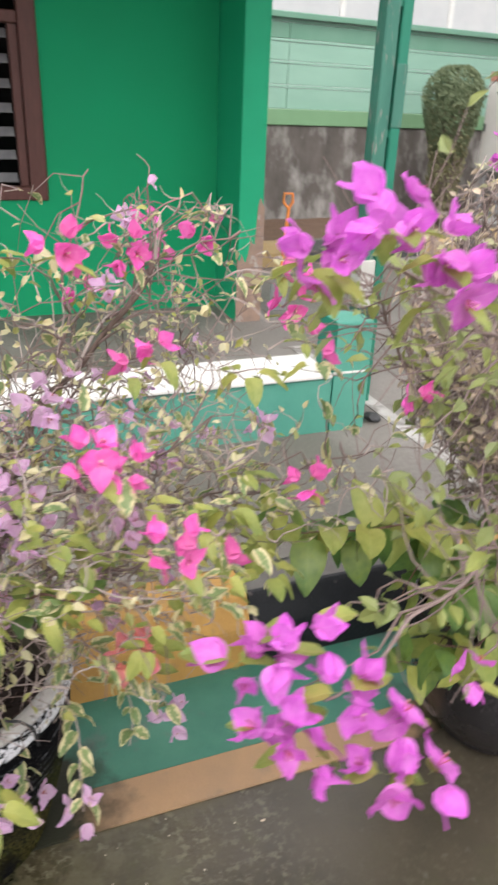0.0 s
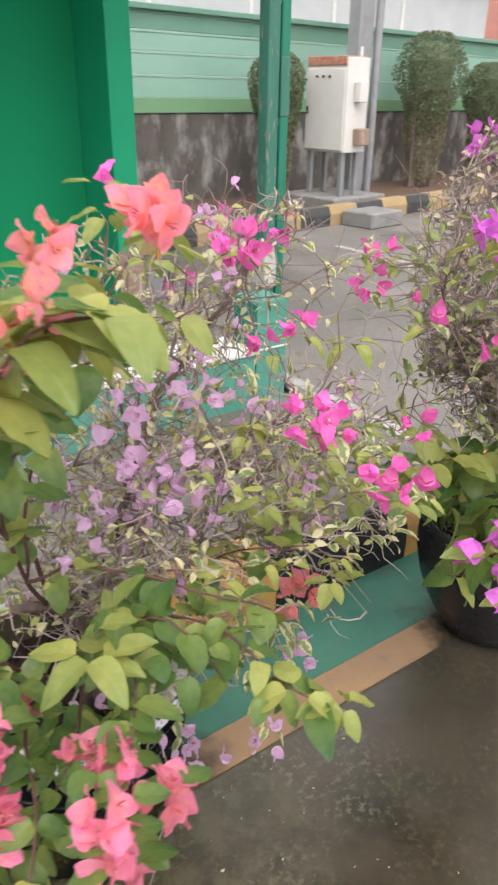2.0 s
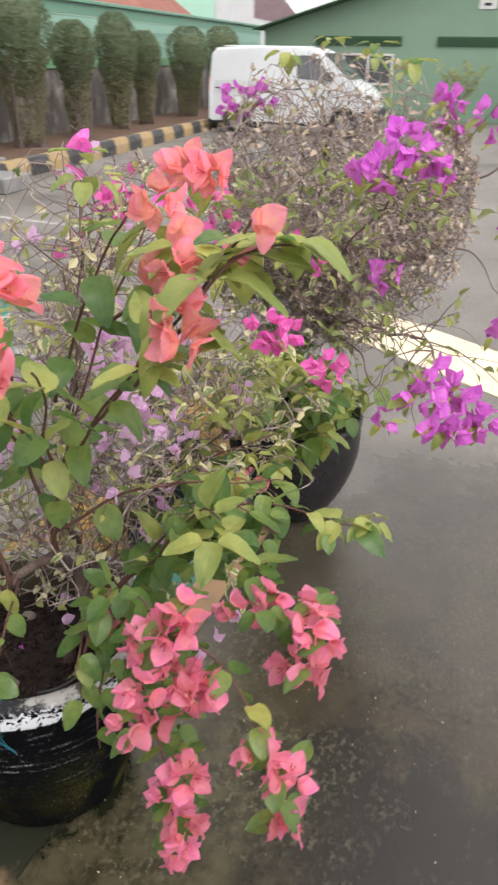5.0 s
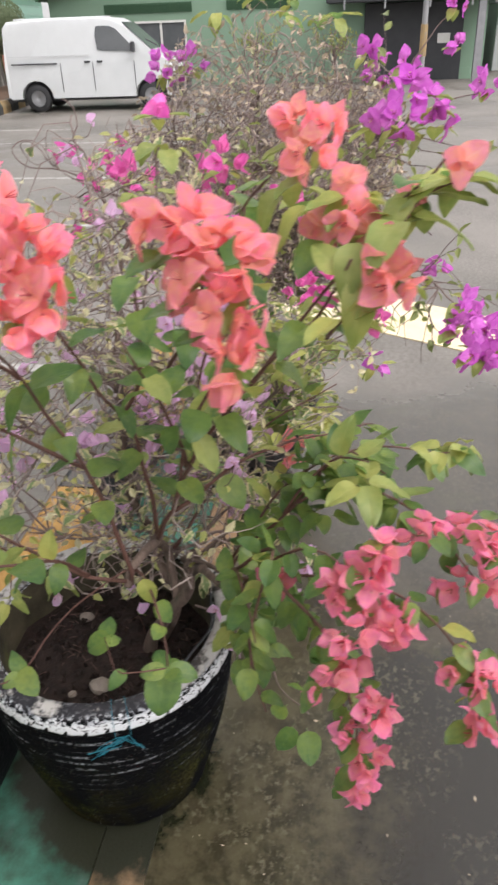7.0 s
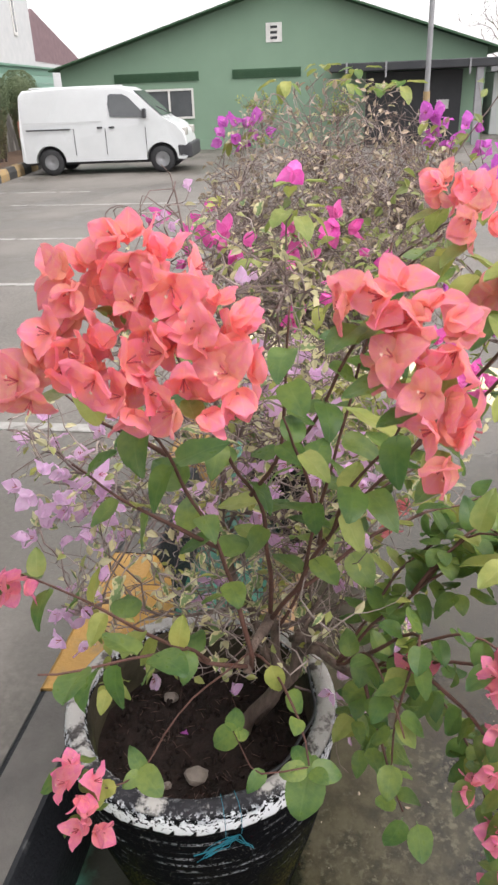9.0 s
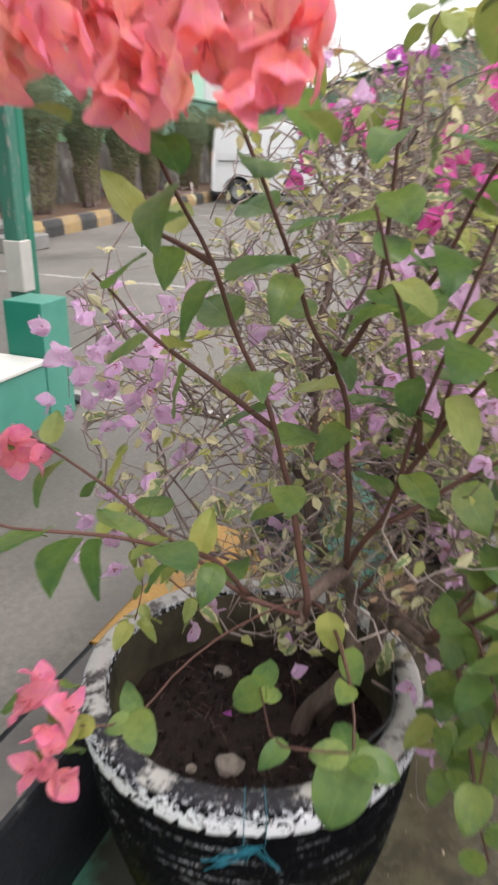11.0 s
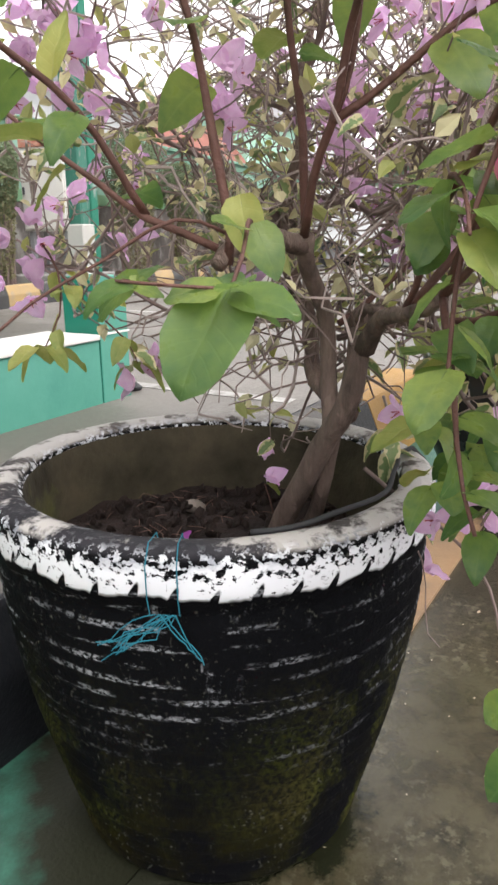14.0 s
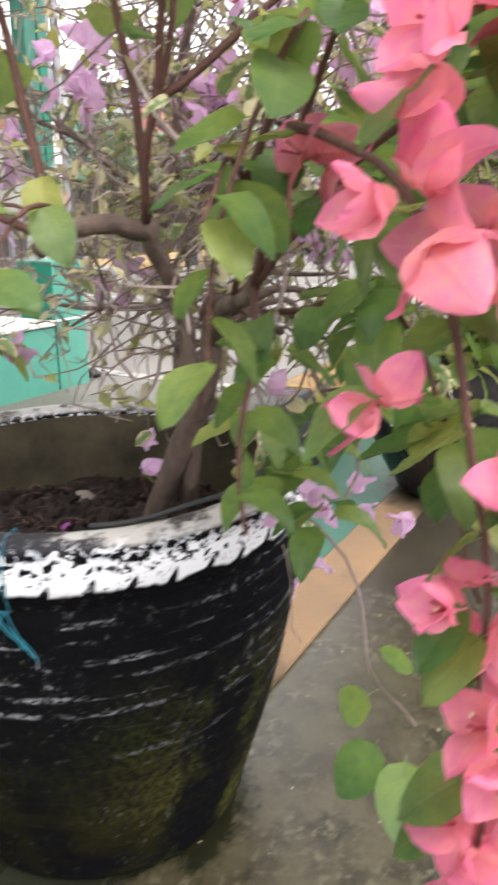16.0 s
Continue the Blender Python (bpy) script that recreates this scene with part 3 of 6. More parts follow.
def prism(outline, depth, axis="y"):
    """An outline of (u, v) pairs pushed to a depth along an axis: u along the other level axis, v up."""
    bm = bmesh.new()
    def at(u, v, d):
        return (u, d, v) if axis == "y" else (d, u, v)
    a = [bm.verts.new(at(u, v, 0)) for u, v in outline]
    b = [bm.verts.new(at(u, v, depth)) for u, v in outline]
    bm.faces.new(a)
    bm.faces.new(b[::-1])
    for i in range(len(a)):
        j = (i + 1) % len(a)
        bm.faces.new((a[i], b[i], b[j], a[j]))
    bmesh.ops.recalc_face_normals(bm, faces=bm.faces[:])
    return bm


def structure(name, bm, material, label, category, smooth=False):
    return tagged(mesh_ob(name, bm, material, smooth), label, category, kind="structure")

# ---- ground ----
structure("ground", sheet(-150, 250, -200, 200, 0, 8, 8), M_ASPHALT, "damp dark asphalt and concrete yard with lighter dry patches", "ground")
structure("pavement_strip", box((-9, 1.225, -0.05), (3.0, 1.53, 0.006)), M_FLOOR_GREEN, "worn green painted strip along the kerb", "pavement")
structure("ochre_line", box((-9, 1.1, -0.05), (3.0, 1.222, 0.008)), M_FLOOR_TAN, "ochre painted edge line beside the green strip", "road marking")
cream = structure("cream_line", box((-0.3, -6, -0.05), (0.3, 1.2, 0.007)), M_FLOOR_CREAM, "broad cream painted band across the yard", "road marking")
cream.matrix_basis = pose(4.1, 0.75, 0, 0, 0, -29)
for i, (x, y0, y1) in enumerate(((2.97, 2.3, 4.6), (6.28, 3.2, 6.6), (8.75, 3.2, 6.4), (11.9, 3.4, 7.0), (13.7, 6.2, 8.2))):
    structure(f"parking_line_{i + 1}", box((x - 0.05, y0, -0.05), (x + 0.05, y1, 0.005)), M_LINE, "worn white parking bay line", "road marking")


def kerb(name, at, turn, n, length, first_yellow, label, yellow_paint, black_paint):
    """Precast kerb stones painted by turns yellow and black, with bevelled tops."""
    k = thing(name, at, label, "kerb", kind="structure", turn=turn)
    for i in range(n):
        yellow = (i % 2 == 0) == first_yellow
        bm = bmesh.new()
        a, b = i * length + 0.003, (i + 1) * length - 0.003
        outline = ((0.0, -0.05), (0.0, 0.15), (0.045, 0.255), (0.19, 0.255), (0.2, 0.245), (0.2, -0.05))
        v0 = [bm.verts.new((a, u, z + random.uniform(-0.003, 0.003))) for u, z in outline]
        v1 = [bm.verts.new((b, u, z + random.uniform(-0.003, 0.003))) for u, z in outline]
        bm.faces.new(v0)
        bm.faces.new(v1[::-1])
        for p in range(len(v0)):
            q = (p + 1) % len(v0)
            f = bm.faces.new((v0[p], v1[p], v1[q], v0[q]))
            f.material_index = 1 if (not yellow and 2 <= p <= 4) else 0
        bmesh.ops.recalc_face_normals(bm, faces=bm.faces[:])
        es = [e for e in bm.edges if e.calc_length() > length * 0.8]
        bmesh.ops.bevel(bm, geom=es, offset=0.012, segments=2, affect="EDGES", profile=0.6)
        part("kerb_stone", bm, [yellow_paint if yellow else black_paint, M_KERB_TOP], k)
    return k


kerb("kerb_near", (-6.935, 1.53, 0), 0, 15, 0.645, True, "precast kerb stones painted yellow and black by turns", M_KERB_YELLOW, M_KERB_BLACK)

# ---- low ledge with end pier ----
structure("ledge_wall", box((-9, 3.13, -0.05), (2.52, 3.46, 0.315), 0.006), M_LEDGE_GREEN, "low sea-green rendered ledge wall", "wall")
structure("ledge_top", box((-9, 3.115, 0.318), (2.516, 3.47, 0.345), 0.006), M_WHITE, "white painted flat top of the low ledge", "ledge")
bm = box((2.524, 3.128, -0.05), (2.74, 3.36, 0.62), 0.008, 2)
# the -x face gets a darker green, so its shade is in the colour
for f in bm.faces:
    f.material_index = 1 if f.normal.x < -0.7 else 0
structure("ledge_pier", bm, [M_LEDGE_GREEN, M_LEDGE_SHADED], "square green pier at the end of the low ledge", "pier")
structure("ledge_joint", box((2.518, 3.122, 0.337), (2.744, 3.128, 0.347)), M_WHITE, "thin pale joint line across the pier", "trim")

bm = bmesh.new()
bmesh.ops.create_icosphere(bm, subdivisions=2, radius=0.05)
for q in bm.verts:
    q.co *= 1 + 0.4 * noise.noise(q.co * 22)
    q.co.z *= 0.55
clod = tagged(mesh_ob("clod", bm, M_TYRE), "small dark clod lying beside the ledge pier", "stone")
clod.matrix_basis = pose(2.84, 3.2, 0.022)

# ---- green pole ----
pole = thing("angle_steel_pole", (2.9, 3.5, 0), "tall peeling green steel pole of two posts", "pole")
part("front_post", box((-0.09, -0.05, 0), (-0.015, 0.05, 5.2), 0.008), M_POLE_PALE, pole, "pale green post with flaked edge")
part("rear_post", box((0.01, -0.03, 0), (0.07, 0.05, 5.2), 0.006), M_POLE_GREEN, pole, "dark green post")
part("white_sleeve", box((-0.1, -0.06, 0.6), (-0.005, 0.055, 0.87), 0.006), M_LOUVRE, pole, "whitewashed foot")
part("paint_patch", box((0.008, -0.034, 1.55), (0.072, -0.026, 1.85), 0.003), M_POLE_PALE, pole, "pale flaked patch")
for z in (0.9, 1.5, 2.1, 2.7):
    part("brace", box((-0.02, -0.02, z), (0.02, 0.03, z + 0.04)), M_POLE_GREEN, pole)

# ---- green building ----
bm = bmesh.new()
add_box(bm, (-9, 5.88, -0.05), (0.2, 6.08, 3.0))
add_box(bm, (1.4, 5.88, -0.05), (2.76, 6.08, 3.0))
add_box(bm, (0.2, 5.88, -0.05), (1.4, 6.08, 0.9))
add_box(bm, (0.2, 5.88, 2.6), (1.4, 6.08, 3.0))
structure("wall_front", bm, M_EMERALD, "emerald green painted wall with a louvred window", "wall")
wing = structure("wall_side", box((2.763, 5.33, -0.05), (2.965, 12, 3.0), 0.006), M_COLUMN, "emerald green wall end with peeled foot", "wall")
bm = bmesh.new()
random.seed(4)
low = [(2.758 + 0.215 * i / 12, 0.0) for i in range(13)]
high = [(2.758 + 0.215 * i / 12, 0.55 + (0.4 if i > 8 else 0.0) + random.uniform(-0.08, 0.12)) for i in range(13)]
a = [bm.verts.new((x, 5.324, z)) for x, z in low]
b = [bm.verts.new((x, 5.324, z)) for x, z in high]
a2 = [bm.verts.new((x, 5.335, z)) for x, z in low]
b2 = [bm.verts.new((x, 5.335, z)) for x, z in high]
for i in range(12):
    bm.faces.new((a[i], a[i + 1], b[i + 1], b[i]))
    bm.faces.new((b[i], b[i + 1], b2[i + 1], b2[i]))
bm.faces.new((a[0], b[0], b2[0], a2[0]))
part("peeled_patch", bm, M_PEELED, wing, "bare crumbling plaster at the foot")
# eave out of view, added with a long overhang that shades the wall
structure("roof_slab", box((-9, 3.7, 3.003), (3.4, 12, 3.12), 0.01), M_CONCRETE, "unseen flat concrete eave drawn out to shade the green wall", "roof")
structure("wall_back", box((-9, 12.003, -0.05), (2.965, 12.2, 3.0)), M_EMERALD, "back wall of the green building", "wall")
# added black sheet: the unlit room is put in as colour
structure("room_partition", box((-9, 8.4, 0), (2.76, 8.5, 2.99)), M_ROOM_BLACK, "black sheet standing in for the room's darkness behind the louvres", "wall")
win = thing("window_1", (0, 5.88, 0), "brown framed window with tilted dusty glass louvres", "window", kind="structure")
for nm, lo, hi in (("frame_post", (1.27, -0.03, 0.9), (1.397, 0.12, 2.597)), ("frame_post", (0.203, -0.03, 0.9), (0.3, 0.12, 2.597)),
                   ("frame_rail", (0.303, -0.03, 0.903), (1.267, 0.12, 1.0)), ("frame_rail", (0.303, -0.03, 2.08), (1.267, 0.12, 2.16)), ("frame_rail", (0.303, -0.03, 2.5), (1.267, 0.12, 2.597))):
    part(nm, box(lo, hi, 0.008), M_BROWN, win)
part("inner_post", box((1.2, 0.0, 1.0), (1.266, 0.1, 2.08), 0.006), M_BROWN, win)
for i in range(7):
    bm = box((0.31, -0.045, -0.004), (1.19, 0.045, 0.004), 0.002)
    ob = part("louvre", bm, M_SLAT, win)
    ob.matrix_basis = pose(0, 0.05, 1.06 + i * 0.16, 42, 0, 0)
for i in range(8):
    part("bar", tube([(0.36 + i * 0.11, 0.02, 2.16), (0.36 + i * 0.11, 0.02, 2.5)], 0.012, 6), M_LOUVRE, win)

spade = thing("garden_spade", (3.3, 5.6, 0), "orange-handled spade leaning on the wall end", "tool")
part("shaft", tube([(-0.05, 0, 0.2), (0.02, 0.05, 0.85)], 0.014, 8), M_ORANGE, spade)
part("grip", tube([(0.02, 0.05, 0.85), (-0.03, 0.05, 0.9), (-0.025, 0.05, 0.97), (0.05, 0.05, 0.97), (0.055, 0.05, 0.9), (0.02, 0.05, 0.85)], 0.011, 8), M_ORANGE, spade)
part("blade", box((-0.13, -0.01, 0.0), (0.02, 0.005, 0.24), 0.004), M_STEEL, spade)

# ---- far side of the yard: bed, kerb, fence ----
FAR = pose(6, 7.6, 0, 0, 0, 7.7)


def far(u, v, z=0.0):
    return FAR @ Vector((u, v, z))


kerb("kerb_far", far(-7.2, 0), 7.7, 34, 0.6, True, "weathered kerb stones painted yellow and black by turns", M_KERB_YELLOW_OLD, M_KERB_BLACK_OLD)
bm = sheet(-7.2, 18, 0.2, 2.2, 0.16, 60, 6)
for v in bm.verts:
    v.co.z += 0.05 * noise.noise(v.co * 2.3)
ob = structure("planting_bed", bm, M_BED, "bare reddish soil bed behind the kerb", "ground", True)
ob.matrix_basis = FAR
fence = thing("boundary_fence", FAR.translation, "fence of pale green sheets on a stained concrete wall", "fence", kind="structure", turn=7.7)
part("concrete_base", box((-9, 2.145, 0), (24, 2.3, 1.38), 0.01), M_STAINED, fence)
part("beam", box((-9, 2.12, 1.383), (24, 2.28, 1.58), 0.008), M_PANEL_LOW, fence)
for z0, z1, m in ((1.583, 1.87, M_PANEL), (1.873, 2.15, M_PANEL), (2.153, 2.4, M_PANEL), (2.403, 2.62, M_PANEL_TOP)):
    for i in range(4):
        bm = bmesh.new()
        u0, u1 = -9 + i * 8.25 + 0.004, -0.75 + i * 8.25 - 0.004
        add_box(bm, (u0, 2.165, z0), (u1, 2.2, z1 - 0.035), 0.006)
        add_box(bm, (u0, 2.157, z1 - 0.032), (u1, 2.195, z1 - 0.002), 0.004)
        part("sheet", bm, m, fence)
part("cap", box((-9, 2.1, 2.625), (24, 2.28, 2.7), 0.01), M_PANEL_TOP, fence)

cab = thing("electric_cabinet", far(1.8, 0.36), "pale grey steel electric cabinet on legs, rusted on top", "cabinet", turn=7.7)
part("body", box((0.01, 0, 0.9), (0.48, 0.76, 2.12), 0.012, 2), M_CABINET, cab)
part("door", box((-0.012, 0.025, 0.93), (0.008, 0.735, 1.98), 0.006), M_CABINET, cab)
part("rust_strip", box((-0.01, 0.02, 2.02), (0.45, 0.74, 2.135), 0.008), M_RUST, cab, "rusted red top edge")
part("handle", box((-0.035, 0.68, 1.4), (-0.012, 0.71, 1.5), 0.005), M_PLASTIC, cab)
for y in (0.3, 0.42, 0.54):
    part("lamp", lathe([(0, 0), (0.018, 0), (0.018, 0.02), (0, 0.024)], 12), M_PLASTIC, cab).matrix_basis = pose(-0.012, y, 1.88, 0, -90, 0)
part("meter_box", box((0.16, -0.12, 1.56), (0.34, -0.003, 1.82), 0.01), M_CABINET, cab)
part("socket_box", box((0.2, -0.13, 1.0), (0.42, -0.003, 1.22), 0.01), M_PEELED, cab)
part("pipe_stub", tube([(0.4, 0.1, 2.1), (0.4, 0.1, 2.26)], 0.02, 8), M_CABINET, cab)
for x, y in ((0.08, 0.08), (0.4, 0.08), (0.08, 0.68), (0.4, 0.68)):
    part("leg", box((x - 0.035, y - 0.035, 0.3), (x + 0.035, y + 0.035, 0.897), 0.006), M_STEEL, cab)
part("cable_pipe", tube([(0.25, 0.2, 0.3), (0.25, 0.2, 0.9)], 0.045, 10), M_STEEL, cab)
slab = structure("cabinet_slab", box((-0.3, -0.15, 0.1), (0.9, 1.0, 0.3), 0.015), M_CONCRETE, "concrete slab under the electric cabinet", "slab")
slab.matrix_basis = FAR @ pose(1.8, 0.36, 0)
step = structure("concrete_block", box((-0.35, -0.55, 0), (0.35, -0.02, 0.2), 0.015), M_CONCRETE, "loose concrete block beside the far kerb", "block")
step.matrix_basis = FAR @ pose(1.75, -0.02, 0)
lamp = thing("grey_utility_pole", far(2.75, 0.95), "grey steel utility pole with a cable pipe", "pole", turn=7.7)
part("shaft", box((-0.16, -0.12, 0.1), (0.16, 0.12, 7.0), 0.02), M_STEEL, lamp)
part("conduit", tube([(0.24, -0.14, 0.1), (0.24, -0.14, 7.0)], 0.06, 10), M_STEEL, lamp)


def topiary(u, v, top, r, low, seed):
    """A clipped shrub: many thin stems, a rough skirt and a rounded crown of small leaves."""
    rnd = random.Random(seed)
    t = thing("clipped_shrub", far(u, v, 0.15), "tall clipped shrub with rounded dusty crown and bare stems", "shrub", "clipped shrubs along the fence")
    for i in range(14):
        bm = bmesh.new()
        a, q = rnd.uniform(0, 6.28), rnd.uniform(0.02, r * 0.5)
        p0 = Vector((q * math.cos(a), q * math.sin(a), 0))
        add_tube(bm, [p0, p0 * 1.15 + Vector((rnd.uniform(-.04, .04), rnd.uniform(-.04, .04), low * 0.55)), p0 * 1.3 + Vector((0, 0, low + 0.2))], [0.022, 0.018, 0.01], 5)
        part("stem", bm, M_TWIG_DARK, t)
    for nm, m, n, z0, z1, wide in (("crown", M_TOPIARY, 8000, low - 0.5, top - 0.12, 1.0), ("skirt", M_TOPIARY_OLD, 4500, 0.1, low + 0.25, 0.8)):
        co, fa = [], []
        for i in range(n):
            f = rnd.random()
            z = z0 + (z1 - z0) * f
            if nm == "crown":
                w = math.sqrt(max(0.03, 1 - (abs(f - 0.62) / (0.72 if f < 0.62 else 0.4)) ** 2.0)) * r * (1 if f > 0.62 else 0.62 + 0.38 * f / 0.62)
            else:
                w = r * wide * (0.5 + 0.5 * f)
            a = rnd.uniform(0, 6.28)
            q = w * (0.7 + 0.36 * rnd.random() ** 0.6 + 0.22 * noise.noise(Vector((math.cos(a) * 2, math.sin(a) * 2, z * 3 + seed))))
            c = Vector((q * math.cos(a), q * math.sin(a), z))
            e = Euler((rnd.uniform(0, 6.28), rnd.uniform(0, 6.28), rnd.uniform(0, 6.28))).to_matrix()
            s = rnd.uniform(0.014, 0.032)
            k = len(co)
            co += [c + e @ Vector(p) * s for p in ((-1, 0, 0), (0, -0.5, 0.1), (1, 0, 0), (0, 0.5, 0.1))]
            fa.append((k, k + 1, k + 2, k + 3))
        me = bpy.data.meshes.new(nm)
        me.from_pydata(co, [], fa)
        me.materials.append(m)
        ob = new(nm, me)
        ob.parent = t
    core = lathe([(0.0, low + 0.05), (r * 0.6, low + 0.25), (r * 0.72, low + (top - low) * 0.55), (r * 0.5, top - 0.35), (0, top - 0.25)], 12)
    part("core", core, M_TOPIARY, t)
    return t


for i, (u, v, top, r, low) in enumerate(((1.25, 1.15, 2.15, 0.4, 1.35), (5.1, 1.25, 2.6, 0.58, 1.35), (7.0, 1.25, 2.2, 0.42, 1.3), (8.9, 1.25, 2.42, 0.45, 1.2),
                                         (10.4, 1.25, 2.12, 0.38, 1.2), (13.3, 1.25, 2.3, 0.55, 1.1), (16.2, 1.25, 2.4, 0.52, 1.2))):
    topiary(u, v, top, r, low, i + 1)

# ---- beyond the fence ----
house = thing("white_house", far(0, 6.3), "whitewashed house with dark eave behind the fence", "house", turn=7.7)
part("wall", box((-9, 0, 0), (15.1, 6, 4.6), 0.02), M_FARWALL, house)
part("roof", prism(((-0.4, 4.61), (6.4, 4.61), (3, 5.6)), 24.7, "x"), M_ROOF_MAUVE, house).matrix_basis = pose(-9.2, 0, 0)
for i in range(8):
    part("batten", box((-8 + i * 2.7, -0.03, 0), (-7.88 + i * 2.7, -0.003, 4.6), 0.004), M_WHITE, house)
red = thing("red_roof_house", far(15.7, 7.4), "low house with a faded red sheet roof", "house", turn=7.7)
part("wall", box((0.2, 0.4, 0), (17.5, 7, 2.7), 0.02), M_FARWALL, red)
bm = bmesh.new()
vs = [bm.verts.new(p) for p in ((-0.3, 0, 2.75), (18.2, 0, 2.6), (12.4, 2.6, 5.7), (2.6, 2.8, 5.9), (-0.3, 2.8, 5.9))]
vb = [bm.verts.new(p.co + Vector((0, 0.5, -0.08))) for p in vs]
bm.faces.new(vs)
bm.faces.new(vb[::-1])
for i in range(5):
    bm.faces.new((vs[i], vb[i], vb[(i + 1) % 5], vs[(i + 1) % 5]))
bmesh.ops.recalc_face_normals(bm, faces=bm.faces[:])
part("roof", bm, M_ROOF_RED, red)
mint = thing("tall_house", (33.1, 20.2, 0), "mint green house with mauve roof and a tall white side", "house", turn=7.7)
part("wall", box((0.6, 0, 0), (9.8, 6, 6.9), 0.03), M_MINT, mint)
part("roof", prism(((-0.5, 6.8), (6.6, 6.91), (3.2, 8.3)), 9.8, "x"), M_ROOF_MAUVE, mint)
part("side_wall", box((9.803, -0.05, 0), (17.8, 6, 8.4), 0.03), M_FARWALL, mint, "white rendered side")
slit = part("window", box((13.8, -0.12, 5.1), (14.5, -0.053, 7.6), 0.01), M_WHITE, mint)
part("pane", box((14.0, -0.14, 5.3), (14.3, -0.123, 7.3), 0.01), M_GLASS_DARK, slit)
mauve = thing("mauve_roof_house", (51.5, 23.5, 0), "distant house with a mauve tiled gable roof", "house", turn=7.7)
part("wall", box((0, 0, 0), (18, 8, 4.0), 0.03), M_FARWALL, mauve)
part("roof", prism(((-1, 3.9), (19.5, 3.9), (3.0, 7.2)), 9.0, "y"), M_ROOF_MAUVE, mauve)

# ---- green hall at the end of the yard ----
hall = thing("green_hall", (24, 0, 0), "sage green hall with a low gable and dark roofed entrance", "building")
part("wall", prism(((10.5, 0), (-2.5, 0), (-2.5, 2.55), (3.2, 4.4), (10.5, 2.43)), 14.0, "x"), M_HALL, hall)
bm = bmesh.new()
for s in (((-2.95, 2.42), (-2.95, 2.48), (3.2, 4.47), (3.2, 4.42)), ((3.2, 4.42), (3.2, 4.47), (10.7, 2.42), (10.7, 2.38))):
    q = prism(s, 15.0, "x")
    me_tmp = bpy.data.meshes.new("tmp")
    q.to_mesh(me_tmp)
    q.free()
    bm.from_mesh(me_tmp)
    bpy.data.meshes.remove(me_tmp)
part("roof", bm, M_HALL_VENT, hall, "thin dull green roof edge").matrix_basis = pose(-0.5, 0, 0)
part("canopy", box((-1.3, -2.75, 2.02), (-0.003, 2.0, 2.24), 0.02), M_HALL_DARK, hall, "dark flat entrance canopy")
for y in (1.5, 0.4, -0.8, -1.9):
    part("canopy_strut", box((-1.33, y - 0.025, 1.85), (-1.303, y + 0.025, 2.26)), M_STEEL, hall)
part("gate", box((-0.12, -1.85, 0), (-0.003, 0.95, 2.0), 0.01), M_HALL_DARK, hall, "dark steel entrance gate")
part("notice", box((-0.14, -1.5, 0.95), (-0.123, -1.15, 1.2)), M_WHITE, hall, "small white notice")
part("entrance_post", box((-1.2, -2.3, 0), (-1.0, -2.1, 2.02), 0.01), M_STEEL, hall)
plate = part("sign_plate", box((-0.03, 3.46, 2.92), (-0.003, 3.94, 3.43), 0.005), M_WHITE, hall, "white plate with dark bars")
for z in (3.0, 3.14, 3.28):
    part("bar", box((-0.042, 3.6, z), (-0.031, 3.8, z + 0.07)), M_HALL_DARK, plate)
for y0, y1 in ((6.05, 8.75), (2.9, 5.0)):
    v = part("vent", box((-0.02, y0, 1.98), (-0.003, y1, 2.24)), M_HALL_VENT, hall, "dull green slatted vent")
    for i in range(4):
        part("slat", box((-0.05, y0, 2.0 + i * 0.06), (-0.021, y1, 2.03 + i * 0.06)), M_HALL_VENT, v)
w = part("window", box((-0.02, 6.3, 0.98), (-0.003, 7.8, 1.72)), M_GLASS_DARK, hall, "white framed dark window")
for lo, hi in (((-0.06, 6.25, 0.92), (-0.021, 7.85, 0.98)), ((-0.06, 6.25, 1.72), (-0.021, 7.85, 1.78)), ((-0.06, 6.25, 0.983), (-0.021, 6.31, 1.717)), ((-0.06, 7.0, 0.983), (-0.021, 7.06, 1.717)), ((-0.06, 7.79, 0.983), (-0.021, 7.85, 1.717))):
    part("frame_bar", box(lo, hi), M_WHITE, w)
part("plinth", box((-0.06, -2.5, 0), (-0.003, 10.5, 0.3)), M_HALL, hall)
mast = thing("slim_mast", (17.4, -0.38, 0), "slim grey mast with a pale band and cable box", "pole")
part("shaft", tube([(0, 0, 0), (0, 0, 6.5)], [0.06, 0.05], 10), M_STEEL, mast)
part("band", tube([(0, 0, 0.9), (0, 0, 1.5)], 0.075, 10), M_KERB_YELLOW_OLD, mast, "faded orange band")
shed = thing("grey_shed", (27, -12, 0), "low grey shed with a shallow roof", "building")
part("wall", box((0, 0, 0), (8, 8.8, 1.9), 0.02), M_FARWALL, shed)
part("roof", box((-0.5, -0.5, 1.903), (8.5, 9.0, 2.15), 0.03), M_STEEL, shed)


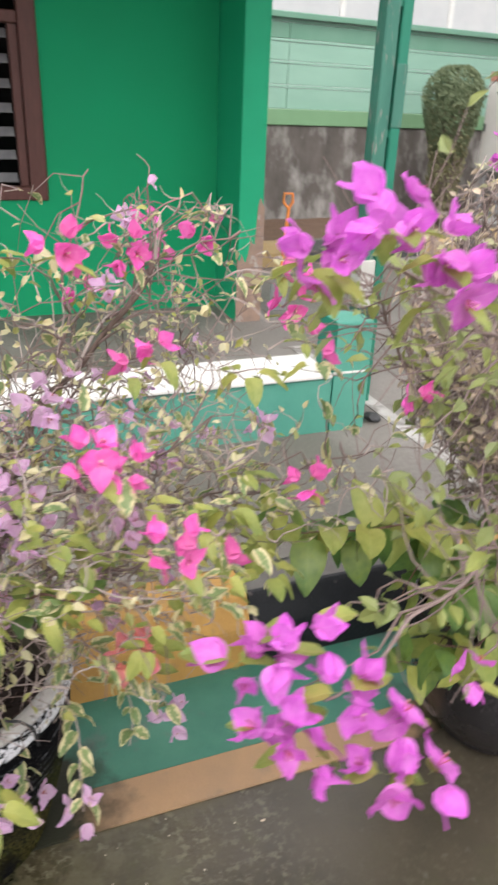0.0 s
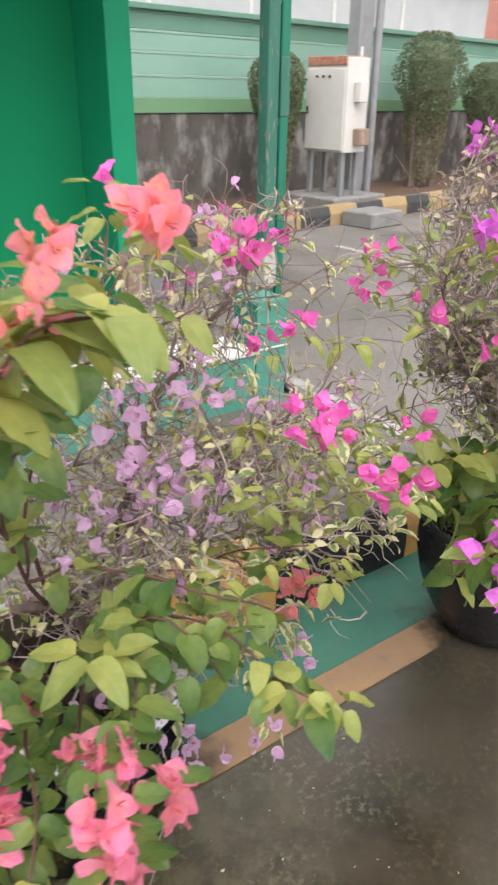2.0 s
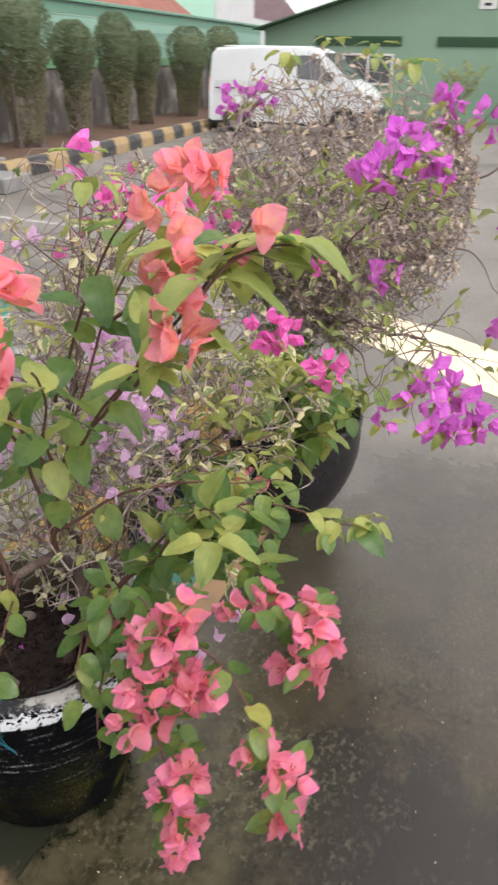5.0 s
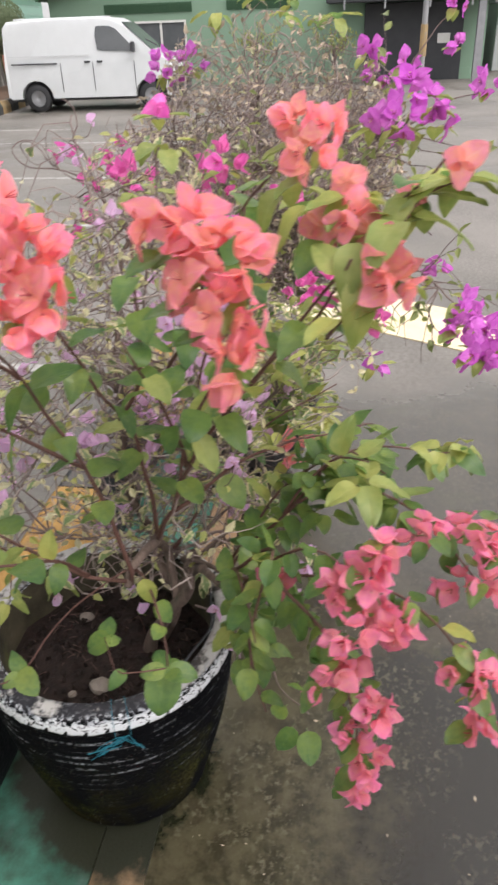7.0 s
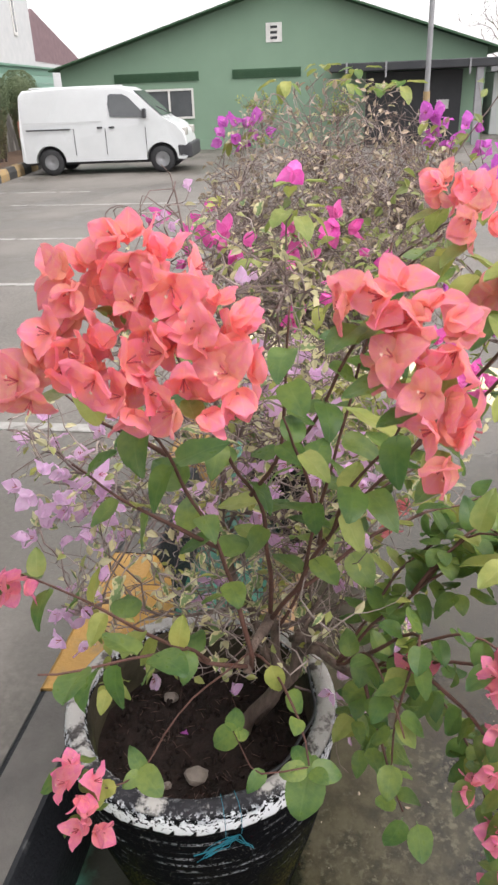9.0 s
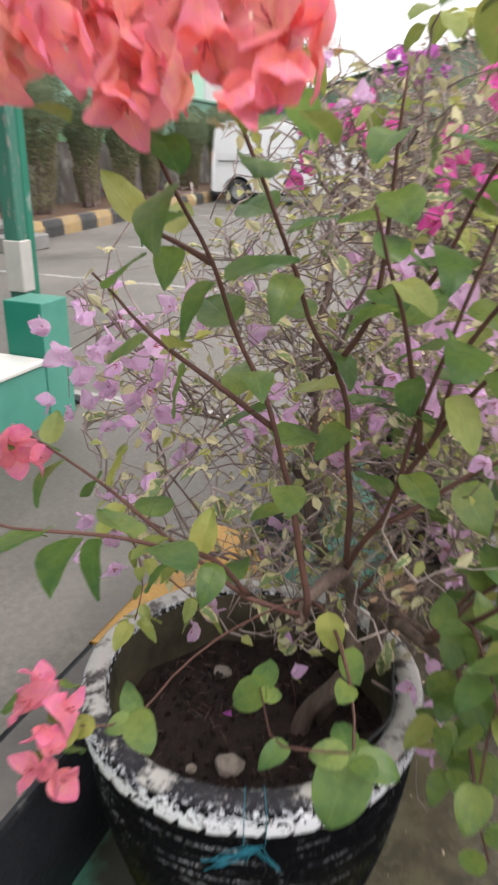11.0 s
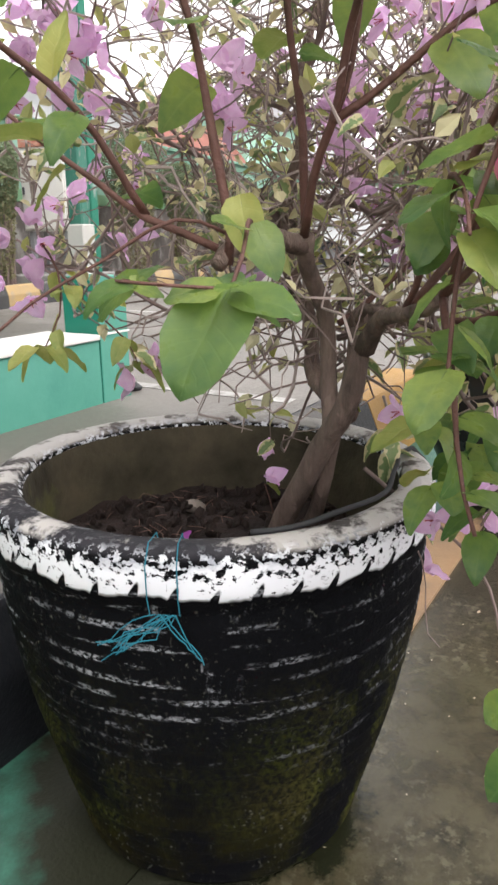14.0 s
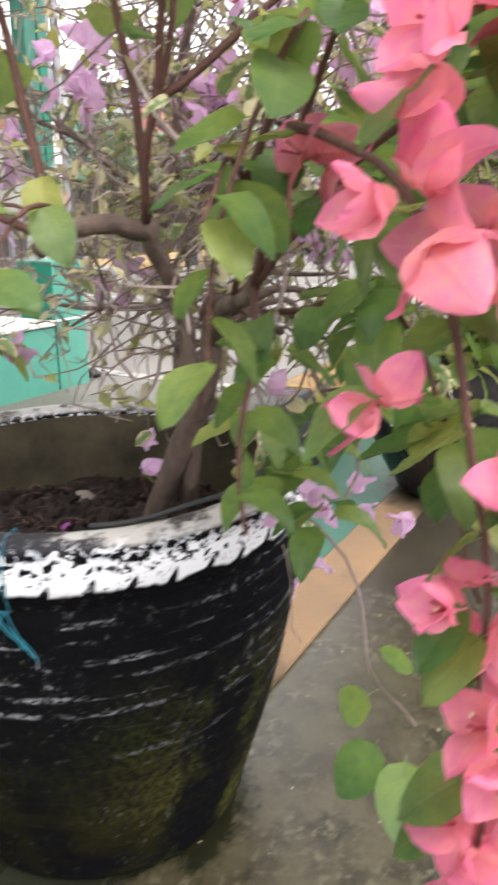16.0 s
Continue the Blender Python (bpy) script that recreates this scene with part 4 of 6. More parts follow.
# ---- white van ----
def van():
    v = thing("white_panel_van", (17.7, 8.3, 0), "white panel van parked by the far kerb", "van", turn=-85)
    out = [(-0.68, 0.34), (-0.66, 0.9), (-0.6, 1.72), (-0.5, 1.83), (0.4, 1.87), (1.5, 1.87), (1.86, 1.84), (2.06, 1.75), (2.74, 1.16), (3.02, 1.05), (3.2, 0.86), (3.27, 0.6), (3.27, 0.36)]
    def arch(c):
        return [(c + 0.37 * math.cos(a), 0.29 + 0.37 * math.sin(a)) for a in (math.pi * k / 10 for k in range(11))]
    low = [(3.2, 0.28)] + arch(2.65) + arch(0.0) + [(-0.6, 0.28)]
    bm = prism(out + low, 1.64, "y")
    for q in bm.verts:
        q.co.y -= 0.82
        if q.co.z > 1.0:
            q.co.y *= 1 - 0.11 * (q.co.z - 1.0) / 0.87
    es = [e for e in bm.edges if abs(e.verts[0].co.y - e.verts[1].co.y) < 0.02 and min(e.verts[0].co.z, e.verts[1].co.z) > 0.45 and abs(e.verts[0].co.y) > 0.6]
    es = [e for e in es if not (-0.4 < e.verts[0].co.x < 0.4 or 2.25 < e.verts[0].co.x < 3.05) or e.verts[0].co.z > 0.75]
    bmesh.ops.bevel(bm, geom=es, offset=0.06, segments=3, affect="EDGES", profile=0.6)
    part("body", bm, M_VAN, v)
    part("underside", box((-0.6, -0.6, 0.22), (3.1, 0.6, 0.62)), M_PLASTIC, v)
    for s in (-1, 1):
        y = 0.76 * s
        win = prism(((1.5, 1.24), (1.47, 1.5), (1.5, 1.68), (1.56, 1.7), (1.82, 1.69), (1.95, 1.63), (2.3, 1.28), (2.34, 1.21), (2.26, 1.19), (1.6, 1.22)), 0.012, "y")
        for q in win.verts:
            q.co.y += s * (0.82 * (1 - 0.11 * (q.co.z - 1) / 0.87) + 0.004) - 0.006
        part("side_window", win, M_GLASS_DARK, v, "dark front door glass")
        part("slide_rail", box((-0.5, s * 0.825 - 0.008, 0.98), (0.55, s * 0.825 + 0.008, 1.01)), M_PLASTIC, v)
        part("quarter_post", box((2.0, s * 0.755 - 0.006, 1.24), (2.025, s * 0.755 + 0.012, 1.54)), M_VAN, v)
        part("swage_line", box((-0.55, s * 0.814 - 0.006, 1.14), (1.3, s * 0.814 + 0.004, 1.15)), M_FARWALL, v)
        for x in (0.62, 1.36, 2.3):
            part("door_seam", box((x, s * 0.822 - 0.004, 0.42), (x + 0.012, s * 0.822 + 0.004, 1.0)), M_PLASTIC, v)
        for x in (1.18, 1.46):
            part("door_handle", box((x, s * 0.83 - 0.015, 0.99), (x + 0.13, s * 0.83 + 0.015, 1.03), 0.006), M_PLASTIC, v)
        part("mirror", box((2.28, s * 0.9 - 0.08, 1.18), (2.36, s * 0.9 + 0.08, 1.38), 0.02, 2), M_PLASTIC, v)
        part("headlamp", box((3.06, s * 0.62 - 0.14, 0.78), (3.25, s * 0.62 + 0.14, 0.95), 0.03, 2), M_LOUVRE, v)
        part("tail_lamp", box((-0.69, s * 0.74 - 0.06, 0.85), (-0.64, s * 0.74 + 0.06, 1.2), 0.01), M_RUST, v)
        for x in (0.0, 2.65):
            wl_ = lathe([(0.17, 0.0), (0.26, 0.01), (0.288, 0.04), (0.29, 0.15), (0.27, 0.18), (0.17, 0.18)], 28)
            wh = part("wheel", wl_, M_TYRE, v, "", True)
            wh.matrix_basis = pose(x, s * 0.62 if s > 0 else -0.62, 0.29, 90 * (-1 if s > 0 else 1), 0, 0)
            rim = part("rim", lathe([(0, 0.13), (0.05, 0.14), (0.07, 0.16), (0.13, 0.14), (0.165, 0.165), (0.172, 0.16)], 24), M_STEEL, wh, "grey steel rim", True)
    bm = bmesh.new()
    for x, y, z in ((2.08, 0.66, 1.745), (2.08, -0.66, 1.745), (2.7, -0.72, 1.21), (2.7, 0.72, 1.21)):
        bm.verts.new((x, y, z))
    bm.faces.new(bm.verts[:])
    r = bmesh.ops.extrude_face_region(bm, geom=bm.faces[:])
    for q in r["geom"]:
        if isinstance(q, bmesh.types.BMVert):
            q.co += Vector((0.01, 0, 0.012))
    bmesh.ops.recalc_face_normals(bm, faces=bm.faces[:])
    part("windscreen", bm, M_GLASS_DARK, v, "sloping dark windscreen")
    part("wiper", tube([(2.66, 0.3, 1.27), (2.5, -0.2, 1.41)], 0.01, 5), M_PLASTIC, v)
    part("bumper", box((3.0, -0.82, 0.3), (3.36, 0.82, 0.62), 0.05, 3), M_PLASTIC, v, "dark front bumper")
    part("roof_rib", box((-0.4, -0.5, 1.855), (1.8, -0.46, 1.885), 0.008), M_VAN, v)
    return v


van()

# ---- pots ----
def pot_1():
    p = thing("brushed_pot", (0.58, 1.22, 0.012), "large black cement pot brushed with white strokes and a white rim", "plant pot")
    prof = [(0.17, 0.0), (0.196, 0.004), (0.201, 0.012)]
    random.seed(7)
    for i in range(37):
        f = i / 36
        z = 0.02 + 0.40 * f
        prof.append((0.2 + 0.076 * math.sin(f * 1.5) ** 1.0 + (0.0022 if i % 2 else -0.0014), z))
    prof += [(0.276, 0.432), (0.283, 0.44), (0.287, 0.455), (0.288, 0.478), (0.285, 0.492), (0.276, 0.499), (0.26, 0.5), (0.248, 0.497), (0.241, 0.486)]
    prof = [(r * 1.018, z) for r, z in prof]
    bm = lathe(prof, 72)
    for q in bm.verts:
        if q.co.z > 0.43 and q.co.z < 0.452:
            a = math.atan2(q.co.y, q.co.x)
            q.co.z += 0.006 * math.sin(a * 24)
        k = 1 + 0.006 * noise.noise(q.co * 7)
        q.co.x *= k
        q.co.y *= k
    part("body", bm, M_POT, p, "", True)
    part("inside", lathe([(0.2453, 0.486), (0.24, 0.46), (0.236, 0.4), (0.228, 0.3), (0.2, 0.28)], 64), M_POT_IN, p, "mossy inner wall", True)
    cb = thing("black_cable", (0.58, 1.22, 0.012), "thin black cable lying along the pot rim", "cable")
    part("strand", tube([((0.243 + 0.004 * math.sin(k * 0.9)) * math.cos(radians(222 + k * 5)), (0.243 + 0.004 * math.sin(k * 0.9)) * math.sin(radians(222 + k * 5)), 0.497 + 0.006 * min(k, 14) / 14) for k in range(17)] + [(0.275 * math.cos(radians(306)), 0.275 * math.sin(radians(306)), 0.506), (0.297 * math.cos(radians(309)), 0.297 * math.sin(radians(309)), 0.485), (0.293 * math.cos(radians(311)), 0.293 * math.sin(radians(311)), 0.43)], 0.0032, 7), M_TYRE, cb, "", True)
    tw = thing("twine", (0.58, 1.22, 0.012), "frayed blue twine tied round the pot rim", "twine")
    rnd = random.Random(3)
    for j in range(2):
        a0 = math.radians(200 + j * 6)
        pts = [(r * math.cos(a0), r * math.sin(a0), z) for r, z in ((0.24, 0.46), (0.253, 0.503), (0.281, 0.504), (0.2955, 0.485), (0.2945, 0.45), (0.288, 0.43))]
        part("loop", tube(pts, 0.0007, 5), M_BLUE, tw)
    for j in range(13):
        a0 = math.radians(204 + rnd.uniform(-3, 3))
        pts, a, z, way = [], a0, 0.432, (-1 if j < 10 else 0.5)
        for i in range(7):
            pts.append(((0.29 - 0.0004 * i) * math.cos(a), (0.29 - 0.0004 * i) * math.sin(a), z))
            a += math.radians(rnd.uniform(0.6, 3.4)) * way
            z -= rnd.uniform(0.003, 0.013)
        part("fibre", tube(pts, 0.0007, 4), M_BLUE, tw)
    s = lathe([(0, 0.335), (0.05, 0.335), (0.1, 0.336), (0.15, 0.337), (0.19, 0.335), (0.238, 0.34)], 40)
    for q in s.verts:
        q.co.z += 0.018 * noise.noise(q.co * 14) + 0.01 * noise.noise(q.co * 40)
    part("soil", s, M_SOIL, p, "dark crumbly soil", True).matrix_basis = pose(0, 0, 0.042)
    cr = bmesh.new()
    for i in range(420):
        a, r = rnd.uniform(0, 6.28), 0.22 * math.sqrt(rnd.random())
        c = Vector((r * math.cos(a), r * math.sin(a), 0.338 + 0.018 * noise.noise(Vector((r * math.cos(a), r * math.sin(a), 0.335)) * 14) + 0.004))
        sz = rnd.uniform(0.003, 0.009)
        bmesh.ops.create_icosphere(cr, subdivisions=1, radius=sz, matrix=Matrix.Translation(c) @ Euler((rnd.random() * 6, rnd.random() * 6, 0)).to_matrix().to_4x4() @ Matrix.Diagonal((1.5, 1, 0.6, 1)))
    tagged(part("soil_litter", cr, M_SOIL, p), kind="stuff").matrix_basis = pose(0, 0, 0.042)
    fib = bmesh.new()
    for i in range(110):
        a, r = rnd.uniform(0, 6.28), 0.21 * math.sqrt(rnd.random())
        c = Vector((r * math.cos(a), r * math.sin(a), 0.35 + 0.018 * noise.noise(Vector((r * math.cos(a), r * math.sin(a), 0.335)) * 14)))
        d = Vector((rnd.uniform(-1, 1), rnd.uniform(-1, 1), rnd.uniform(-0.2, 0.35))).normalized() * rnd.uniform(0.008, 0.03)
        add_tube(fib, [c - d * 0.5, c + Vector((0, 0, 0.001)), c + d * 0.5], [0.0005, 0.0007, 0.0004], 4)
    tagged(part("root_litter", fib, M_RUSTY_FIBRE, p, "reddish dry root fibres"), kind="stuff").matrix_basis = pose(0, 0, 0.042)
    for x, y, sc in ((-0.107, -0.006, 1.2), (0.099, 0.1, 0.9), (-0.14, 0.05, 0.5)):
        st = bmesh.new()
        bmesh.ops.create_icosphere(st, subdivisions=2, radius=0.02 * sc)
        for q in st.verts:
            q.co *= 1 + 0.35 * noise.noise(q.co * 60)
            q.co.z *= 0.6
        ob = mesh_ob("pebble", st, M_PEBBLE)
        tagged(ob, "pale brown stone lying on the potting soil", "stone")
        ob.matrix_basis = pose(0.58 + x, 1.22 + y, 0.396)
    return p


def pot_2():
    p = thing("black_pot", (2.03, 1.09, 0.008), "round black glazed pot with a thin rim", "plant pot")
    prof = [(0.1, 0.0), (0.13, 0.004), (0.15, 0.02)]
    for i in range(16):
        f = i / 15
        prof.append((0.15 + 0.115 * math.sin(f * 1.75) ** 0.8, 0.03 + 0.36 * f))
    prof += [(0.262, 0.41), (0.268, 0.425), (0.268, 0.44), (0.26, 0.447), (0.25, 0.445), (0.243, 0.435), (0.24, 0.38), (0.232, 0.33)]
    part("body", lathe(prof, 64), M_POT_BLACK, p, "", True)
    s = lathe([(0, 0.375), (0.1, 0.385), (0.18, 0.38), (0.236, 0.37)], 32)
    for q in s.verts:
        q.co.z += 0.02 * noise.noise(q.co * 16)
    part("soil", s, M_SOIL, p, "soil with dry litter", True)
    lit = bmesh.new()
    rnd = random.Random(9)
    for i in range(160):
        a, r = rnd.uniform(0, 6.28), 0.22 * math.sqrt(rnd.random())
        c = Vector((r * math.cos(a), r * math.sin(a), 0.39 + rnd.uniform(0, 0.03)))
        d = Vector((rnd.uniform(-1, 1), rnd.uniform(-1, 1), rnd.uniform(-.3, .5))).normalized() * rnd.uniform(0.02, 0.06)
        add_tube(lit, [c, c + d * 0.5 + Vector((0, 0, 0.006)), c + d], [0.0016, 0.0018, 0.001], 4)
    tagged(part("litter", lit, M_LEAF_DRY, p), kind="stuff")
    return p


pot_1()
pot_2()


# chips and crumbs on the yard
rnd = random.Random(77)
bm = bmesh.new()
for i in range(60):
    x, y = rnd.uniform(0.3, 1.3), rnd.uniform(0.2, 1.08)
    s = rnd.uniform(0.001, 0.003) * (2 if rnd.random() < 0.08 else 1)
    a = rnd.uniform(0, 6.28)
    vs = [bm.verts.new((x + s * k * math.cos(a + b), y + s * k * math.sin(a + b), z)) for b, k, z in ((0, 1.6, 0.002), (1.6, 0.7, 0.001), (3.1, 1.4, 0.003), (4.7, 0.8, 0.001))]
    top = bm.verts.new((x, y, 0.0015 + s * 0.5))
    for k in range(4):
        bm.faces.new((vs[k], vs[(k + 1) % 4], top))
tagged(mesh_ob("yard_litter", bm, M_LEAF_DRY), "scattered dry chips and crumbs on the yard", "litter", kind="stuff")


def far_tree(at, height, spread, leaves, seed, label, m):
    """A small tree: a forked tapering trunk, thin branches and, where it has any, small scattered leaves."""
    rnd = random.Random(seed)
    t = thing("tree", at, label, "tree")
    part("trunk", tube([(0, 0, 0), (0.05, 0.02, height * 0.3), (0.0, 0.06, height * 0.5)], [0.03 * height ** 0.5, 0.024 * height ** 0.5, 0.018 * height ** 0.5], 8), M_TWIG_DARK, t)
    tips = []
    for i in range(9):
        a = i * 2.4
        z = height * rnd.uniform(0.28, 0.5)
        pts = [Vector((0.0, 0.03, z))]
        d = Vector((math.cos(a), math.sin(a), 1.1)).normalized()
        for k in range(6):
            d = (d + Vector((rnd.gauss(0, 0.25), rnd.gauss(0, 0.25), rnd.gauss(0.03, 0.2)))).normalized()
            pts.append(pts[-1] + d * spread / 5)
        limb = tube(pts, [0.012 * height ** 0.5 * (1 - k / 8) for k in range(7)], 5)
        for k in range(2, 7):
            for w in range(2):
                e = (d + Vector((rnd.gauss(0, 0.7), rnd.gauss(0, 0.7), rnd.gauss(0, 0.5)))).normalized()
                q = [pts[k], pts[k] + e * spread * 0.12, pts[k] + e * spread * 0.22 + Vector((0, 0, 0.02))]
                add_tube(limb, q, [0.006 * height ** 0.5, 0.004 * height ** 0.5, 0.002], 4)
                tips += q[1:]
        part("limb", limb, M_TWIG_DARK, t)
    co, fa = [], []
    for i in range(leaves):
        c = rnd.choice(tips) + Vector((rnd.gauss(0, 1), rnd.gauss(0, 1), rnd.gauss(0, 1))) * spread * 0.07
        e = Euler((rnd.uniform(0, 6.28), rnd.uniform(0, 6.28), rnd.uniform(0, 6.28))).to_matrix()
        s, k = rnd.uniform(0.03, 0.06), len(co)
        co += [c + e @ Vector(p) * s for p in ((-1, 0, 0), (0, -0.5, 0.1), (1, 0, 0), (0, 0.5, 0.1))]
        fa.append((k, k + 1, k + 2, k + 3))
    if leaves:
        me = bpy.data.meshes.new("crown")
        me.from_pydata(co, [], fa)
        me.materials.append(m)
        ob = new("crown", me)
        ob.parent = t
    return t


far_tree((22.6, 3.9, 0), 1.9, 0.7, 420, 5, "small yellow-green tree beside the hall wall", M_LEAF_LIGHT)
far_tree((22.6, 1.7, 0), 1.8, 0.7, 420, 6, "small yellow-green tree beside the hall wall", M_LEAF_LIGHT)
far_tree((46, -6.5, 0), 7.5, 3.2, 260, 8, "nearly bare tree behind the hall roof", M_TOPIARY)
far_tree((47, -10.5, 0), 7.0, 3.0, 260, 9, "nearly bare tree behind the hall roof", M_TOPIARY)

# ---- leaves, flowers and stems ----


def blade(bm, length, wide, fold, curl, wave, m=Matrix(), mi=0, rows=8, cols=4, tip=0.75, heart=0.0, crinkle=0.02, root=0.5):
    """One leaf or bract: an ovate folded, curling sheet along +y, its upper side to +z."""
    uv = bm.loops.layers.uv.verify()
    peak = root / (root + tip)
    most = peak ** root * (1 - peak) ** tip
    grid, place = [], {}
    for i in range(rows + 1):
        t = (1 - math.cos(math.pi * i / rows)) / 2
        w = wide * (t ** root * (1 - t) ** tip / most) if 0 < i < rows else 0.0
        row = []
        for j in range(cols + 1):
            s = j / cols * 2 - 1
            x = s * w * length
            y = t * length - heart * length * (1 - t) ** 3 * abs(s)
            z = crinkle * length * noise.noise(Vector((x * 7 / length, t * 6, wide * 31 + curl * 17 + fold * 7))) + fold * abs(x) - curl * length * t * t + wave * length * math.sin(6 * t + 3 * s + curl * 20) * abs(s)
            v = bm.verts.new(m @ Vector((x, y, z)))
            place[v] = (s * 0.5 + 0.5 if w else 0.5, t)
            row.append(v)
            if w == 0:
                break
        grid.append(row)
    for a, b in zip(grid, grid[1:]):
        if len(a) == 1:
            fs = [(a[0], b[j + 1], b[j]) for j in range(cols)]
        elif len(b) == 1:
            fs = [(a[j], a[j + 1], b[0]) for j in range(cols)]
        else:
            fs = [(a[j], a[j + 1], b[j + 1], b[j]) for j in range(cols)]
        for f in fs:
            q = bm.faces.new(f)
            q.material_index, q.smooth = mi, True
            for lp in q.loops:
                lp[uv].uv = place[lp.vert]
    return bm


def keep(name, bm, mats):
    me = bpy.data.meshes.new(name)
    bm.normal_update()
    bm.to_mesh(me)
    bm.free()
    for x in mats:
        me.materials.append(x)
    return me


def leaf_mesh(name, m, wide, fold, curl, wave, heart=0.2, root=0.36, tip=0.82):
    bm = bmesh.new()
    add_tube(bm, [(0, -0.28, -0.05), (0, -0.12, 0.0), (0, 0.03, 0.0)], [0.012, 0.012, 0.008], 4, False, 0)
    blade(bm, 1.0, wide, fold, curl, wave, heart=heart, tip=tip, crinkle=0.07, root=root)
    return keep(name, bm, [m])


def flower_mesh(name, m, spread, rnd, wide=0.46, tip=0.7):
    """Three papery bracts round three little tubes, one of them open in a white star."""
    bm = bmesh.new()
    for k in range(3):
        turn = Matrix.Rotation(k * 2.094 + rnd.uniform(-0.2, 0.2), 4, "Z")
        tilt = Matrix.Rotation(radians(spread + rnd.uniform(-12, 12)), 4, "X")
        blade(bm, rnd.uniform(0.9, 1.1), wide, rnd.uniform(-0.05, 0.2), rnd.uniform(-0.3, 0.4), rnd.uniform(0.04, 0.1), turn @ tilt @ Matrix.Translation((0, 0.02, 0)), 0, 8, 6, tip, 0.1, 0.12, 0.42)
    for k in range(3):
        a = k * 2.094 + 0.5
        top = Vector((0.13 * math.cos(a), 0.13 * math.sin(a), rnd.uniform(0.34, 0.46)))
        add_tube(bm, [(0, 0, 0), top * 0.6, top], [0.014, 0.022, 0.028], 4, True, 1)
        if k == 0:
            c = bm.verts.new(top + Vector((0, 0, 0.01)))
            ring = [bm.verts.new(top + Vector(((0.06 if i % 2 else 0.04) * math.cos(i * 0.6283), (0.06 if i % 2 else 0.04) * math.sin(i * 0.6283), 0.02))) for i in range(10)]
            for i in range(10):
                bm.faces.new((c, ring[i], ring[(i + 1) % 10])).material_index = 2
    return keep(name, bm, [m, M_TUBE_PINK, M_TUBE])


_r = random.Random(11)
LEAVES_GREEN = [leaf_mesh("green_leaf", M_LEAF, w, f, c, v) for w, f, c, v in ((0.42, 0.22, 0.2, 0.04), (0.4, 0.12, 0.4, 0.06), (0.44, 0.28, -0.05, 0.03), (0.38, 0.24, 0.5, 0.05), (0.45, 0.08, 0.14, 0.05))]
LEAF_BROAD = leaf_mesh("broad_leaf", M_LEAF, 0.46, 0.06, 0.1, 0.03, 0.24, 0.34, 0.7)
LEAVES_LIGHT = [leaf_mesh("light_leaf", M_LEAF_LIGHT, w, f, c, v) for w, f, c, v in ((0.38, 0.32, 0.25, 0.04), (0.35, 0.22, 0.5, 0.05), (0.32, 0.45, 0.0, 0.03))]
LEAVES_PALE = [leaf_mesh("pale_leaf", M_LEAF_PALE, w, f, c, v) for w, f, c, v in ((0.32, 0.5, 0.3, 0.06), (0.28, 0.7, 0.6, 0.06), (0.35, 0.3, 0.1, 0.08))]
FLOWERS = {nm: [flower_mesh(nm + "_flower", m, s, _r, w, tip) for s in spreads] for nm, m, w, tip, spreads in (
    ("salmon", M_SALMON, 0.5, 0.8, (42, 28, 55, 35, 62, 20)), ("pink", M_PINK, 0.49, 0.85, (40, 25, 52, 34, 60)), ("lilac", M_LILAC, 0.42, 0.9, (48, 34, 62, 25)),
    ("purple", M_PURPLE, 0.47, 0.95, (36, 20, 50, 58)), ("magenta", M_MAGENTA, 0.46, 0.9, (45, 30, 60)))}


def aim(at, along, up, size):
    """The matrix that lays a leaf's +y along a direction with its +z near another."""
    y = Vector(along).normalized()
    z = Vector(up) - y * Vector(up).dot(y)
    z = z.normalized() if z.length > 1e-4 else y.orthogonal().normalized()
    x = y.cross(z)
    return Matrix.Translation(at) @ Matrix((x, y, z)).transposed().to_4x4() @ Matrix.Diagonal((size, size, size, 1))


def put(name, me, plant, m):
    ob = new(name, me)
    ob.parent = plant
    ob.matrix_basis = Matrix.Translation(-plant.matrix_basis.translation) @ m
    return ob


def curve(pts, step=0.025):
    """A smooth line through points."""
    p = [Vector(q) for q in pts]
    p = [p[0] * 2 - p[1]] + p + [p[-1] * 2 - p[-2]]
    out = []
    for i in range(1, len(p) - 2):
        n = max(2, int((p[i + 1] - p[i]).length / step))
        for k in range(n):
            t = k / n
            a, b, c, d = p[i - 1:i + 3]
            out.append(0.5 * ((2 * b) + (c - a) * t + (2 * a - 5 * b + 4 * c - d) * t * t + (3 * b - a - 3 * c + d) * t ** 3))
    out.append(p[-2])
    return out


def stem(plant, pts, r0, r1, m=None, name="stem", wob=0.006, sides=7, seed=0):
    c = curve(pts)
    for i in range(1, len(c) - 1):
        c[i] = c[i] + Vector((noise.noise(c[i] * 9 + Vector((seed, 0, 0))), noise.noise(c[i] * 9 + Vector((0, 5 + seed, 0))), noise.noise(c[i] * 9 + Vector((0, 0, 9))))) * wob
    o = plant.matrix_basis.translation
    n = len(c) - 1
    rad = [(r0 + (r1 - r0) * (i / n) ** 0.8) * (1 + 0.14 * noise.noise(c[i] * 35)) for i in range(n + 1)]
    part(name, tube([q - o for q in c], rad, sides), m or M_STEM, plant, "", True)
    return c


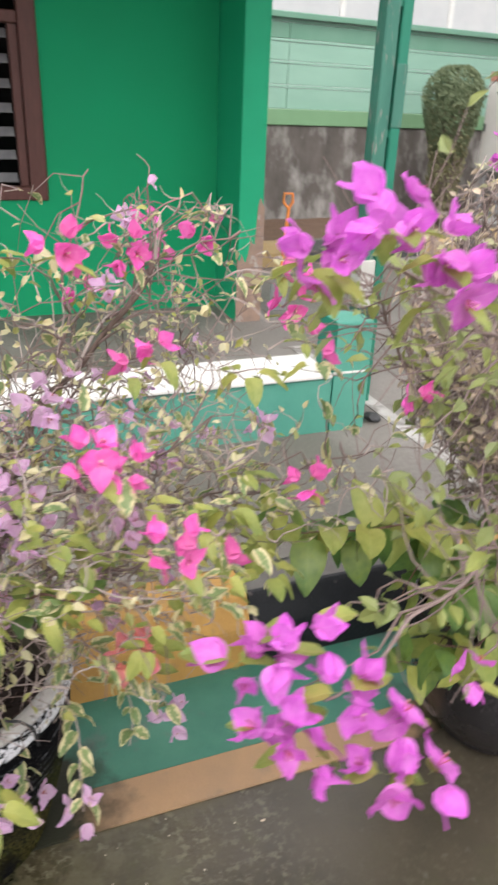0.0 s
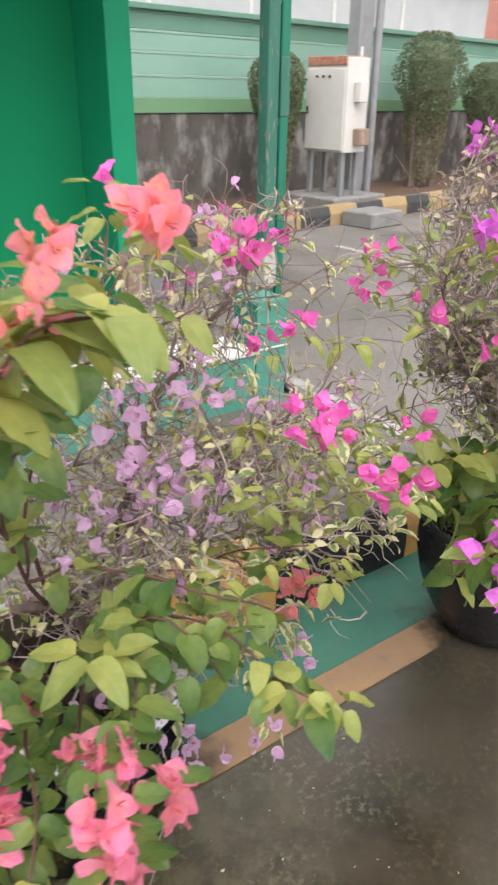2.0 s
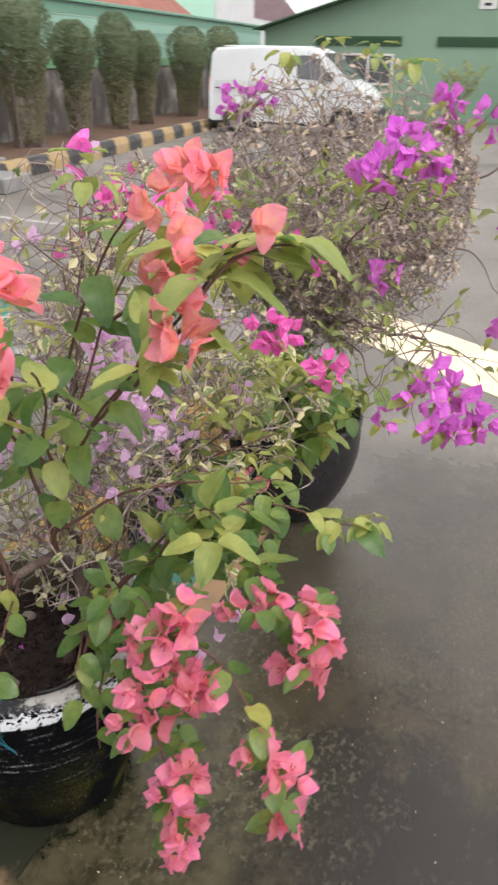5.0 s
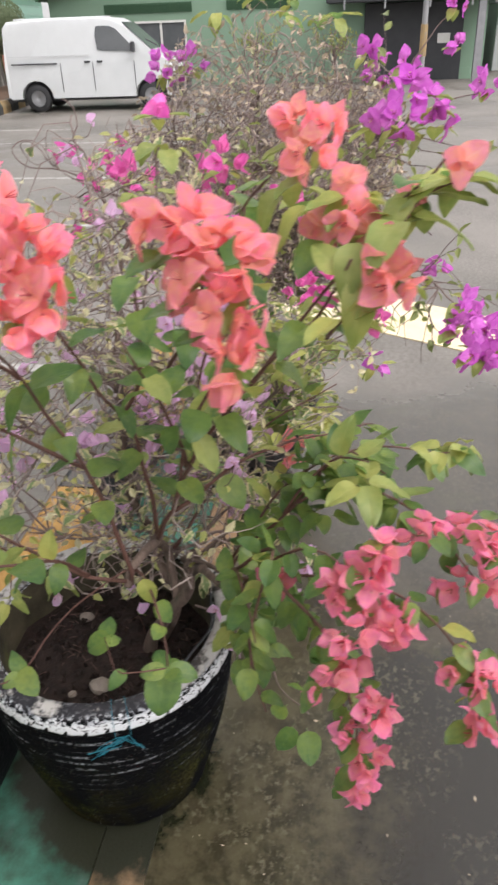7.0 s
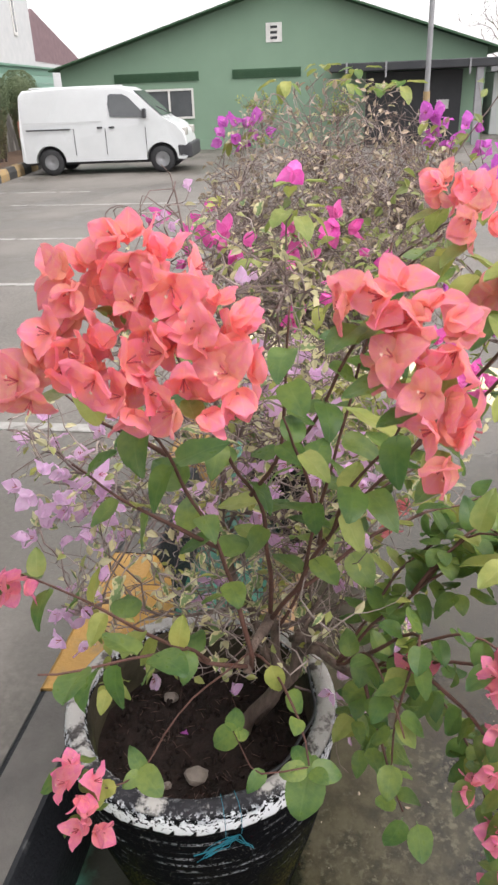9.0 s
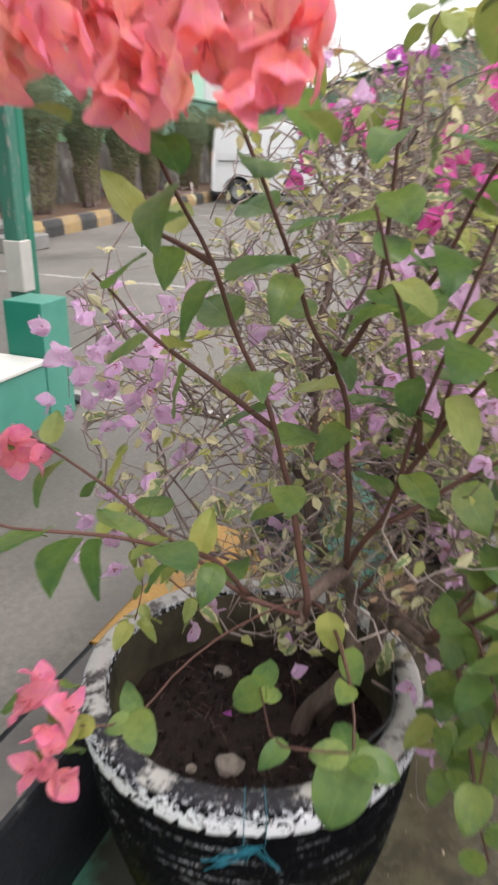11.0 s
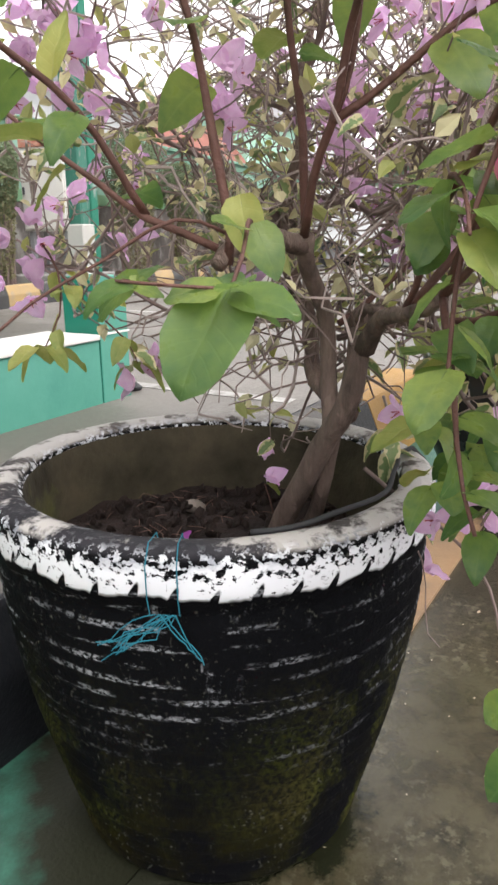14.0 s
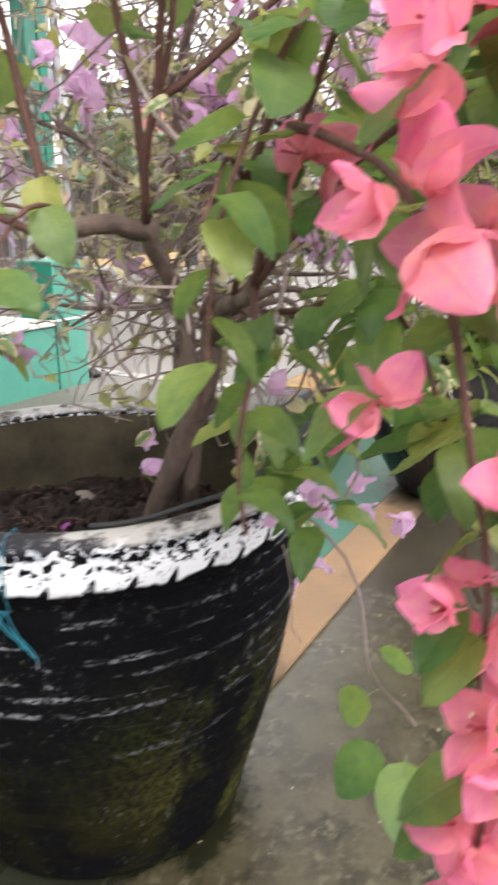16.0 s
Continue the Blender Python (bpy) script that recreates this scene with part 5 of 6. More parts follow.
def dress(plant, c, rnd, every, sizes, kinds, start=0.15, reach=0.03):
    """Leaves by turns along a stem."""
    length = sum((b - a).length for a, b in zip(c, c[1:]))
    n = max(1, int(length * (1 - start) / every))
    for i in range(n):
        f = start + (1 - start) * (i + rnd.random() * 0.6) / n
        k = min(len(c) - 2, int(f * (len(c) - 1)))
        d = (c[k + 1] - c[k]).normalized()
        a = i * 2.4 + rnd.uniform(-0.5, 0.5)
        side = d.orthogonal().normalized()
        out = (side * math.cos(a) + d.cross(side) * math.sin(a) + d * 0.35 + Vector((0, 0, -0.25))).normalized()
        s = rnd.uniform(*sizes)
        put("leaf", rnd.choice(kinds), plant, aim(c[k] + out * s * 0.28, out + Vector((rnd.uniform(-.3, .3), rnd.uniform(-.3, .3), rnd.uniform(-.4, .1))), Vector((rnd.uniform(-.5, .5), rnd.uniform(-.5, .5), 1)), s))


def tuft(plant, at, rnd, n, sizes, kinds, spread=0.02):
    """A whorl of leaves at a shoot's end."""
    at = Vector(at)
    for i in range(n):
        a = i * 2.4 + rnd.uniform(-0.4, 0.4)
        out = Vector((math.cos(a), math.sin(a), rnd.uniform(-0.5, 0.35))).normalized()
        s = rnd.uniform(*sizes)
        put("leaf", rnd.choice(kinds), plant, aim(at + out * (s * 0.25 + rnd.uniform(0, spread)), out + Vector((0, 0, -0.3)), Vector((out.x * 0.4, out.y * 0.4, 1)), s))


def bloom(plant, at, r, n, kind, size, rnd, flat=1.0):
    """A rounded head of n flowers that face outwards."""
    at = Vector(at)
    ms = FLOWERS[kind]
    for i in range(n):
        z = 1 - (2 * i + 1) / n * 0.93
        a = i * 2.39996 + rnd.uniform(-0.3, 0.3)
        q = math.sqrt(max(0, 1 - z * z))
        d = Vector((q * math.cos(a), q * math.sin(a), z * flat)) + Vector((rnd.uniform(-.25, .25), rnd.uniform(-.25, .25), rnd.uniform(-.25, .25)))
        d.normalize()
        p = at + Vector((d.x, d.y, d.z * flat)) * r * rnd.uniform(0.72, 1.08)
        s = size * rnd.uniform(0.82, 1.15)
        m = Matrix.Translation(p) @ d.to_track_quat("Z", "Y").to_matrix().to_4x4() @ Matrix.Rotation(rnd.uniform(0, 6.28), 4, "Z") @ Matrix.Diagonal((s, s, s, 1))
        put("flower", rnd.choice(ms), plant, m)


# ---- salmon bougainvillea in the brushed pot ----
def salmon_plant():
    rnd = random.Random(21)
    p = thing("salmon_bougainvillea", (0.6, 1.17, 0.34), "bougainvillea with salmon and rose pink blooms, heart-shaped green leaves", "flowering shrub")
    t1 = stem(p, ((0.614, 1.155, 0.34), (0.592, 1.12, 0.45), (0.57, 1.06, 0.55), (0.556, 1.015, 0.64), (0.565, 1.0, 0.72)), 0.0185, 0.0115, M_BARK, "trunk", 0.014, 12)
    stem(p, ((0.645, 1.12, 0.37), (0.62, 1.09, 0.45), (0.59, 1.05, 0.54), (0.565, 1.03, 0.6)), 0.0115, 0.009, M_BARK, "trunk", 0.012, 9, 3)
    stem(p, ((0.56, 1.04, 0.57), (0.585, 1.06, 0.65), (0.575, 1.06, 0.72), (0.53, 1.055, 0.775), (0.51, 1.05, 0.8)), 0.0105, 0.0095, M_BARK, "limb", 0.01, 9, 5)
    stem(p, ((0.555, 1.0, 0.68), (0.52, 0.97, 0.715), (0.47, 0.93, 0.73), (0.42, 0.88, 0.75)), 0.012, 0.006, M_BARK, "limb", 0.012, 8, 7)
    stem(p, ((0.565, 1.02, 0.7), (0.54, 0.99, 0.72), (0.53, 0.95, 0.715), (0.51, 0.9, 0.7)), 0.008, 0.004, M_BARK, "limb", 0.015, 7, 8)
    stem(p, ((0.52, 1.055, 0.79), (0.47, 1.06, 0.8), (0.42, 1.075, 0.79), (0.385, 1.08, 0.775)), 0.011, 0.008, M_BARK, "limb", 0.008, 8, 9)
    # bare twisted side branches from the crotch
    for i, q in enumerate((((0.56, 1.0, 0.7), (0.6, 0.96, 0.725), (0.66, 0.93, 0.72), (0.72, 0.89, 0.7)), ((0.565, 1.0, 0.715), (0.61, 0.98, 0.74), (0.67, 0.96, 0.745), (0.75, 0.93, 0.74)),
                           ((0.56, 1.01, 0.69), (0.6, 0.97, 0.7), (0.65, 0.95, 0.69), (0.7, 0.93, 0.66)), ((0.575, 1.0, 0.72), (0.55, 0.97, 0.715), (0.51, 0.95, 0.7)),
                           ((0.61, 0.98, 0.74), (0.65, 0.99, 0.77), (0.7, 1.0, 0.8)), ((0.65, 0.95, 0.69), (0.68, 0.91, 0.65), (0.69, 0.88, 0.6)))):
        stem(p, q, 0.0055 - 0.0005 * i, 0.0022, M_BARK, "limb", 0.014, 6, 110 + i)
    # upright stems to the salmon heads
    up = (
        ((0.395, 1.075, 0.775), (0.39, 1.08, 0.88), (0.36, 1.11, 1.05), (0.3, 1.16, 1.24), (0.24, 1.2, 1.36)),
        ((0.52, 1.055, 0.79), (0.49, 1.05, 0.93), (0.44, 1.07, 1.1), (0.36, 1.12, 1.28), (0.32, 1.15, 1.4)),
        ((0.505, 1.05, 0.8), (0.46, 1.0, 0.9), (0.43, 0.96, 1.02), (0.36, 0.9, 1.18), (0.27, 0.84, 1.32)),
        ((0.46, 1.0, 0.9), (0.47, 0.95, 1.1), (0.52, 0.9, 1.3), (0.62, 0.86, 1.46)),
        ((0.43, 0.96, 1.02), (0.4, 0.85, 1.18), (0.36, 0.74, 1.32), (0.33, 0.69, 1.41)),
        ((0.4, 0.85, 1.18), (0.42, 0.74, 1.32), (0.42, 0.65, 1.44), (0.39, 0.58, 1.52)),
        ((0.5, 1.0, 1.15), (0.49, 0.9, 1.36), (0.47, 0.8, 1.5)),
    )
    for i, q in enumerate(up):
        c = stem(p, q, 0.005 if i < 3 else 0.0034, 0.0018, None, "stem", 0.012, 7, i)
        dress(p, c, rnd, 0.042, (0.046, 0.066), LEAVES_GREEN + LEAVES_LIGHT[:1], 0.28 if i < 3 else 0.2)
    # side shoots with leaves alone
    side = (
        ((0.36, 1.11, 1.05), (0.33, 1.2, 1.12), (0.3, 1.3, 1.22)), ((0.3, 1.16, 1.24), (0.34, 1.26, 1.27), (0.36, 1.32, 1.3)),
        ((0.44, 1.07, 1.1), (0.42, 1.02, 1.2), (0.4, 1.0, 1.42)), ((0.43, 0.96, 1.02), (0.38, 0.97, 1.15), (0.3, 1.0, 1.3)),
        ((0.385, 1.08, 0.79), (0.36, 1.14, 0.82), (0.35, 1.22, 0.87), (0.34, 1.32, 0.94), (0.33, 1.43, 1.0)),
        ((0.36, 1.14, 0.82), (0.28, 1.16, 0.92), (0.16, 1.22, 0.99), (0.1, 1.3, 1.02)),
        ((0.6, 1.05, 0.7), (0.75, 0.95, 0.82), (0.8, 0.85, 0.92), (0.86, 0.72, 0.98)), ((0.52, 0.9, 1.3), (0.6, 0.82, 1.36), (0.68, 0.77, 1.41)),
        ((0.46, 1.0, 0.9), (0.5, 0.9, 0.98), (0.56, 0.8, 1.0), (0.72, 0.64, 0.96)),
    )
    for i, q in enumerate(side):
        c = stem(p, q, 0.0042, 0.0015, None, "stem", 0.008, 6, 20 + i)
        dress(p, c, rnd, 0.034, (0.042, 0.062), LEAVES_GREEN + LEAVES_LIGHT[:1], 0.25)
    # drooping stems over the yard with rose pink heads
    low = (
        ((0.42, 0.88, 0.75), (0.37, 0.82, 0.86), (0.32, 0.74, 0.95), (0.28, 0.67, 0.93), (0.24, 0.65, 0.85)),
        ((0.36, 0.82, 0.86), (0.28, 0.72, 0.82), (0.26, 0.66, 0.68), (0.255, 0.645, 0.56), (0.25, 0.64, 0.45)),
        ((0.47, 0.93, 0.73), (0.5, 0.8, 0.88), (0.5, 0.68, 0.95), (0.43, 0.55, 0.93), (0.37, 0.47, 0.87)),
        ((0.42, 0.88, 0.75), (0.36, 0.74, 0.86), (0.31, 0.58, 0.86), (0.26, 0.49, 0.79), (0.25, 0.45, 0.67)),
        ((0.42, 0.88, 0.75), (0.38, 0.86, 0.7), (0.32, 0.83, 0.65), (0.28, 0.81, 0.6)),
        ((0.47, 0.93, 0.73), (0.57, 0.8, 0.9), (0.63, 0.66, 0.96), (0.66, 0.52, 0.935), (0.7, 0.46, 0.92)),
        ((0.5, 0.8, 0.88), (0.5, 0.72, 1.0), (0.44, 0.65, 1.04)),
        ((0.5, 0.8, 0.88), (0.55, 0.7, 0.98), (0.58, 0.66, 0.97), (0.62, 0.6, 0.9)),
        ((0.47, 0.93, 0.73), (0.4, 0.88, 0.82), (0.33, 0.85, 0.84), (0.25, 0.82, 0.8)),
        ((0.5, 0.9, 0.72), (0.44, 0.78, 0.74), (0.34, 0.7, 0.68), (0.3, 0.66, 0.58)),
        ((0.4, 0.88, 0.82), (0.34, 0.8, 0.92), (0.29, 0.83, 0.8), (0.27, 0.84, 0.68)),
    )
    for i, q in enumerate(low):
        c = stem(p, q, 0.0036, 0.0014, None, "stem", 0.01, 6, 40 + i)
        dress(p, c, rnd, 0.026, (0.04, 0.06) if i in (2, 5, 6, 7) else (0.032, 0.048), LEAVES_GREEN + (LEAVES_LIGHT[:2] if i in (5, 6, 7) else LEAVES_LIGHT[:1]), 0.2)
    for x, y, z in ((0.446, 0.896, 0.63), (0.5, 0.86, 0.6), (0.42, 0.87, 0.59), (0.47, 0.88, 0.69), (0.53, 0.82, 0.69), (0.55, 0.84, 0.62), (0.48, 0.84, 0.54), (0.58, 0.86, 0.73)):
        tuft(p, (x, y, z), rnd, 5, (0.034, 0.05), LEAVES_GREEN + LEAVES_LIGHT[:1], 0.025)
    # bare dry twig that hangs over the rim
    c = stem(p, ((0.62, 1.02, 0.52), (0.64, 0.97, 0.48), (0.67, 0.93, 0.43), (0.655, 0.87, 0.38), (0.59, 0.82, 0.31), (0.53, 0.75, 0.3)), 0.0028, 0.0014, M_TWIG_DARK, "dry_twig", 0.02, 6, 60)
    stem(p, ((0.62, 0.96, 0.47), (0.6, 0.93, 0.42), (0.6, 0.92, 0.36), (0.57, 0.9, 0.33)), 0.0012, 0.0007, M_TWIG_DARK, "dry_twig", 0.02, 5, 63)
    for x, y, z, s in ((0.53, 0.81, 0.31, 0.055), (0.5, 0.79, 0.27, 0.066), (0.5, 0.75, 0.26, 0.066), (0.56, 0.78, 0.36, 0.05)):
        d = Vector((x, y, z)) - Vector((0.535, 0.76, 0.305))
        put("leaf", LEAVES_GREEN[int(z * 100) % 4], p, aim(Vector((x, y, z)), Vector((d.x, d.y, -0.06)), Vector((-0.6, -0.2, 0.7)), s))
    # rosette at the front rim
    c = stem(p, ((0.42, 1.075, 0.79), (0.34, 1.02, 0.81), (0.27, 0.98, 0.8), (0.21, 0.96, 0.768)), 0.003, 0.0016, None, "stem", 0.006, 6, 61)
    dress(p, c, rnd, 0.06, (0.03, 0.045), LEAVES_GREEN, 0.5)
    for a, e, s in ((165, -52, 0.066), (275, -14, 0.04), (325, -30, 0.036), (40, 12, 0.032), (105, -4, 0.034), (225, 14, 0.03)):
        d = Vector((math.cos(radians(a)) * math.cos(radians(e)), math.sin(radians(a)) * math.cos(radians(e)), math.sin(radians(e))))
        put("leaf", LEAF_BROAD, p, aim(Vector((0.207, 0.96, 0.768)) + d * 0.012, d, Vector((-0.5, -0.2, 1)), s))
    # thin shoots over the soil that end in round leaves
    stem(p, ((0.42, 1.075, 0.795), (0.35, 1.104, 0.816), (0.315, 1.161, 0.78), (0.265, 1.2, 0.745), (0.22, 1.227, 0.71), (0.18, 1.27, 0.715), (0.16, 1.305, 0.74)), 0.002, 0.0012, None, "stem", 0.004, 6, 70)
    stem(p, ((0.21, 0.96, 0.768), (0.186, 1.03, 0.773), (0.215, 1.06, 0.772), (0.264, 1.085, 0.768)), 0.0014, 0.0009, None, "stem", 0.004, 5, 71)
    for at, d, sz, kind in (((0.212, 1.222, 0.716), (-0.03, -0.035, -0.012), 0.046, LEAF_BROAD), ((0.222, 1.23, 0.715), (0.01, 0.02, 0.03), 0.036, LEAVES_GREEN[1]), ((0.21, 1.232, 0.712), (-0.03, 0.03, -0.01), 0.03, LEAVES_GREEN[4]),
                            ((0.17, 1.28, 0.72), (-0.03, 0.02, -0.02), 0.042, LEAVES_LIGHT[0]), ((0.18, 1.265, 0.716), (-0.01, 0.05, -0.01), 0.04, LEAVES_LIGHT[1]), ((0.165, 1.295, 0.73), (0.03, 0.02, 0.01), 0.034, LEAVES_GREEN[0]),
                            ((0.262, 1.085, 0.766), (-0.01, 0.045, -0.035), 0.044, LEAF_BROAD), ((0.27, 1.083, 0.77), (0.04, 0.005, 0.015), 0.036, LEAVES_GREEN[4]), ((0.258, 1.078, 0.765), (0.03, -0.035, -0.012), 0.026, LEAVES_GREEN[0]),
                            ((0.188, 1.03, 0.771), (-0.03, 0.02, -0.01), 0.032, LEAVES_GREEN[1]), ((0.345, 1.03, 0.825), (-0.01, -0.015, -0.05), 0.046, LEAVES_LIGHT[0])):
        put("leaf", kind, p, aim(Vector(at), Vector(d), Vector((-0.6, 0.0, 0.75)), sz))
    rim = random.Random(31)
    for q, n, sz in ((((0.65, 1.16, 0.36), (0.632, 1.158, 0.43), (0.616, 1.16, 0.478)), 1, (0.024, 0.03)),
                     (((0.5, 1.42, 0.8), (0.49, 1.38, 0.76), (0.46, 1.355, 0.71), (0.427, 1.353, 0.675)), 5, (0.032, 0.046)), (((0.49, 1.38, 0.76), (0.5, 1.35, 0.72), (0.51, 1.3, 0.68), (0.509, 1.28, 0.65)), 4, (0.026, 0.038))):
        c = stem(p, q, 0.0017, 0.0009, None, "stem", 0.005, 5, 72)
        tuft(p, c[-1], rim, n, sz, LEAVES_LIGHT[:2], 0.012)
        if n > 1:
            dress(p, c, rim, 0.02, (0.026, 0.04), LEAVES_LIGHT + LEAVES_PALE[:1], 0.2)
    bloom(p, (0.616, 1.16, 0.486), 0.006, 1, "lilac", 0.028, rim, 1.0)
    bloom(p, (0.509, 1.276, 0.635), 0.012, 2, "lilac", 0.034, rim, 1.0)
    bloom(p, (0.575, 1.27, 0.378), 0.004, 1, "purple", 0.026, rim, 1.0)
    # salmon heads: one broad umbel and looser ones beside it
    for x, y, z, r, n in ((0.225, 1.158, 1.53, 0.026, 5), (0.2, 1.207, 1.505, 0.026, 5), (0.21, 1.11, 1.505, 0.026, 5), (0.165, 1.22, 1.45, 0.026, 5), (0.2, 1.137, 1.47, 0.03, 5),
                          (0.185, 1.061, 1.455, 0.028, 5), (0.135, 1.25, 1.41, 0.024, 4), (0.152, 1.175, 1.42, 0.028, 5), (0.165, 1.092, 1.43, 0.028, 5), (0.16, 1.036, 1.41, 0.024, 4), (0.14, 1.142, 1.39, 0.022, 4),
                          (0.25, 1.17, 1.48, 0.03, 5), (0.23, 1.08, 1.44, 0.026, 4), (0.24, 1.22, 1.45, 0.026, 4), (0.13, 1.08, 1.385, 0.018, 2),
                          (0.205, 0.904, 1.475, 0.018, 3), (0.212, 0.868, 1.482, 0.018, 3), (0.2, 0.832, 1.46, 0.02, 4), (0.192, 0.798, 1.44, 0.016, 2), (0.178, 0.862, 1.425, 0.02, 4), (0.162, 0.83, 1.395, 0.02, 4), (0.148, 0.812, 1.365, 0.02, 3), (0.134, 0.804, 1.338, 0.016, 2),
                          (0.615, 0.785, 1.54, 0.018, 3), (0.6, 0.735, 1.535, 0.018, 3), (0.468, 0.755, 1.518, 0.016, 3), (0.42, 0.7, 1.49, 0.008, 1),
                          (0.4, 0.736, 1.436, 0.012, 1), (0.406, 0.694, 1.442, 0.012, 2), (0.325, 0.647, 1.405, 0.016, 2), (0.31, 0.63, 1.385, 0.014, 2), (0.4, 0.609, 1.468, 0.01, 1), (0.365, 0.562, 1.518, 0.01, 1), (0.94, 0.83, 0.77, 0.03, 4)):
        bloom(p, (x, y, z), r, max(1, round(n * (1.0 if x < 0.22 and y < 0.95 else 1.3))), "salmon", 0.037, rnd, 0.9)
        tuft(p, (x + 0.02, y, z - r - 0.015), rnd, 1 if x < 0.3 and y > 1.0 else 2, (0.035, 0.055), LEAVES_LIGHT + LEAVES_GREEN[:1], 0.02)
    # rose pink heads: a hanging column and two loose groups at its side
    for x, y, z, r, n in ((0.276, 0.628, 0.99, 0.012, 2), (0.265, 0.642, 0.95, 0.02, 4), (0.265, 0.689, 0.92, 0.018, 4), (0.265, 0.638, 0.868, 0.02, 4), (0.265, 0.6, 0.845, 0.018, 4), (0.25, 0.667, 0.786, 0.016, 2), (0.21, 0.69, 0.8, 0.016, 2), (0.215, 0.67, 0.868, 0.018, 3),
                          (0.25, 0.709, 0.705, 0.008, 1), (0.25, 0.618, 0.666, 0.018, 4), (0.25, 0.655, 0.6, 0.016, 3), (0.25, 0.629, 0.533, 0.018, 4), (0.25, 0.641, 0.463, 0.018, 4),
                          (0.36, 0.8, 0.838, 0.01, 2), (0.384, 0.593, 0.906, 0.016, 3), (0.413, 0.552, 0.93, 0.018, 3), (0.44, 0.48, 0.91, 0.016, 3), (0.36, 0.464, 0.965, 0.014, 2), (0.346, 0.441, 0.94, 0.016, 3), (0.377, 0.492, 0.84, 0.018, 3), (0.353, 0.452, 0.865, 0.014, 2),
                          (0.25, 0.491, 0.784, 0.018, 3), (0.25, 0.445, 0.748, 0.018, 3), (0.25, 0.447, 0.64, 0.018, 3), (0.16, 1.31, 0.745, 0.024, 4), (0.13, 1.29, 0.69, 0.016, 3), (0.31, 1.44, 0.98, 0.02, 3)):
        bloom(p, (x, y, z), r, round(n * 1.5), "pink", 0.032, rnd, 1.0)
        tuft(p, (x + 0.02, y, z + r * 0.2), rnd, 2, (0.03, 0.045), LEAVES_GREEN, 0.02)
    c = stem(p, ((0.33, 0.72, 1.3), (0.34, 0.673, 1.36), (0.377, 0.631, 1.44), (0.409, 0.607, 1.47), (0.441, 0.567, 1.484), (0.455, 0.544, 1.48)), 0.0034, 0.0014, None, "stem", 0.006, 6, 66)
    for k in range(len(c) // 3, len(c), max(2, len(c) // 6)):
        tuft(p, c[k], rnd, 3, (0.055, 0.08), LEAVES_LIGHT, 0.015)
    for q in ((0.43, 0.745, 1.455), (0.43, 0.69, 1.46), (0.37, 0.68, 1.42), (0.5, 0.78, 1.47), (0.33, 0.7, 1.33)):
        tuft(p, q, rnd, 3, (0.045, 0.065), LEAVES_LIGHT, 0.02)
    tuft(p, (0.432, 0.654, 0.995), rnd, 6, (0.055, 0.075), LEAVES_LIGHT)
    tuft(p, (0.7, 0.46, 0.93), rnd, 5, (0.036, 0.05), LEAVES_LIGHT)
    tuft(p, (0.66, 0.505, 0.94), rnd, 4, (0.04, 0.055), LEAVES_LIGHT)
    # dense short shoots along the drooping stems
    more = random.Random(77)
    for q in (low[5], low[7], low[2], low[9]):
        c = curve([Vector(v) for v in q])
        for k in range(len(c) // 3, len(c) - 2, max(2, len(c) // 7)):
            tuft(p, c[k] + Vector((more.uniform(-.03, .03), more.uniform(-.03, .03), more.uniform(-.035, .02))), more, 5, (0.028, 0.046), LEAVES_GREEN, 0.022)
    return p


# ---- twiggy growth ----
def twigs(starts, rnd, count, length, bend, pull, dome=None):
    """Thin wandering twigs from points on limbs: one mesh, and the points along them for leaves and flowers."""
    bm, spots = bmesh.new(), []
    for i in range(count):
        at, d0 = rnd.choice(starts)
        d = (Vector((rnd.gauss(0, 1), rnd.gauss(0, 1), rnd.gauss(0.15, 0.8))).normalized() + d0 * pull).normalized()
        n = rnd.randint(4, 7)
        step = length * rnd.uniform(0.6, 1.3) / n
        pts = [at.copy()]
        for k in range(n):
            d = (d + Vector((rnd.gauss(0, bend), rnd.gauss(0, bend), rnd.gauss(-0.03, bend)))).normalized()
            q = pts[-1] + d * step
            if dome:
                c, r = dome
                v = q - c
                v.x, v.y, v.z = v.x / r[0], v.y / r[1], v.z / r[2]
                if v.length > 1:
                    if k > 1 and rnd.random() < 0.85:
                        break
                    v.normalize()
                    q = c + Vector((v.x * r[0], v.y * r[1], v.z * r[2])) * rnd.uniform(0.93, 1.03)
                    d = (q - pts[-1]).normalized() if (q - pts[-1]).length > 1e-4 else d
            if q.z < 0.3:
                q.z = 0.3 + rnd.uniform(0, 0.05)
            pts.append(q)
        r0 = rnd.uniform(0.0012, 0.0026)
        n = len(pts) - 1
        add_tube(bm, pts, [r0 * (1 - 0.65 * k / n) for k in range(n + 1)], 4, False)
        for k in range(1, n + 1):
            spots.append((pts[k], (pts[k] - pts[k - 1]).normalized()))
    return bm, spots


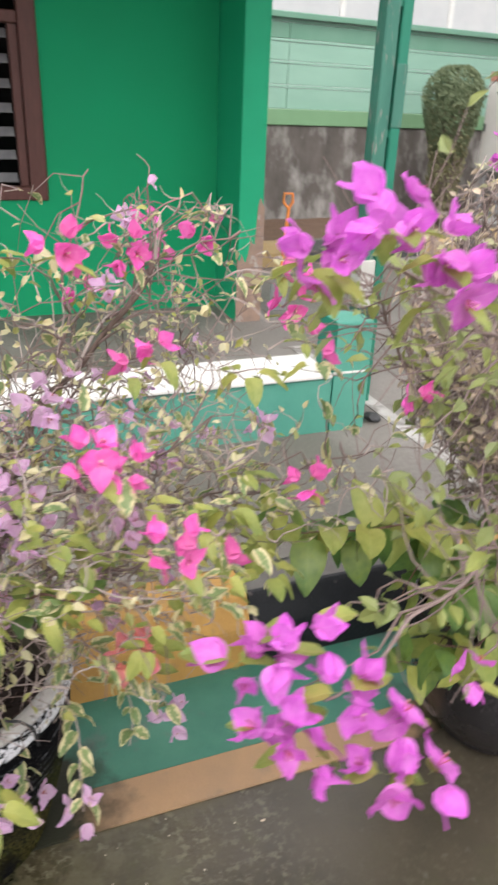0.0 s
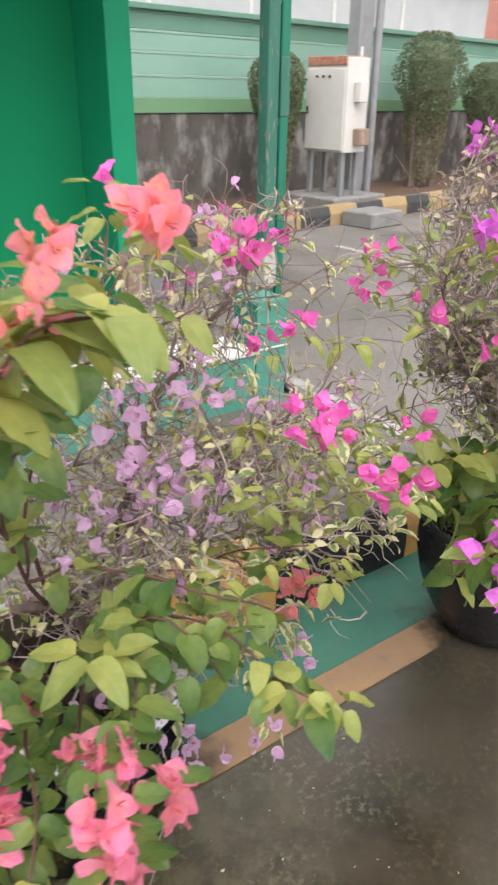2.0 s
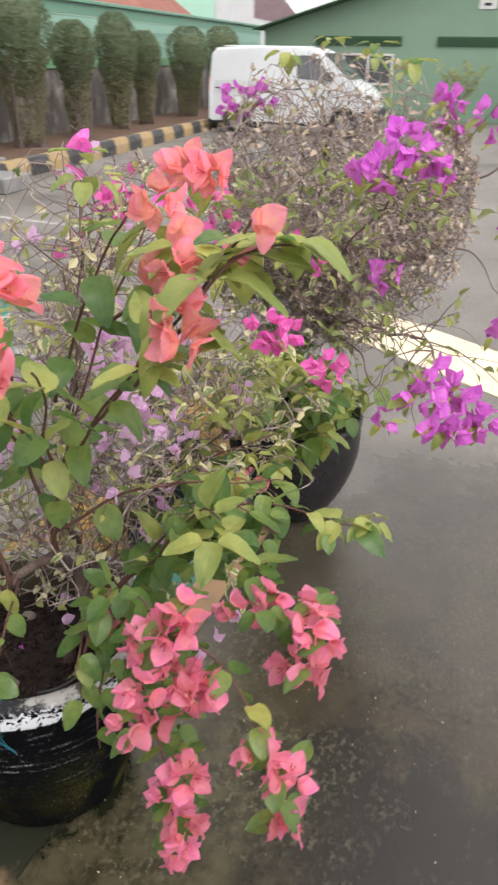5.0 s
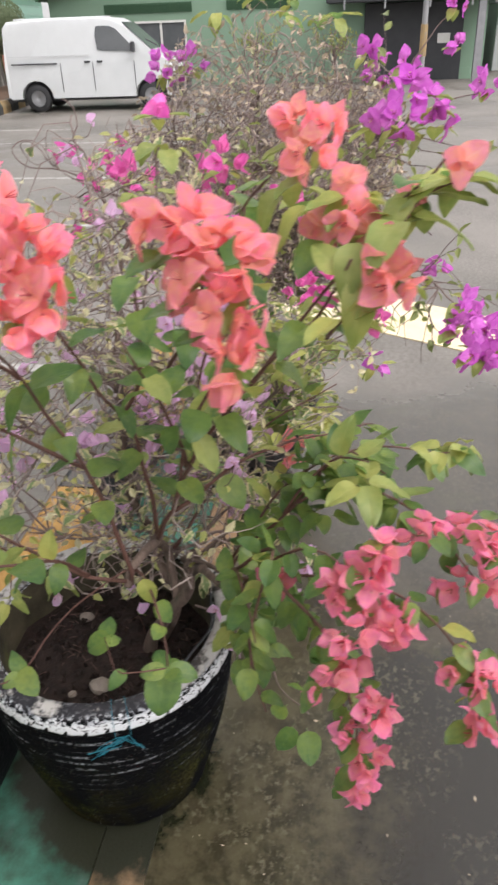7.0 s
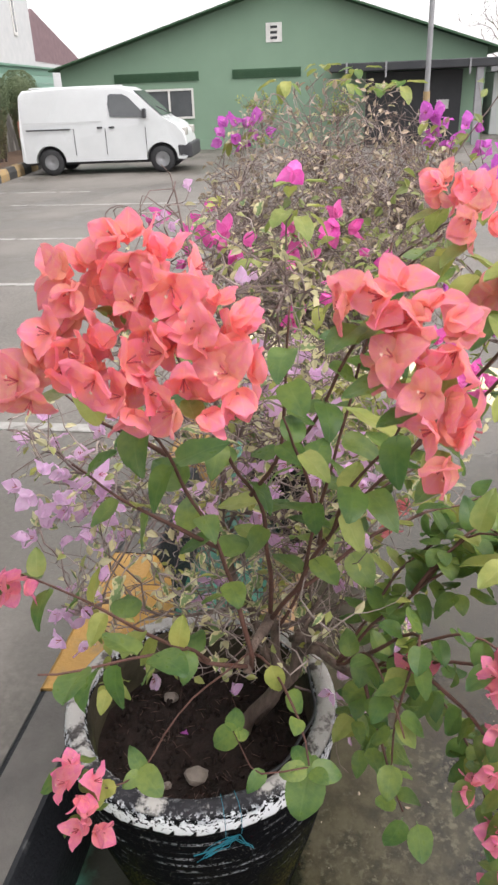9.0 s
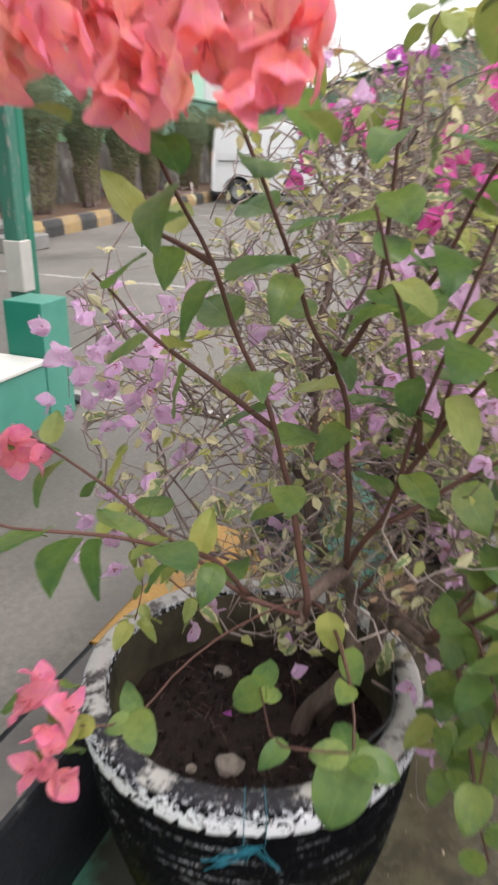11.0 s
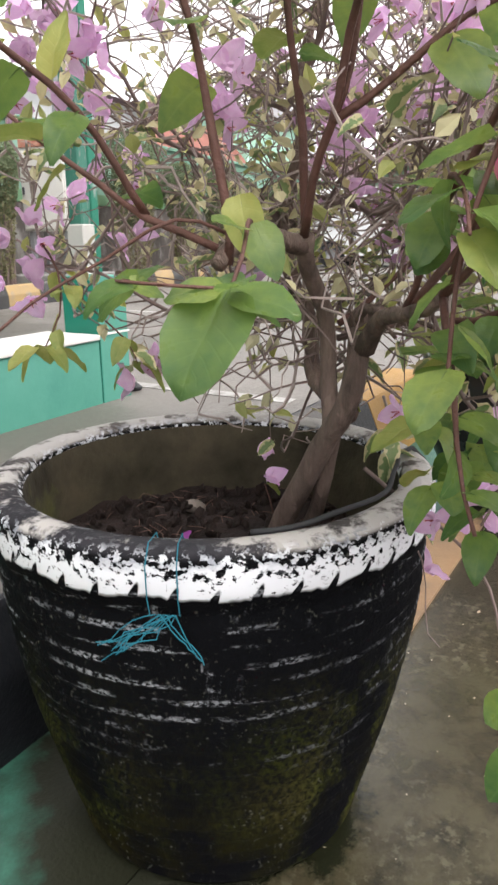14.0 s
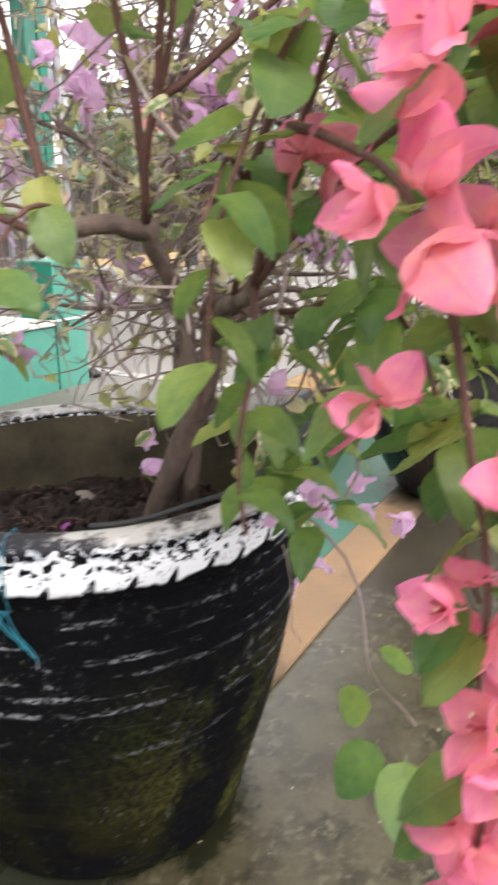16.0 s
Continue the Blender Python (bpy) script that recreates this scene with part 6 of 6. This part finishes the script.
def leaf_stuff(name, plant, spots, rnd, n, sizes, m, label=""):
    """Many small leaves in one mesh."""
    o = plant.matrix_basis.translation
    co, fa = [], []
    for i in range(n):
        at, d = rnd.choice(spots)
        out = (d + Vector((rnd.gauss(0, 1), rnd.gauss(0, 1), rnd.gauss(0, 1)))).normalized()
        mm = aim(at - o, out, Vector((rnd.gauss(0, 0.7), rnd.gauss(0, 0.7), 1)), rnd.uniform(*sizes))
        k = len(co)
        co += [mm @ Vector(v) for v in ((0, 0, 0), (-0.3, 0.35, 0.1), (0, 0.45, -0.02), (0.3, 0.35, 0.1), (-0.22, 0.72, 0.05), (0.22, 0.72, 0.05), (0, 1.05, -0.15))]
        fa += [(k, k + 2, k + 1), (k, k + 3, k + 2), (k + 1, k + 2, k + 6, k + 4), (k + 2, k + 3, k + 5, k + 6)]
    me = bpy.data.meshes.new(name)
    me.from_pydata(co, [], fa)
    me.materials.append(m)
    ob = new(name, me)
    ob.parent = plant
    tagged(ob, label, kind="stuff")


def along(c, every=2):
    return [(c[i], (c[i + 1] - c[i]).normalized()) for i in range(0, len(c) - 1, every)]


def lilac_plant():
    rnd = random.Random(33)
    p = thing("lilac_bougainvillea", (0.62, 1.17, 0.34), "twiggy bougainvillea with pale lilac blooms and cream variegated leaves", "flowering shrub")
    limbs = (
        ((0.57, 1.02, 0.6), (0.64, 1.1, 0.68), (0.72, 1.18, 0.8), (0.78, 1.2, 0.98), (0.9, 1.2, 1.16), (1.0, 1.2, 1.27), (1.08, 1.22, 1.36)),
        ((0.72, 1.18, 0.8), (0.7, 1.3, 0.88), (0.62, 1.4, 1.0), (0.55, 1.44, 1.12)),
        ((0.77, 1.21, 0.85), (0.9, 1.12, 0.95), (1.02, 1.02, 1.05), (1.12, 0.95, 1.15)),
        ((0.74, 1.18, 0.82), (0.88, 1.0, 0.85), (0.92, 0.85, 0.95), (0.96, 0.72, 1.05)),
        ((0.78, 1.2, 0.95), (0.7, 1.1, 1.15), (0.66, 1.05, 1.35), (0.66, 1.02, 1.5)),
        ((0.9, 1.2, 1.16), (0.92, 1.25, 1.35), (0.98, 1.29, 1.52)),
        ((0.78, 1.2, 0.98), (0.95, 1.4, 1.05), (1.12, 1.5, 1.1), (1.3, 1.5, 1.08)),
        ((0.66, 1.12, 0.7), (0.6, 1.34, 0.72), (0.5, 1.46, 0.8)),
        ((0.9, 1.12, 0.95), (1.1, 1.1, 0.9), (1.3, 1.05, 0.95), (1.45, 0.98, 1.02)),
        ((0.76, 1.2, 0.8), (0.66, 1.0, 0.85), (0.55, 0.9, 0.95)),
        ((1.0, 1.2, 1.27), (1.15, 1.22, 1.38), (1.25, 1.2, 1.42)),
        ((0.62, 1.06, 0.68), (0.66, 0.98, 0.72), (0.62, 0.88, 0.6), (0.55, 0.86, 0.5)),
    )
    starts = []
    for i, q in enumerate(limbs):
        c = stem(p, q, 0.012 if i == 0 else 0.0045, 0.004 if i == 0 else 0.0016, M_BARK if i == 0 else M_TWIG_DARK, "trunk" if i == 0 else "branch", 0.035, 8 if i == 0 else 6, i)
        starts += [s for s in along(c, 1) if s[0].z > 0.62]
    round_top = (Vector((0.93, 1.13, 1.0)), (0.62, 0.5, 0.54))
    bm, spots = twigs(starts, rnd, 440, 0.28, 0.45, 0.5, round_top)
    bm2, spots2 = twigs(spots, rnd, 1050, 0.13, 0.5, 0.5, round_top)
    o = p.matrix_basis.translation
    for b, m in ((bm, M_TWIG_DARK), (bm2, M_TWIG)):
        for v in b.verts:
            v.co -= o
        tagged(part("twig_growth", b, m, p), kind="stuff")
    spots += spots2
    # a bare grey end of the limb with curled twigs
    stem(p, ((0.92, 1.2, 1.17), (0.98, 1.24, 1.24), (1.05, 1.275, 1.29), (1.09, 1.282, 1.33)), 0.0045, 0.003, M_HOOK, "branch", 0.01, 6, 80)
    for i, (q, r0, r1) in enumerate((
            (((1.1, 1.306, 1.366), (1.102, 1.321, 1.432), (1.105, 1.345, 1.456), (1.1, 1.327, 1.486), (1.105, 1.332, 1.522), (1.083, 1.345, 1.544)), 0.0024, 0.0012),
            (((1.099, 1.321, 1.432), (1.092, 1.358, 1.46), (1.098, 1.395, 1.479), (1.079, 1.4, 1.438)), 0.0017, 0.001),
            (((1.083, 1.299, 1.354), (1.09, 1.345, 1.384), (1.091, 1.395, 1.4), (1.077, 1.443, 1.404), (1.082, 1.476, 1.422), (1.084, 1.483, 1.443), (1.099, 1.459, 1.457), (1.095, 1.417, 1.448), (1.081, 1.395, 1.412)), 0.0021, 0.0011),
            (((1.092, 1.395, 1.4), (1.104, 1.424, 1.436), (1.092, 1.447, 1.455), (1.089, 1.466, 1.448), (1.11, 1.458, 1.414), (1.094, 1.426, 1.404)), 0.0016, 0.001),
            (((1.091, 1.28, 1.318), (1.089, 1.299, 1.39), (1.075, 1.321, 1.428), (1.091, 1.358, 1.445), (1.081, 1.404, 1.443)), 0.0026, 0.0014),
            (((1.089, 1.277, 1.306), (1.107, 1.295, 1.39), (1.101, 1.297, 1.432), (1.108, 1.28, 1.445), (1.106, 1.247, 1.424), (1.092, 1.23, 1.372), (1.093, 1.222, 1.318)), 0.003, 0.0013),
            (((1.069, 1.345, 1.378), (1.068, 1.293, 1.371), (1.073, 1.247, 1.396), (1.08, 1.204, 1.404), (1.066, 1.198, 1.378)), 0.0019, 0.001),
            (((1.093, 1.345, 1.33), (1.092, 1.306, 1.347), (1.104, 1.24, 1.328), (1.096, 1.162, 1.347)), 0.002, 0.001),
            (((1.083, 1.345, 1.456), (1.088, 1.319, 1.462), (1.073, 1.293, 1.468), (1.095, 1.286, 1.496)), 0.0015, 0.0009))):
        stem(p, q, r0, r1, M_HOOK if i in (4, 5) else M_TWIG_DARK, "branch", 0.006, 5, 81 + i)
    for x, y, z, n in ((1.1, 1.37, 1.425, 2), (1.1, 1.315, 1.385, 2), (1.09, 1.3, 1.335, 2), (1.1, 1.255, 1.37, 1)):
        bloom(p, (x, y, z), 0.014, n, "magenta", 0.03, rnd)
    bloom(p, (1.09, 1.3, 1.5), 0.005, 1, "lilac", 0.024, rnd)
    for i in range(330):
        at, d = rnd.choice(spots)
        s = rnd.uniform(0.02, 0.04)
        put("leaf", rnd.choice(LEAVES_PALE), p, aim(at, d + Vector((rnd.gauss(0, .8), rnd.gauss(0, .8), rnd.gauss(0, .5))), Vector((rnd.gauss(0, .4), rnd.gauss(0, .4), 1)), s))
    leaf_stuff("small_leaves", p, spots, rnd, 1500, (0.014, 0.028), M_LEAF_PALE)
    leaf_stuff("green_small_leaves", p, spots, rnd, 600, (0.016, 0.03), M_LEAF_LIGHT)
    for x, y, z, r, n in ((0.53, 1.38, 0.99, 0.045, 8), (0.48, 1.45, 0.97, 0.025, 4), (0.62, 1.5, 1.11, 0.03, 4), (0.53, 1.39, 1.07, 0.04, 8), (0.42, 1.42, 1.1, 0.035, 6), (0.42, 1.44, 1.03, 0.02, 3),
                          (0.53, 1.4, 1.02, 0.025, 4), (0.5, 1.44, 0.8, 0.03, 5), (0.48, 1.44, 0.74, 0.025, 4), (0.66, 1.37, 1.11, 0.03, 4), (0.66, 1.41, 0.89, 0.03, 4), (0.7, 1.43, 0.8, 0.012, 2),
                          (0.52, 0.88, 1.0, 0.02, 3), (0.52, 0.93, 0.63, 0.02, 3), (0.54, 0.89, 0.51, 0.016, 3), (0.66, 1.19, 0.5, 0.008, 1), (0.7, 1.03, 1.17, 0.03, 5), (0.63, 0.95, 1.13, 0.03, 5), (0.74, 0.95, 1.06, 0.02, 2), (0.84, 1.03, 1.16, 0.03, 5), (1.03, 0.92, 0.51, 0.025, 5), (0.75, 0.98, 0.32, 0.02, 3), (0.83, 0.77, 0.5, 0.022, 4), (0.72, 0.96, 1.01, 0.025, 2), (0.72, 0.98, 0.95, 0.02, 2), (0.69, 1.02, 1.04, 0.025, 2), (0.69, 1.07, 0.92, 0.02, 2), (0.68, 1.09, 0.88, 0.025, 4),
                          (0.74, 0.9, 1.01, 0.02, 2), (0.75, 0.88, 0.97, 0.02, 2), (0.59, 1.2, 0.98, 0.028, 5), (0.59, 1.21, 0.93, 0.025, 4), (0.66, 1.21, 0.73, 0.02, 3), (0.68, 1.19, 0.71, 0.018, 3), (0.69, 0.9, 0.46, 0.022, 4), (0.72, 0.81, 0.46, 0.018, 3)):
        bloom(p, (x, y, z), r, max(1, round(n * 0.75)), "lilac", 0.03, rnd)
    for x, y, z, r, n in ((0.791, 0.97, 1.02, 0.02, 4), (0.773, 1.007, 1.045, 0.025, 5), (0.801, 0.934, 0.975, 0.025, 5), (0.88, 1.12, 1.17, 0.03, 5), (0.98, 1.2, 1.04, 0.03, 4), (1.02, 1.09, 1.02, 0.04, 6), (1.01, 1.15, 0.9, 0.035, 5), (1.04, 1.02, 1.07, 0.04, 6), (1.0, 1.21, 0.91, 0.03, 4),
                          (0.81, 1.33, 1.02, 0.03, 4), (0.99, 1.14, 1.09, 0.03, 4), (0.7, 0.93, 0.8, 0.03, 4), (1.02, 1.37, 1.09, 0.03, 4), (0.7, 1.05, 1.2, 0.02, 3), (0.62, 0.95, 1.06, 0.03, 4)):
        bloom(p, (x, y, z), r, max(1, n - 2), "lilac", 0.028, rnd)
    for i in range(34):
        at, d = rnd.choice(spots)
        if at.z > 0.75:
            bloom(p, at, 0.012, rnd.randint(1, 3), "lilac", rnd.uniform(0.022, 0.03), rnd)
    for x, y, z, r, n in ((0.884, 0.755, 1.19, 0.03, 6), (0.92, 0.74, 1.18, 0.02, 3), (0.972, 0.655, 1.095, 0.025, 5), (1.03, 0.63, 1.08, 0.012, 1), (0.88, 0.95, 1.44, 0.025, 4), (1.03, 1.19, 1.39, 0.03, 5),
                          (1.2, 1.27, 1.4, 0.03, 4), (1.28, 1.08, 1.376, 0.01, 1), (1.37, 1.09, 1.355, 0.012, 2), (1.252, 0.892, 1.311, 0.01, 1), (1.26, 0.845, 1.288, 0.01, 1), (0.658, 1.018, 1.564, 0.008, 1), (1.02, 0.96, 1.28, 0.014, 2), (1.0, 1.04, 1.23, 0.014, 2), (1.25, 0.84, 1.06, 0.02, 3), (1.45, 0.83, 1.19, 0.012, 2),
                          (1.3, 1.06, 1.3, 0.03, 4), (0.95, 1.28, 1.3, 0.014, 2)):
        bloom(p, (x, y, z), r, n, "magenta", 0.032, rnd)
        tuft(p, (x, y, z - 0.02), rnd, 3, (0.025, 0.042), LEAVES_LIGHT + LEAVES_PALE, 0.02)
    # hanging shoots with variegated leaves
    for q in (((0.8, 1.0, 0.75), (0.92, 0.93, 0.68), (1.0, 0.92, 0.58), (1.03, 0.92, 0.52)), ((0.8, 0.96, 0.72), (0.84, 0.86, 0.64), (0.83, 0.8, 0.55), (0.83, 0.77, 0.5)), ((0.92, 0.93, 0.68), (0.94, 0.88, 0.6), (0.93, 0.85, 0.54)),
              ((0.68, 1.02, 0.6), (0.73, 1.0, 0.45), (0.75, 0.98, 0.34))):
        c = stem(p, q, 0.0022, 0.0012, M_TWIG, "shoot", 0.01, 5, 84)
        dress(p, c, rnd, 0.014, (0.024, 0.042), LEAVES_PALE, 0.2)
    # leafy front
    for i in range(26):
        at = Vector((rnd.uniform(0.76, 1.16), rnd.uniform(0.74, 0.95), rnd.uniform(0.84, 1.08)))
        tuft(p, at, rnd, 4, (0.024, 0.042), LEAVES_LIGHT * 2 + LEAVES_PALE, 0.03)
    for x, y, z in ((0.68, 1.02, 1.5), (0.78, 1.1, 1.4), (0.85, 0.8, 1.02), (0.95, 0.85, 0.98), (1.1, 0.8, 1.05), (0.9, 0.95, 1.1), (1.2, 1.0, 1.2), (0.8, 0.85, 0.9), (1.15, 0.75, 0.95), (0.95, 0.75, 0.85), (0.7, 0.75, 0.95)):
        tuft(p, (x, y, z), rnd, 6, (0.03, 0.05), LEAVES_LIGHT, 0.03)
    return p


def dry_plant():
    rnd = random.Random(45)
    p = thing("purple_bougainvillea", (2.03, 1.1, 0.38), "bougainvillea of dry tangled twigs in a dome with bright purple blooms", "flowering shrub")
    limbs = (
        ((2.03, 1.1, 0.37), (2.04, 1.1, 0.7), (2.08, 1.1, 1.0), (2.14, 1.04, 1.5)), ((2.04, 1.1, 0.6), (1.95, 1.2, 0.9), (1.88, 1.28, 1.2), (1.9, 1.32, 1.45)),
        ((2.04, 1.1, 0.7), (2.16, 1.0, 0.95), (2.26, 0.9, 1.2), (2.3, 0.85, 1.4)), ((2.04, 1.1, 0.65), (1.9, 0.98, 0.9), (1.65, 0.82, 1.2), (1.4, 0.66, 1.38), (1.2, 0.58, 1.48)),
        ((2.05, 1.1, 0.75), (2.2, 1.2, 1.0), (2.3, 1.3, 1.25)), ((1.9, 0.98, 0.9), (1.6, 0.75, 1.0), (1.3, 0.5, 1.06), (1.08, 0.41, 1.02)),
        ((2.04, 1.08, 0.7), (2.12, 0.9, 1.0), (2.18, 0.72, 1.25), (2.2, 0.58, 1.5), (2.2, 0.42, 1.69)), ((2.18, 0.72, 1.25), (2.2, 0.5, 1.38), (2.2, 0.3, 1.45)), ((2.1, 0.85, 1.0), (2.3, 0.6, 1.1), (2.25, 0.42, 0.95)),
        ((1.95, 1.2, 0.9), (1.75, 1.15, 1.05), (1.55, 1.05, 1.2), (1.4, 0.95, 1.38)), ((1.9, 0.98, 0.9), (1.7, 0.75, 0.85), (1.52, 0.63, 0.78)),
    )
    starts = []
    for i, q in enumerate(limbs):
        c = stem(p, q, 0.017 if i == 0 else 0.007, 0.005 if i == 0 else 0.002, M_BARK if i == 0 else M_TWIG_DARK, "trunk" if i == 0 else "branch", 0.025, 8 if i == 0 else 6, 90 + i)
        starts += [s for s in along(c, 1) if s[0].z > 0.88]
    dome = (Vector((2.13, 1.02, 1.21)), (0.53, 0.48, 0.54))
    core = [s for s in starts if s[0].x > 1.7 and ((s[0].x - 2.13) / 0.5) ** 2 + ((s[0].y - 1.02) / 0.45) ** 2 + ((s[0].z - 1.21) / 0.52) ** 2 < 1]
    bm, spots = twigs(core, rnd, 1000, 0.55, 0.32, 0.3, dome)
    bm2, spots2 = twigs(spots, rnd, 2300, 0.22, 0.5, 0.4, dome)
    bm3, spots3 = twigs([s for s in starts if 1.25 < s[0].x < 1.8], rnd, 150, 0.24, 0.3, 0.5)
    o = p.matrix_basis.translation
    for b, m in ((bm, M_TWIG_DARK), (bm2, M_TWIG), (bm3, M_TWIG_DARK)):
        for v in b.verts:
            v.co -= o
        tagged(part("twig_growth", b, m, p), kind="stuff")
    high = [s for s in spots + spots2 if s[0].z > 1.0]
    leaf_stuff("dry_leaves", p, high, rnd, 5000, (0.014, 0.03), M_LEAF_DRY)
    leaf_stuff("pale_leaves", p, high, rnd, 900, (0.014, 0.03), M_LEAF_PALE)
    leaf_stuff("green_small_leaves", p, spots3 + [s for s in spots if s[0].z < 1.0], rnd, 900, (0.02, 0.04), M_LEAF_LIGHT)
    for x, y, z, r, n in ((1.98, 1.34, 1.55, 0.05, 8), (2.02, 1.26, 1.57, 0.03, 4), (1.14, 0.61, 1.483, 0.03, 5), (1.2, 0.578, 1.535, 0.03, 5), (1.243, 0.547, 1.511, 0.02, 3), (1.255, 0.52, 1.466, 0.02, 3), (1.143, 0.66, 1.488, 0.016, 2),
                          (2.2, 0.695, 1.587, 0.018, 3), (2.2, 0.657, 1.58, 0.016, 3), (2.2, 0.561, 1.541, 0.025, 4), (2.2, 0.609, 1.496, 0.016, 2), (2.2, 0.672, 1.518, 0.018, 2), (2.2, 0.509, 1.472, 0.02, 3), (2.2, 0.292, 1.467, 0.03, 5), (2.2, 0.398, 1.594, 0.014, 2), (2.2, 0.417, 1.706, 0.025, 3), (1.96, 0.4, 1.25, 0.02, 2), (1.63, 0.69, 1.14, 0.035, 5), (2.23, 0.4, 0.83, 0.03, 4), (1.49, 0.62, 0.76, 0.02, 3), (1.7, 0.58, 1.38, 0.016, 2)):
        bloom(p, (x, y, z), r, n, "purple", 0.037, rnd)
        tuft(p, (x, y, z - 0.02), rnd, 2 if x == 2.2 else 4, (0.035, 0.055), LEAVES_LIGHT, 0.03)
    for x, y, z, r, n in ((1.029, 0.443, 1.076, 0.02, 5), (0.985, 0.456, 1.06, 0.018, 4), (1.064, 0.439, 1.1, 0.014, 3), (1.101, 0.394, 1.039, 0.022, 5), (1.019, 0.407, 0.991, 0.022, 5), (1.05, 0.382, 0.967, 0.018, 4),
                          (1.139, 0.363, 1.008, 0.022, 5), (1.176, 0.324, 0.959, 0.02, 4), (1.125, 0.344, 0.956, 0.018, 4)):
        bloom(p, (x, y, z), r, max(2, n - 1), "purple", 0.037, rnd)
        tuft(p, (x, y, z), rnd, 2, (0.035, 0.06), LEAVES_LIGHT, 0.02)
    # fresh green shoots that reach out over the kerb
    for q in (((2.0, 1.05, 0.5), (1.86, 1.05, 0.7), (1.68, 1.0, 0.8), (1.5, 0.98, 0.84), (1.32, 0.98, 0.86), (1.18, 0.98, 0.92)), ((1.86, 1.05, 0.7), (1.7, 1.1, 0.76), (1.55, 1.06, 0.8), (1.42, 1.02, 0.78)),
              ((1.98, 1.0, 0.48), (1.82, 0.92, 0.66), (1.68, 0.88, 0.72), (1.58, 0.84, 0.7)), ((1.98, 1.0, 0.46), (1.84, 0.92, 0.55), (1.72, 0.88, 0.54), (1.6, 0.86, 0.6)), ((1.98, 1.05, 0.46), (1.8, 1.0, 0.52), (1.66, 0.95, 0.46), (1.56, 0.93, 0.5)),
              ((1.68, 1.0, 0.8), (1.62, 0.98, 0.7), (1.6, 1.0, 0.62))):
        c = stem(p, q, 0.003, 0.0014, M_STEM, "shoot", 0.012, 6, 95)
        dress(p, c, rnd, 0.022, (0.06, 0.095), LEAVES_GREEN[:2] + LEAVES_LIGHT[:2], 0.15)
    # fresh long leaves round the rim and on top
    for i in range(26):
        a = i * 0.9 + 2.6
        r = rnd.uniform(0.1, 0.26)
        c = stem(p, ((2.03 + 0.12 * math.cos(a), 1.09 + 0.12 * math.sin(a), 0.38), (2.03 + r * math.cos(a), 1.09 + r * math.sin(a), 0.5 + rnd.uniform(0, 0.06)), (2.03 + (r + 0.1) * math.cos(a), 1.09 + (r + 0.1) * math.sin(a), 0.5 + rnd.uniform(-0.02, 0.1))), 0.0022, 0.0012, M_LEAF, "shoot", 0.005, 5, i)
        dress(p, c, rnd, 0.035, (0.05, 0.085), LEAVES_LIGHT + LEAVES_GREEN[:2], 0.3)
    for x, y in ((2.2, 0.94), (2.1, 1.05), (2.3, 0.86), (2.0, 1.16), (2.35, 0.98), (2.15, 0.8)):
        z = 1.2 + 0.54 * math.sqrt(1 - ((x - 2.13) / 0.53) ** 2 - ((y - 1.02) / 0.48) ** 2)
        tuft(p, (x, y, z), rnd, 5, (0.035, 0.06), LEAVES_LIGHT + LEAVES_GREEN[:1], 0.04)
    return p


salmon_plant()
lilac_plant()
dry_plant()
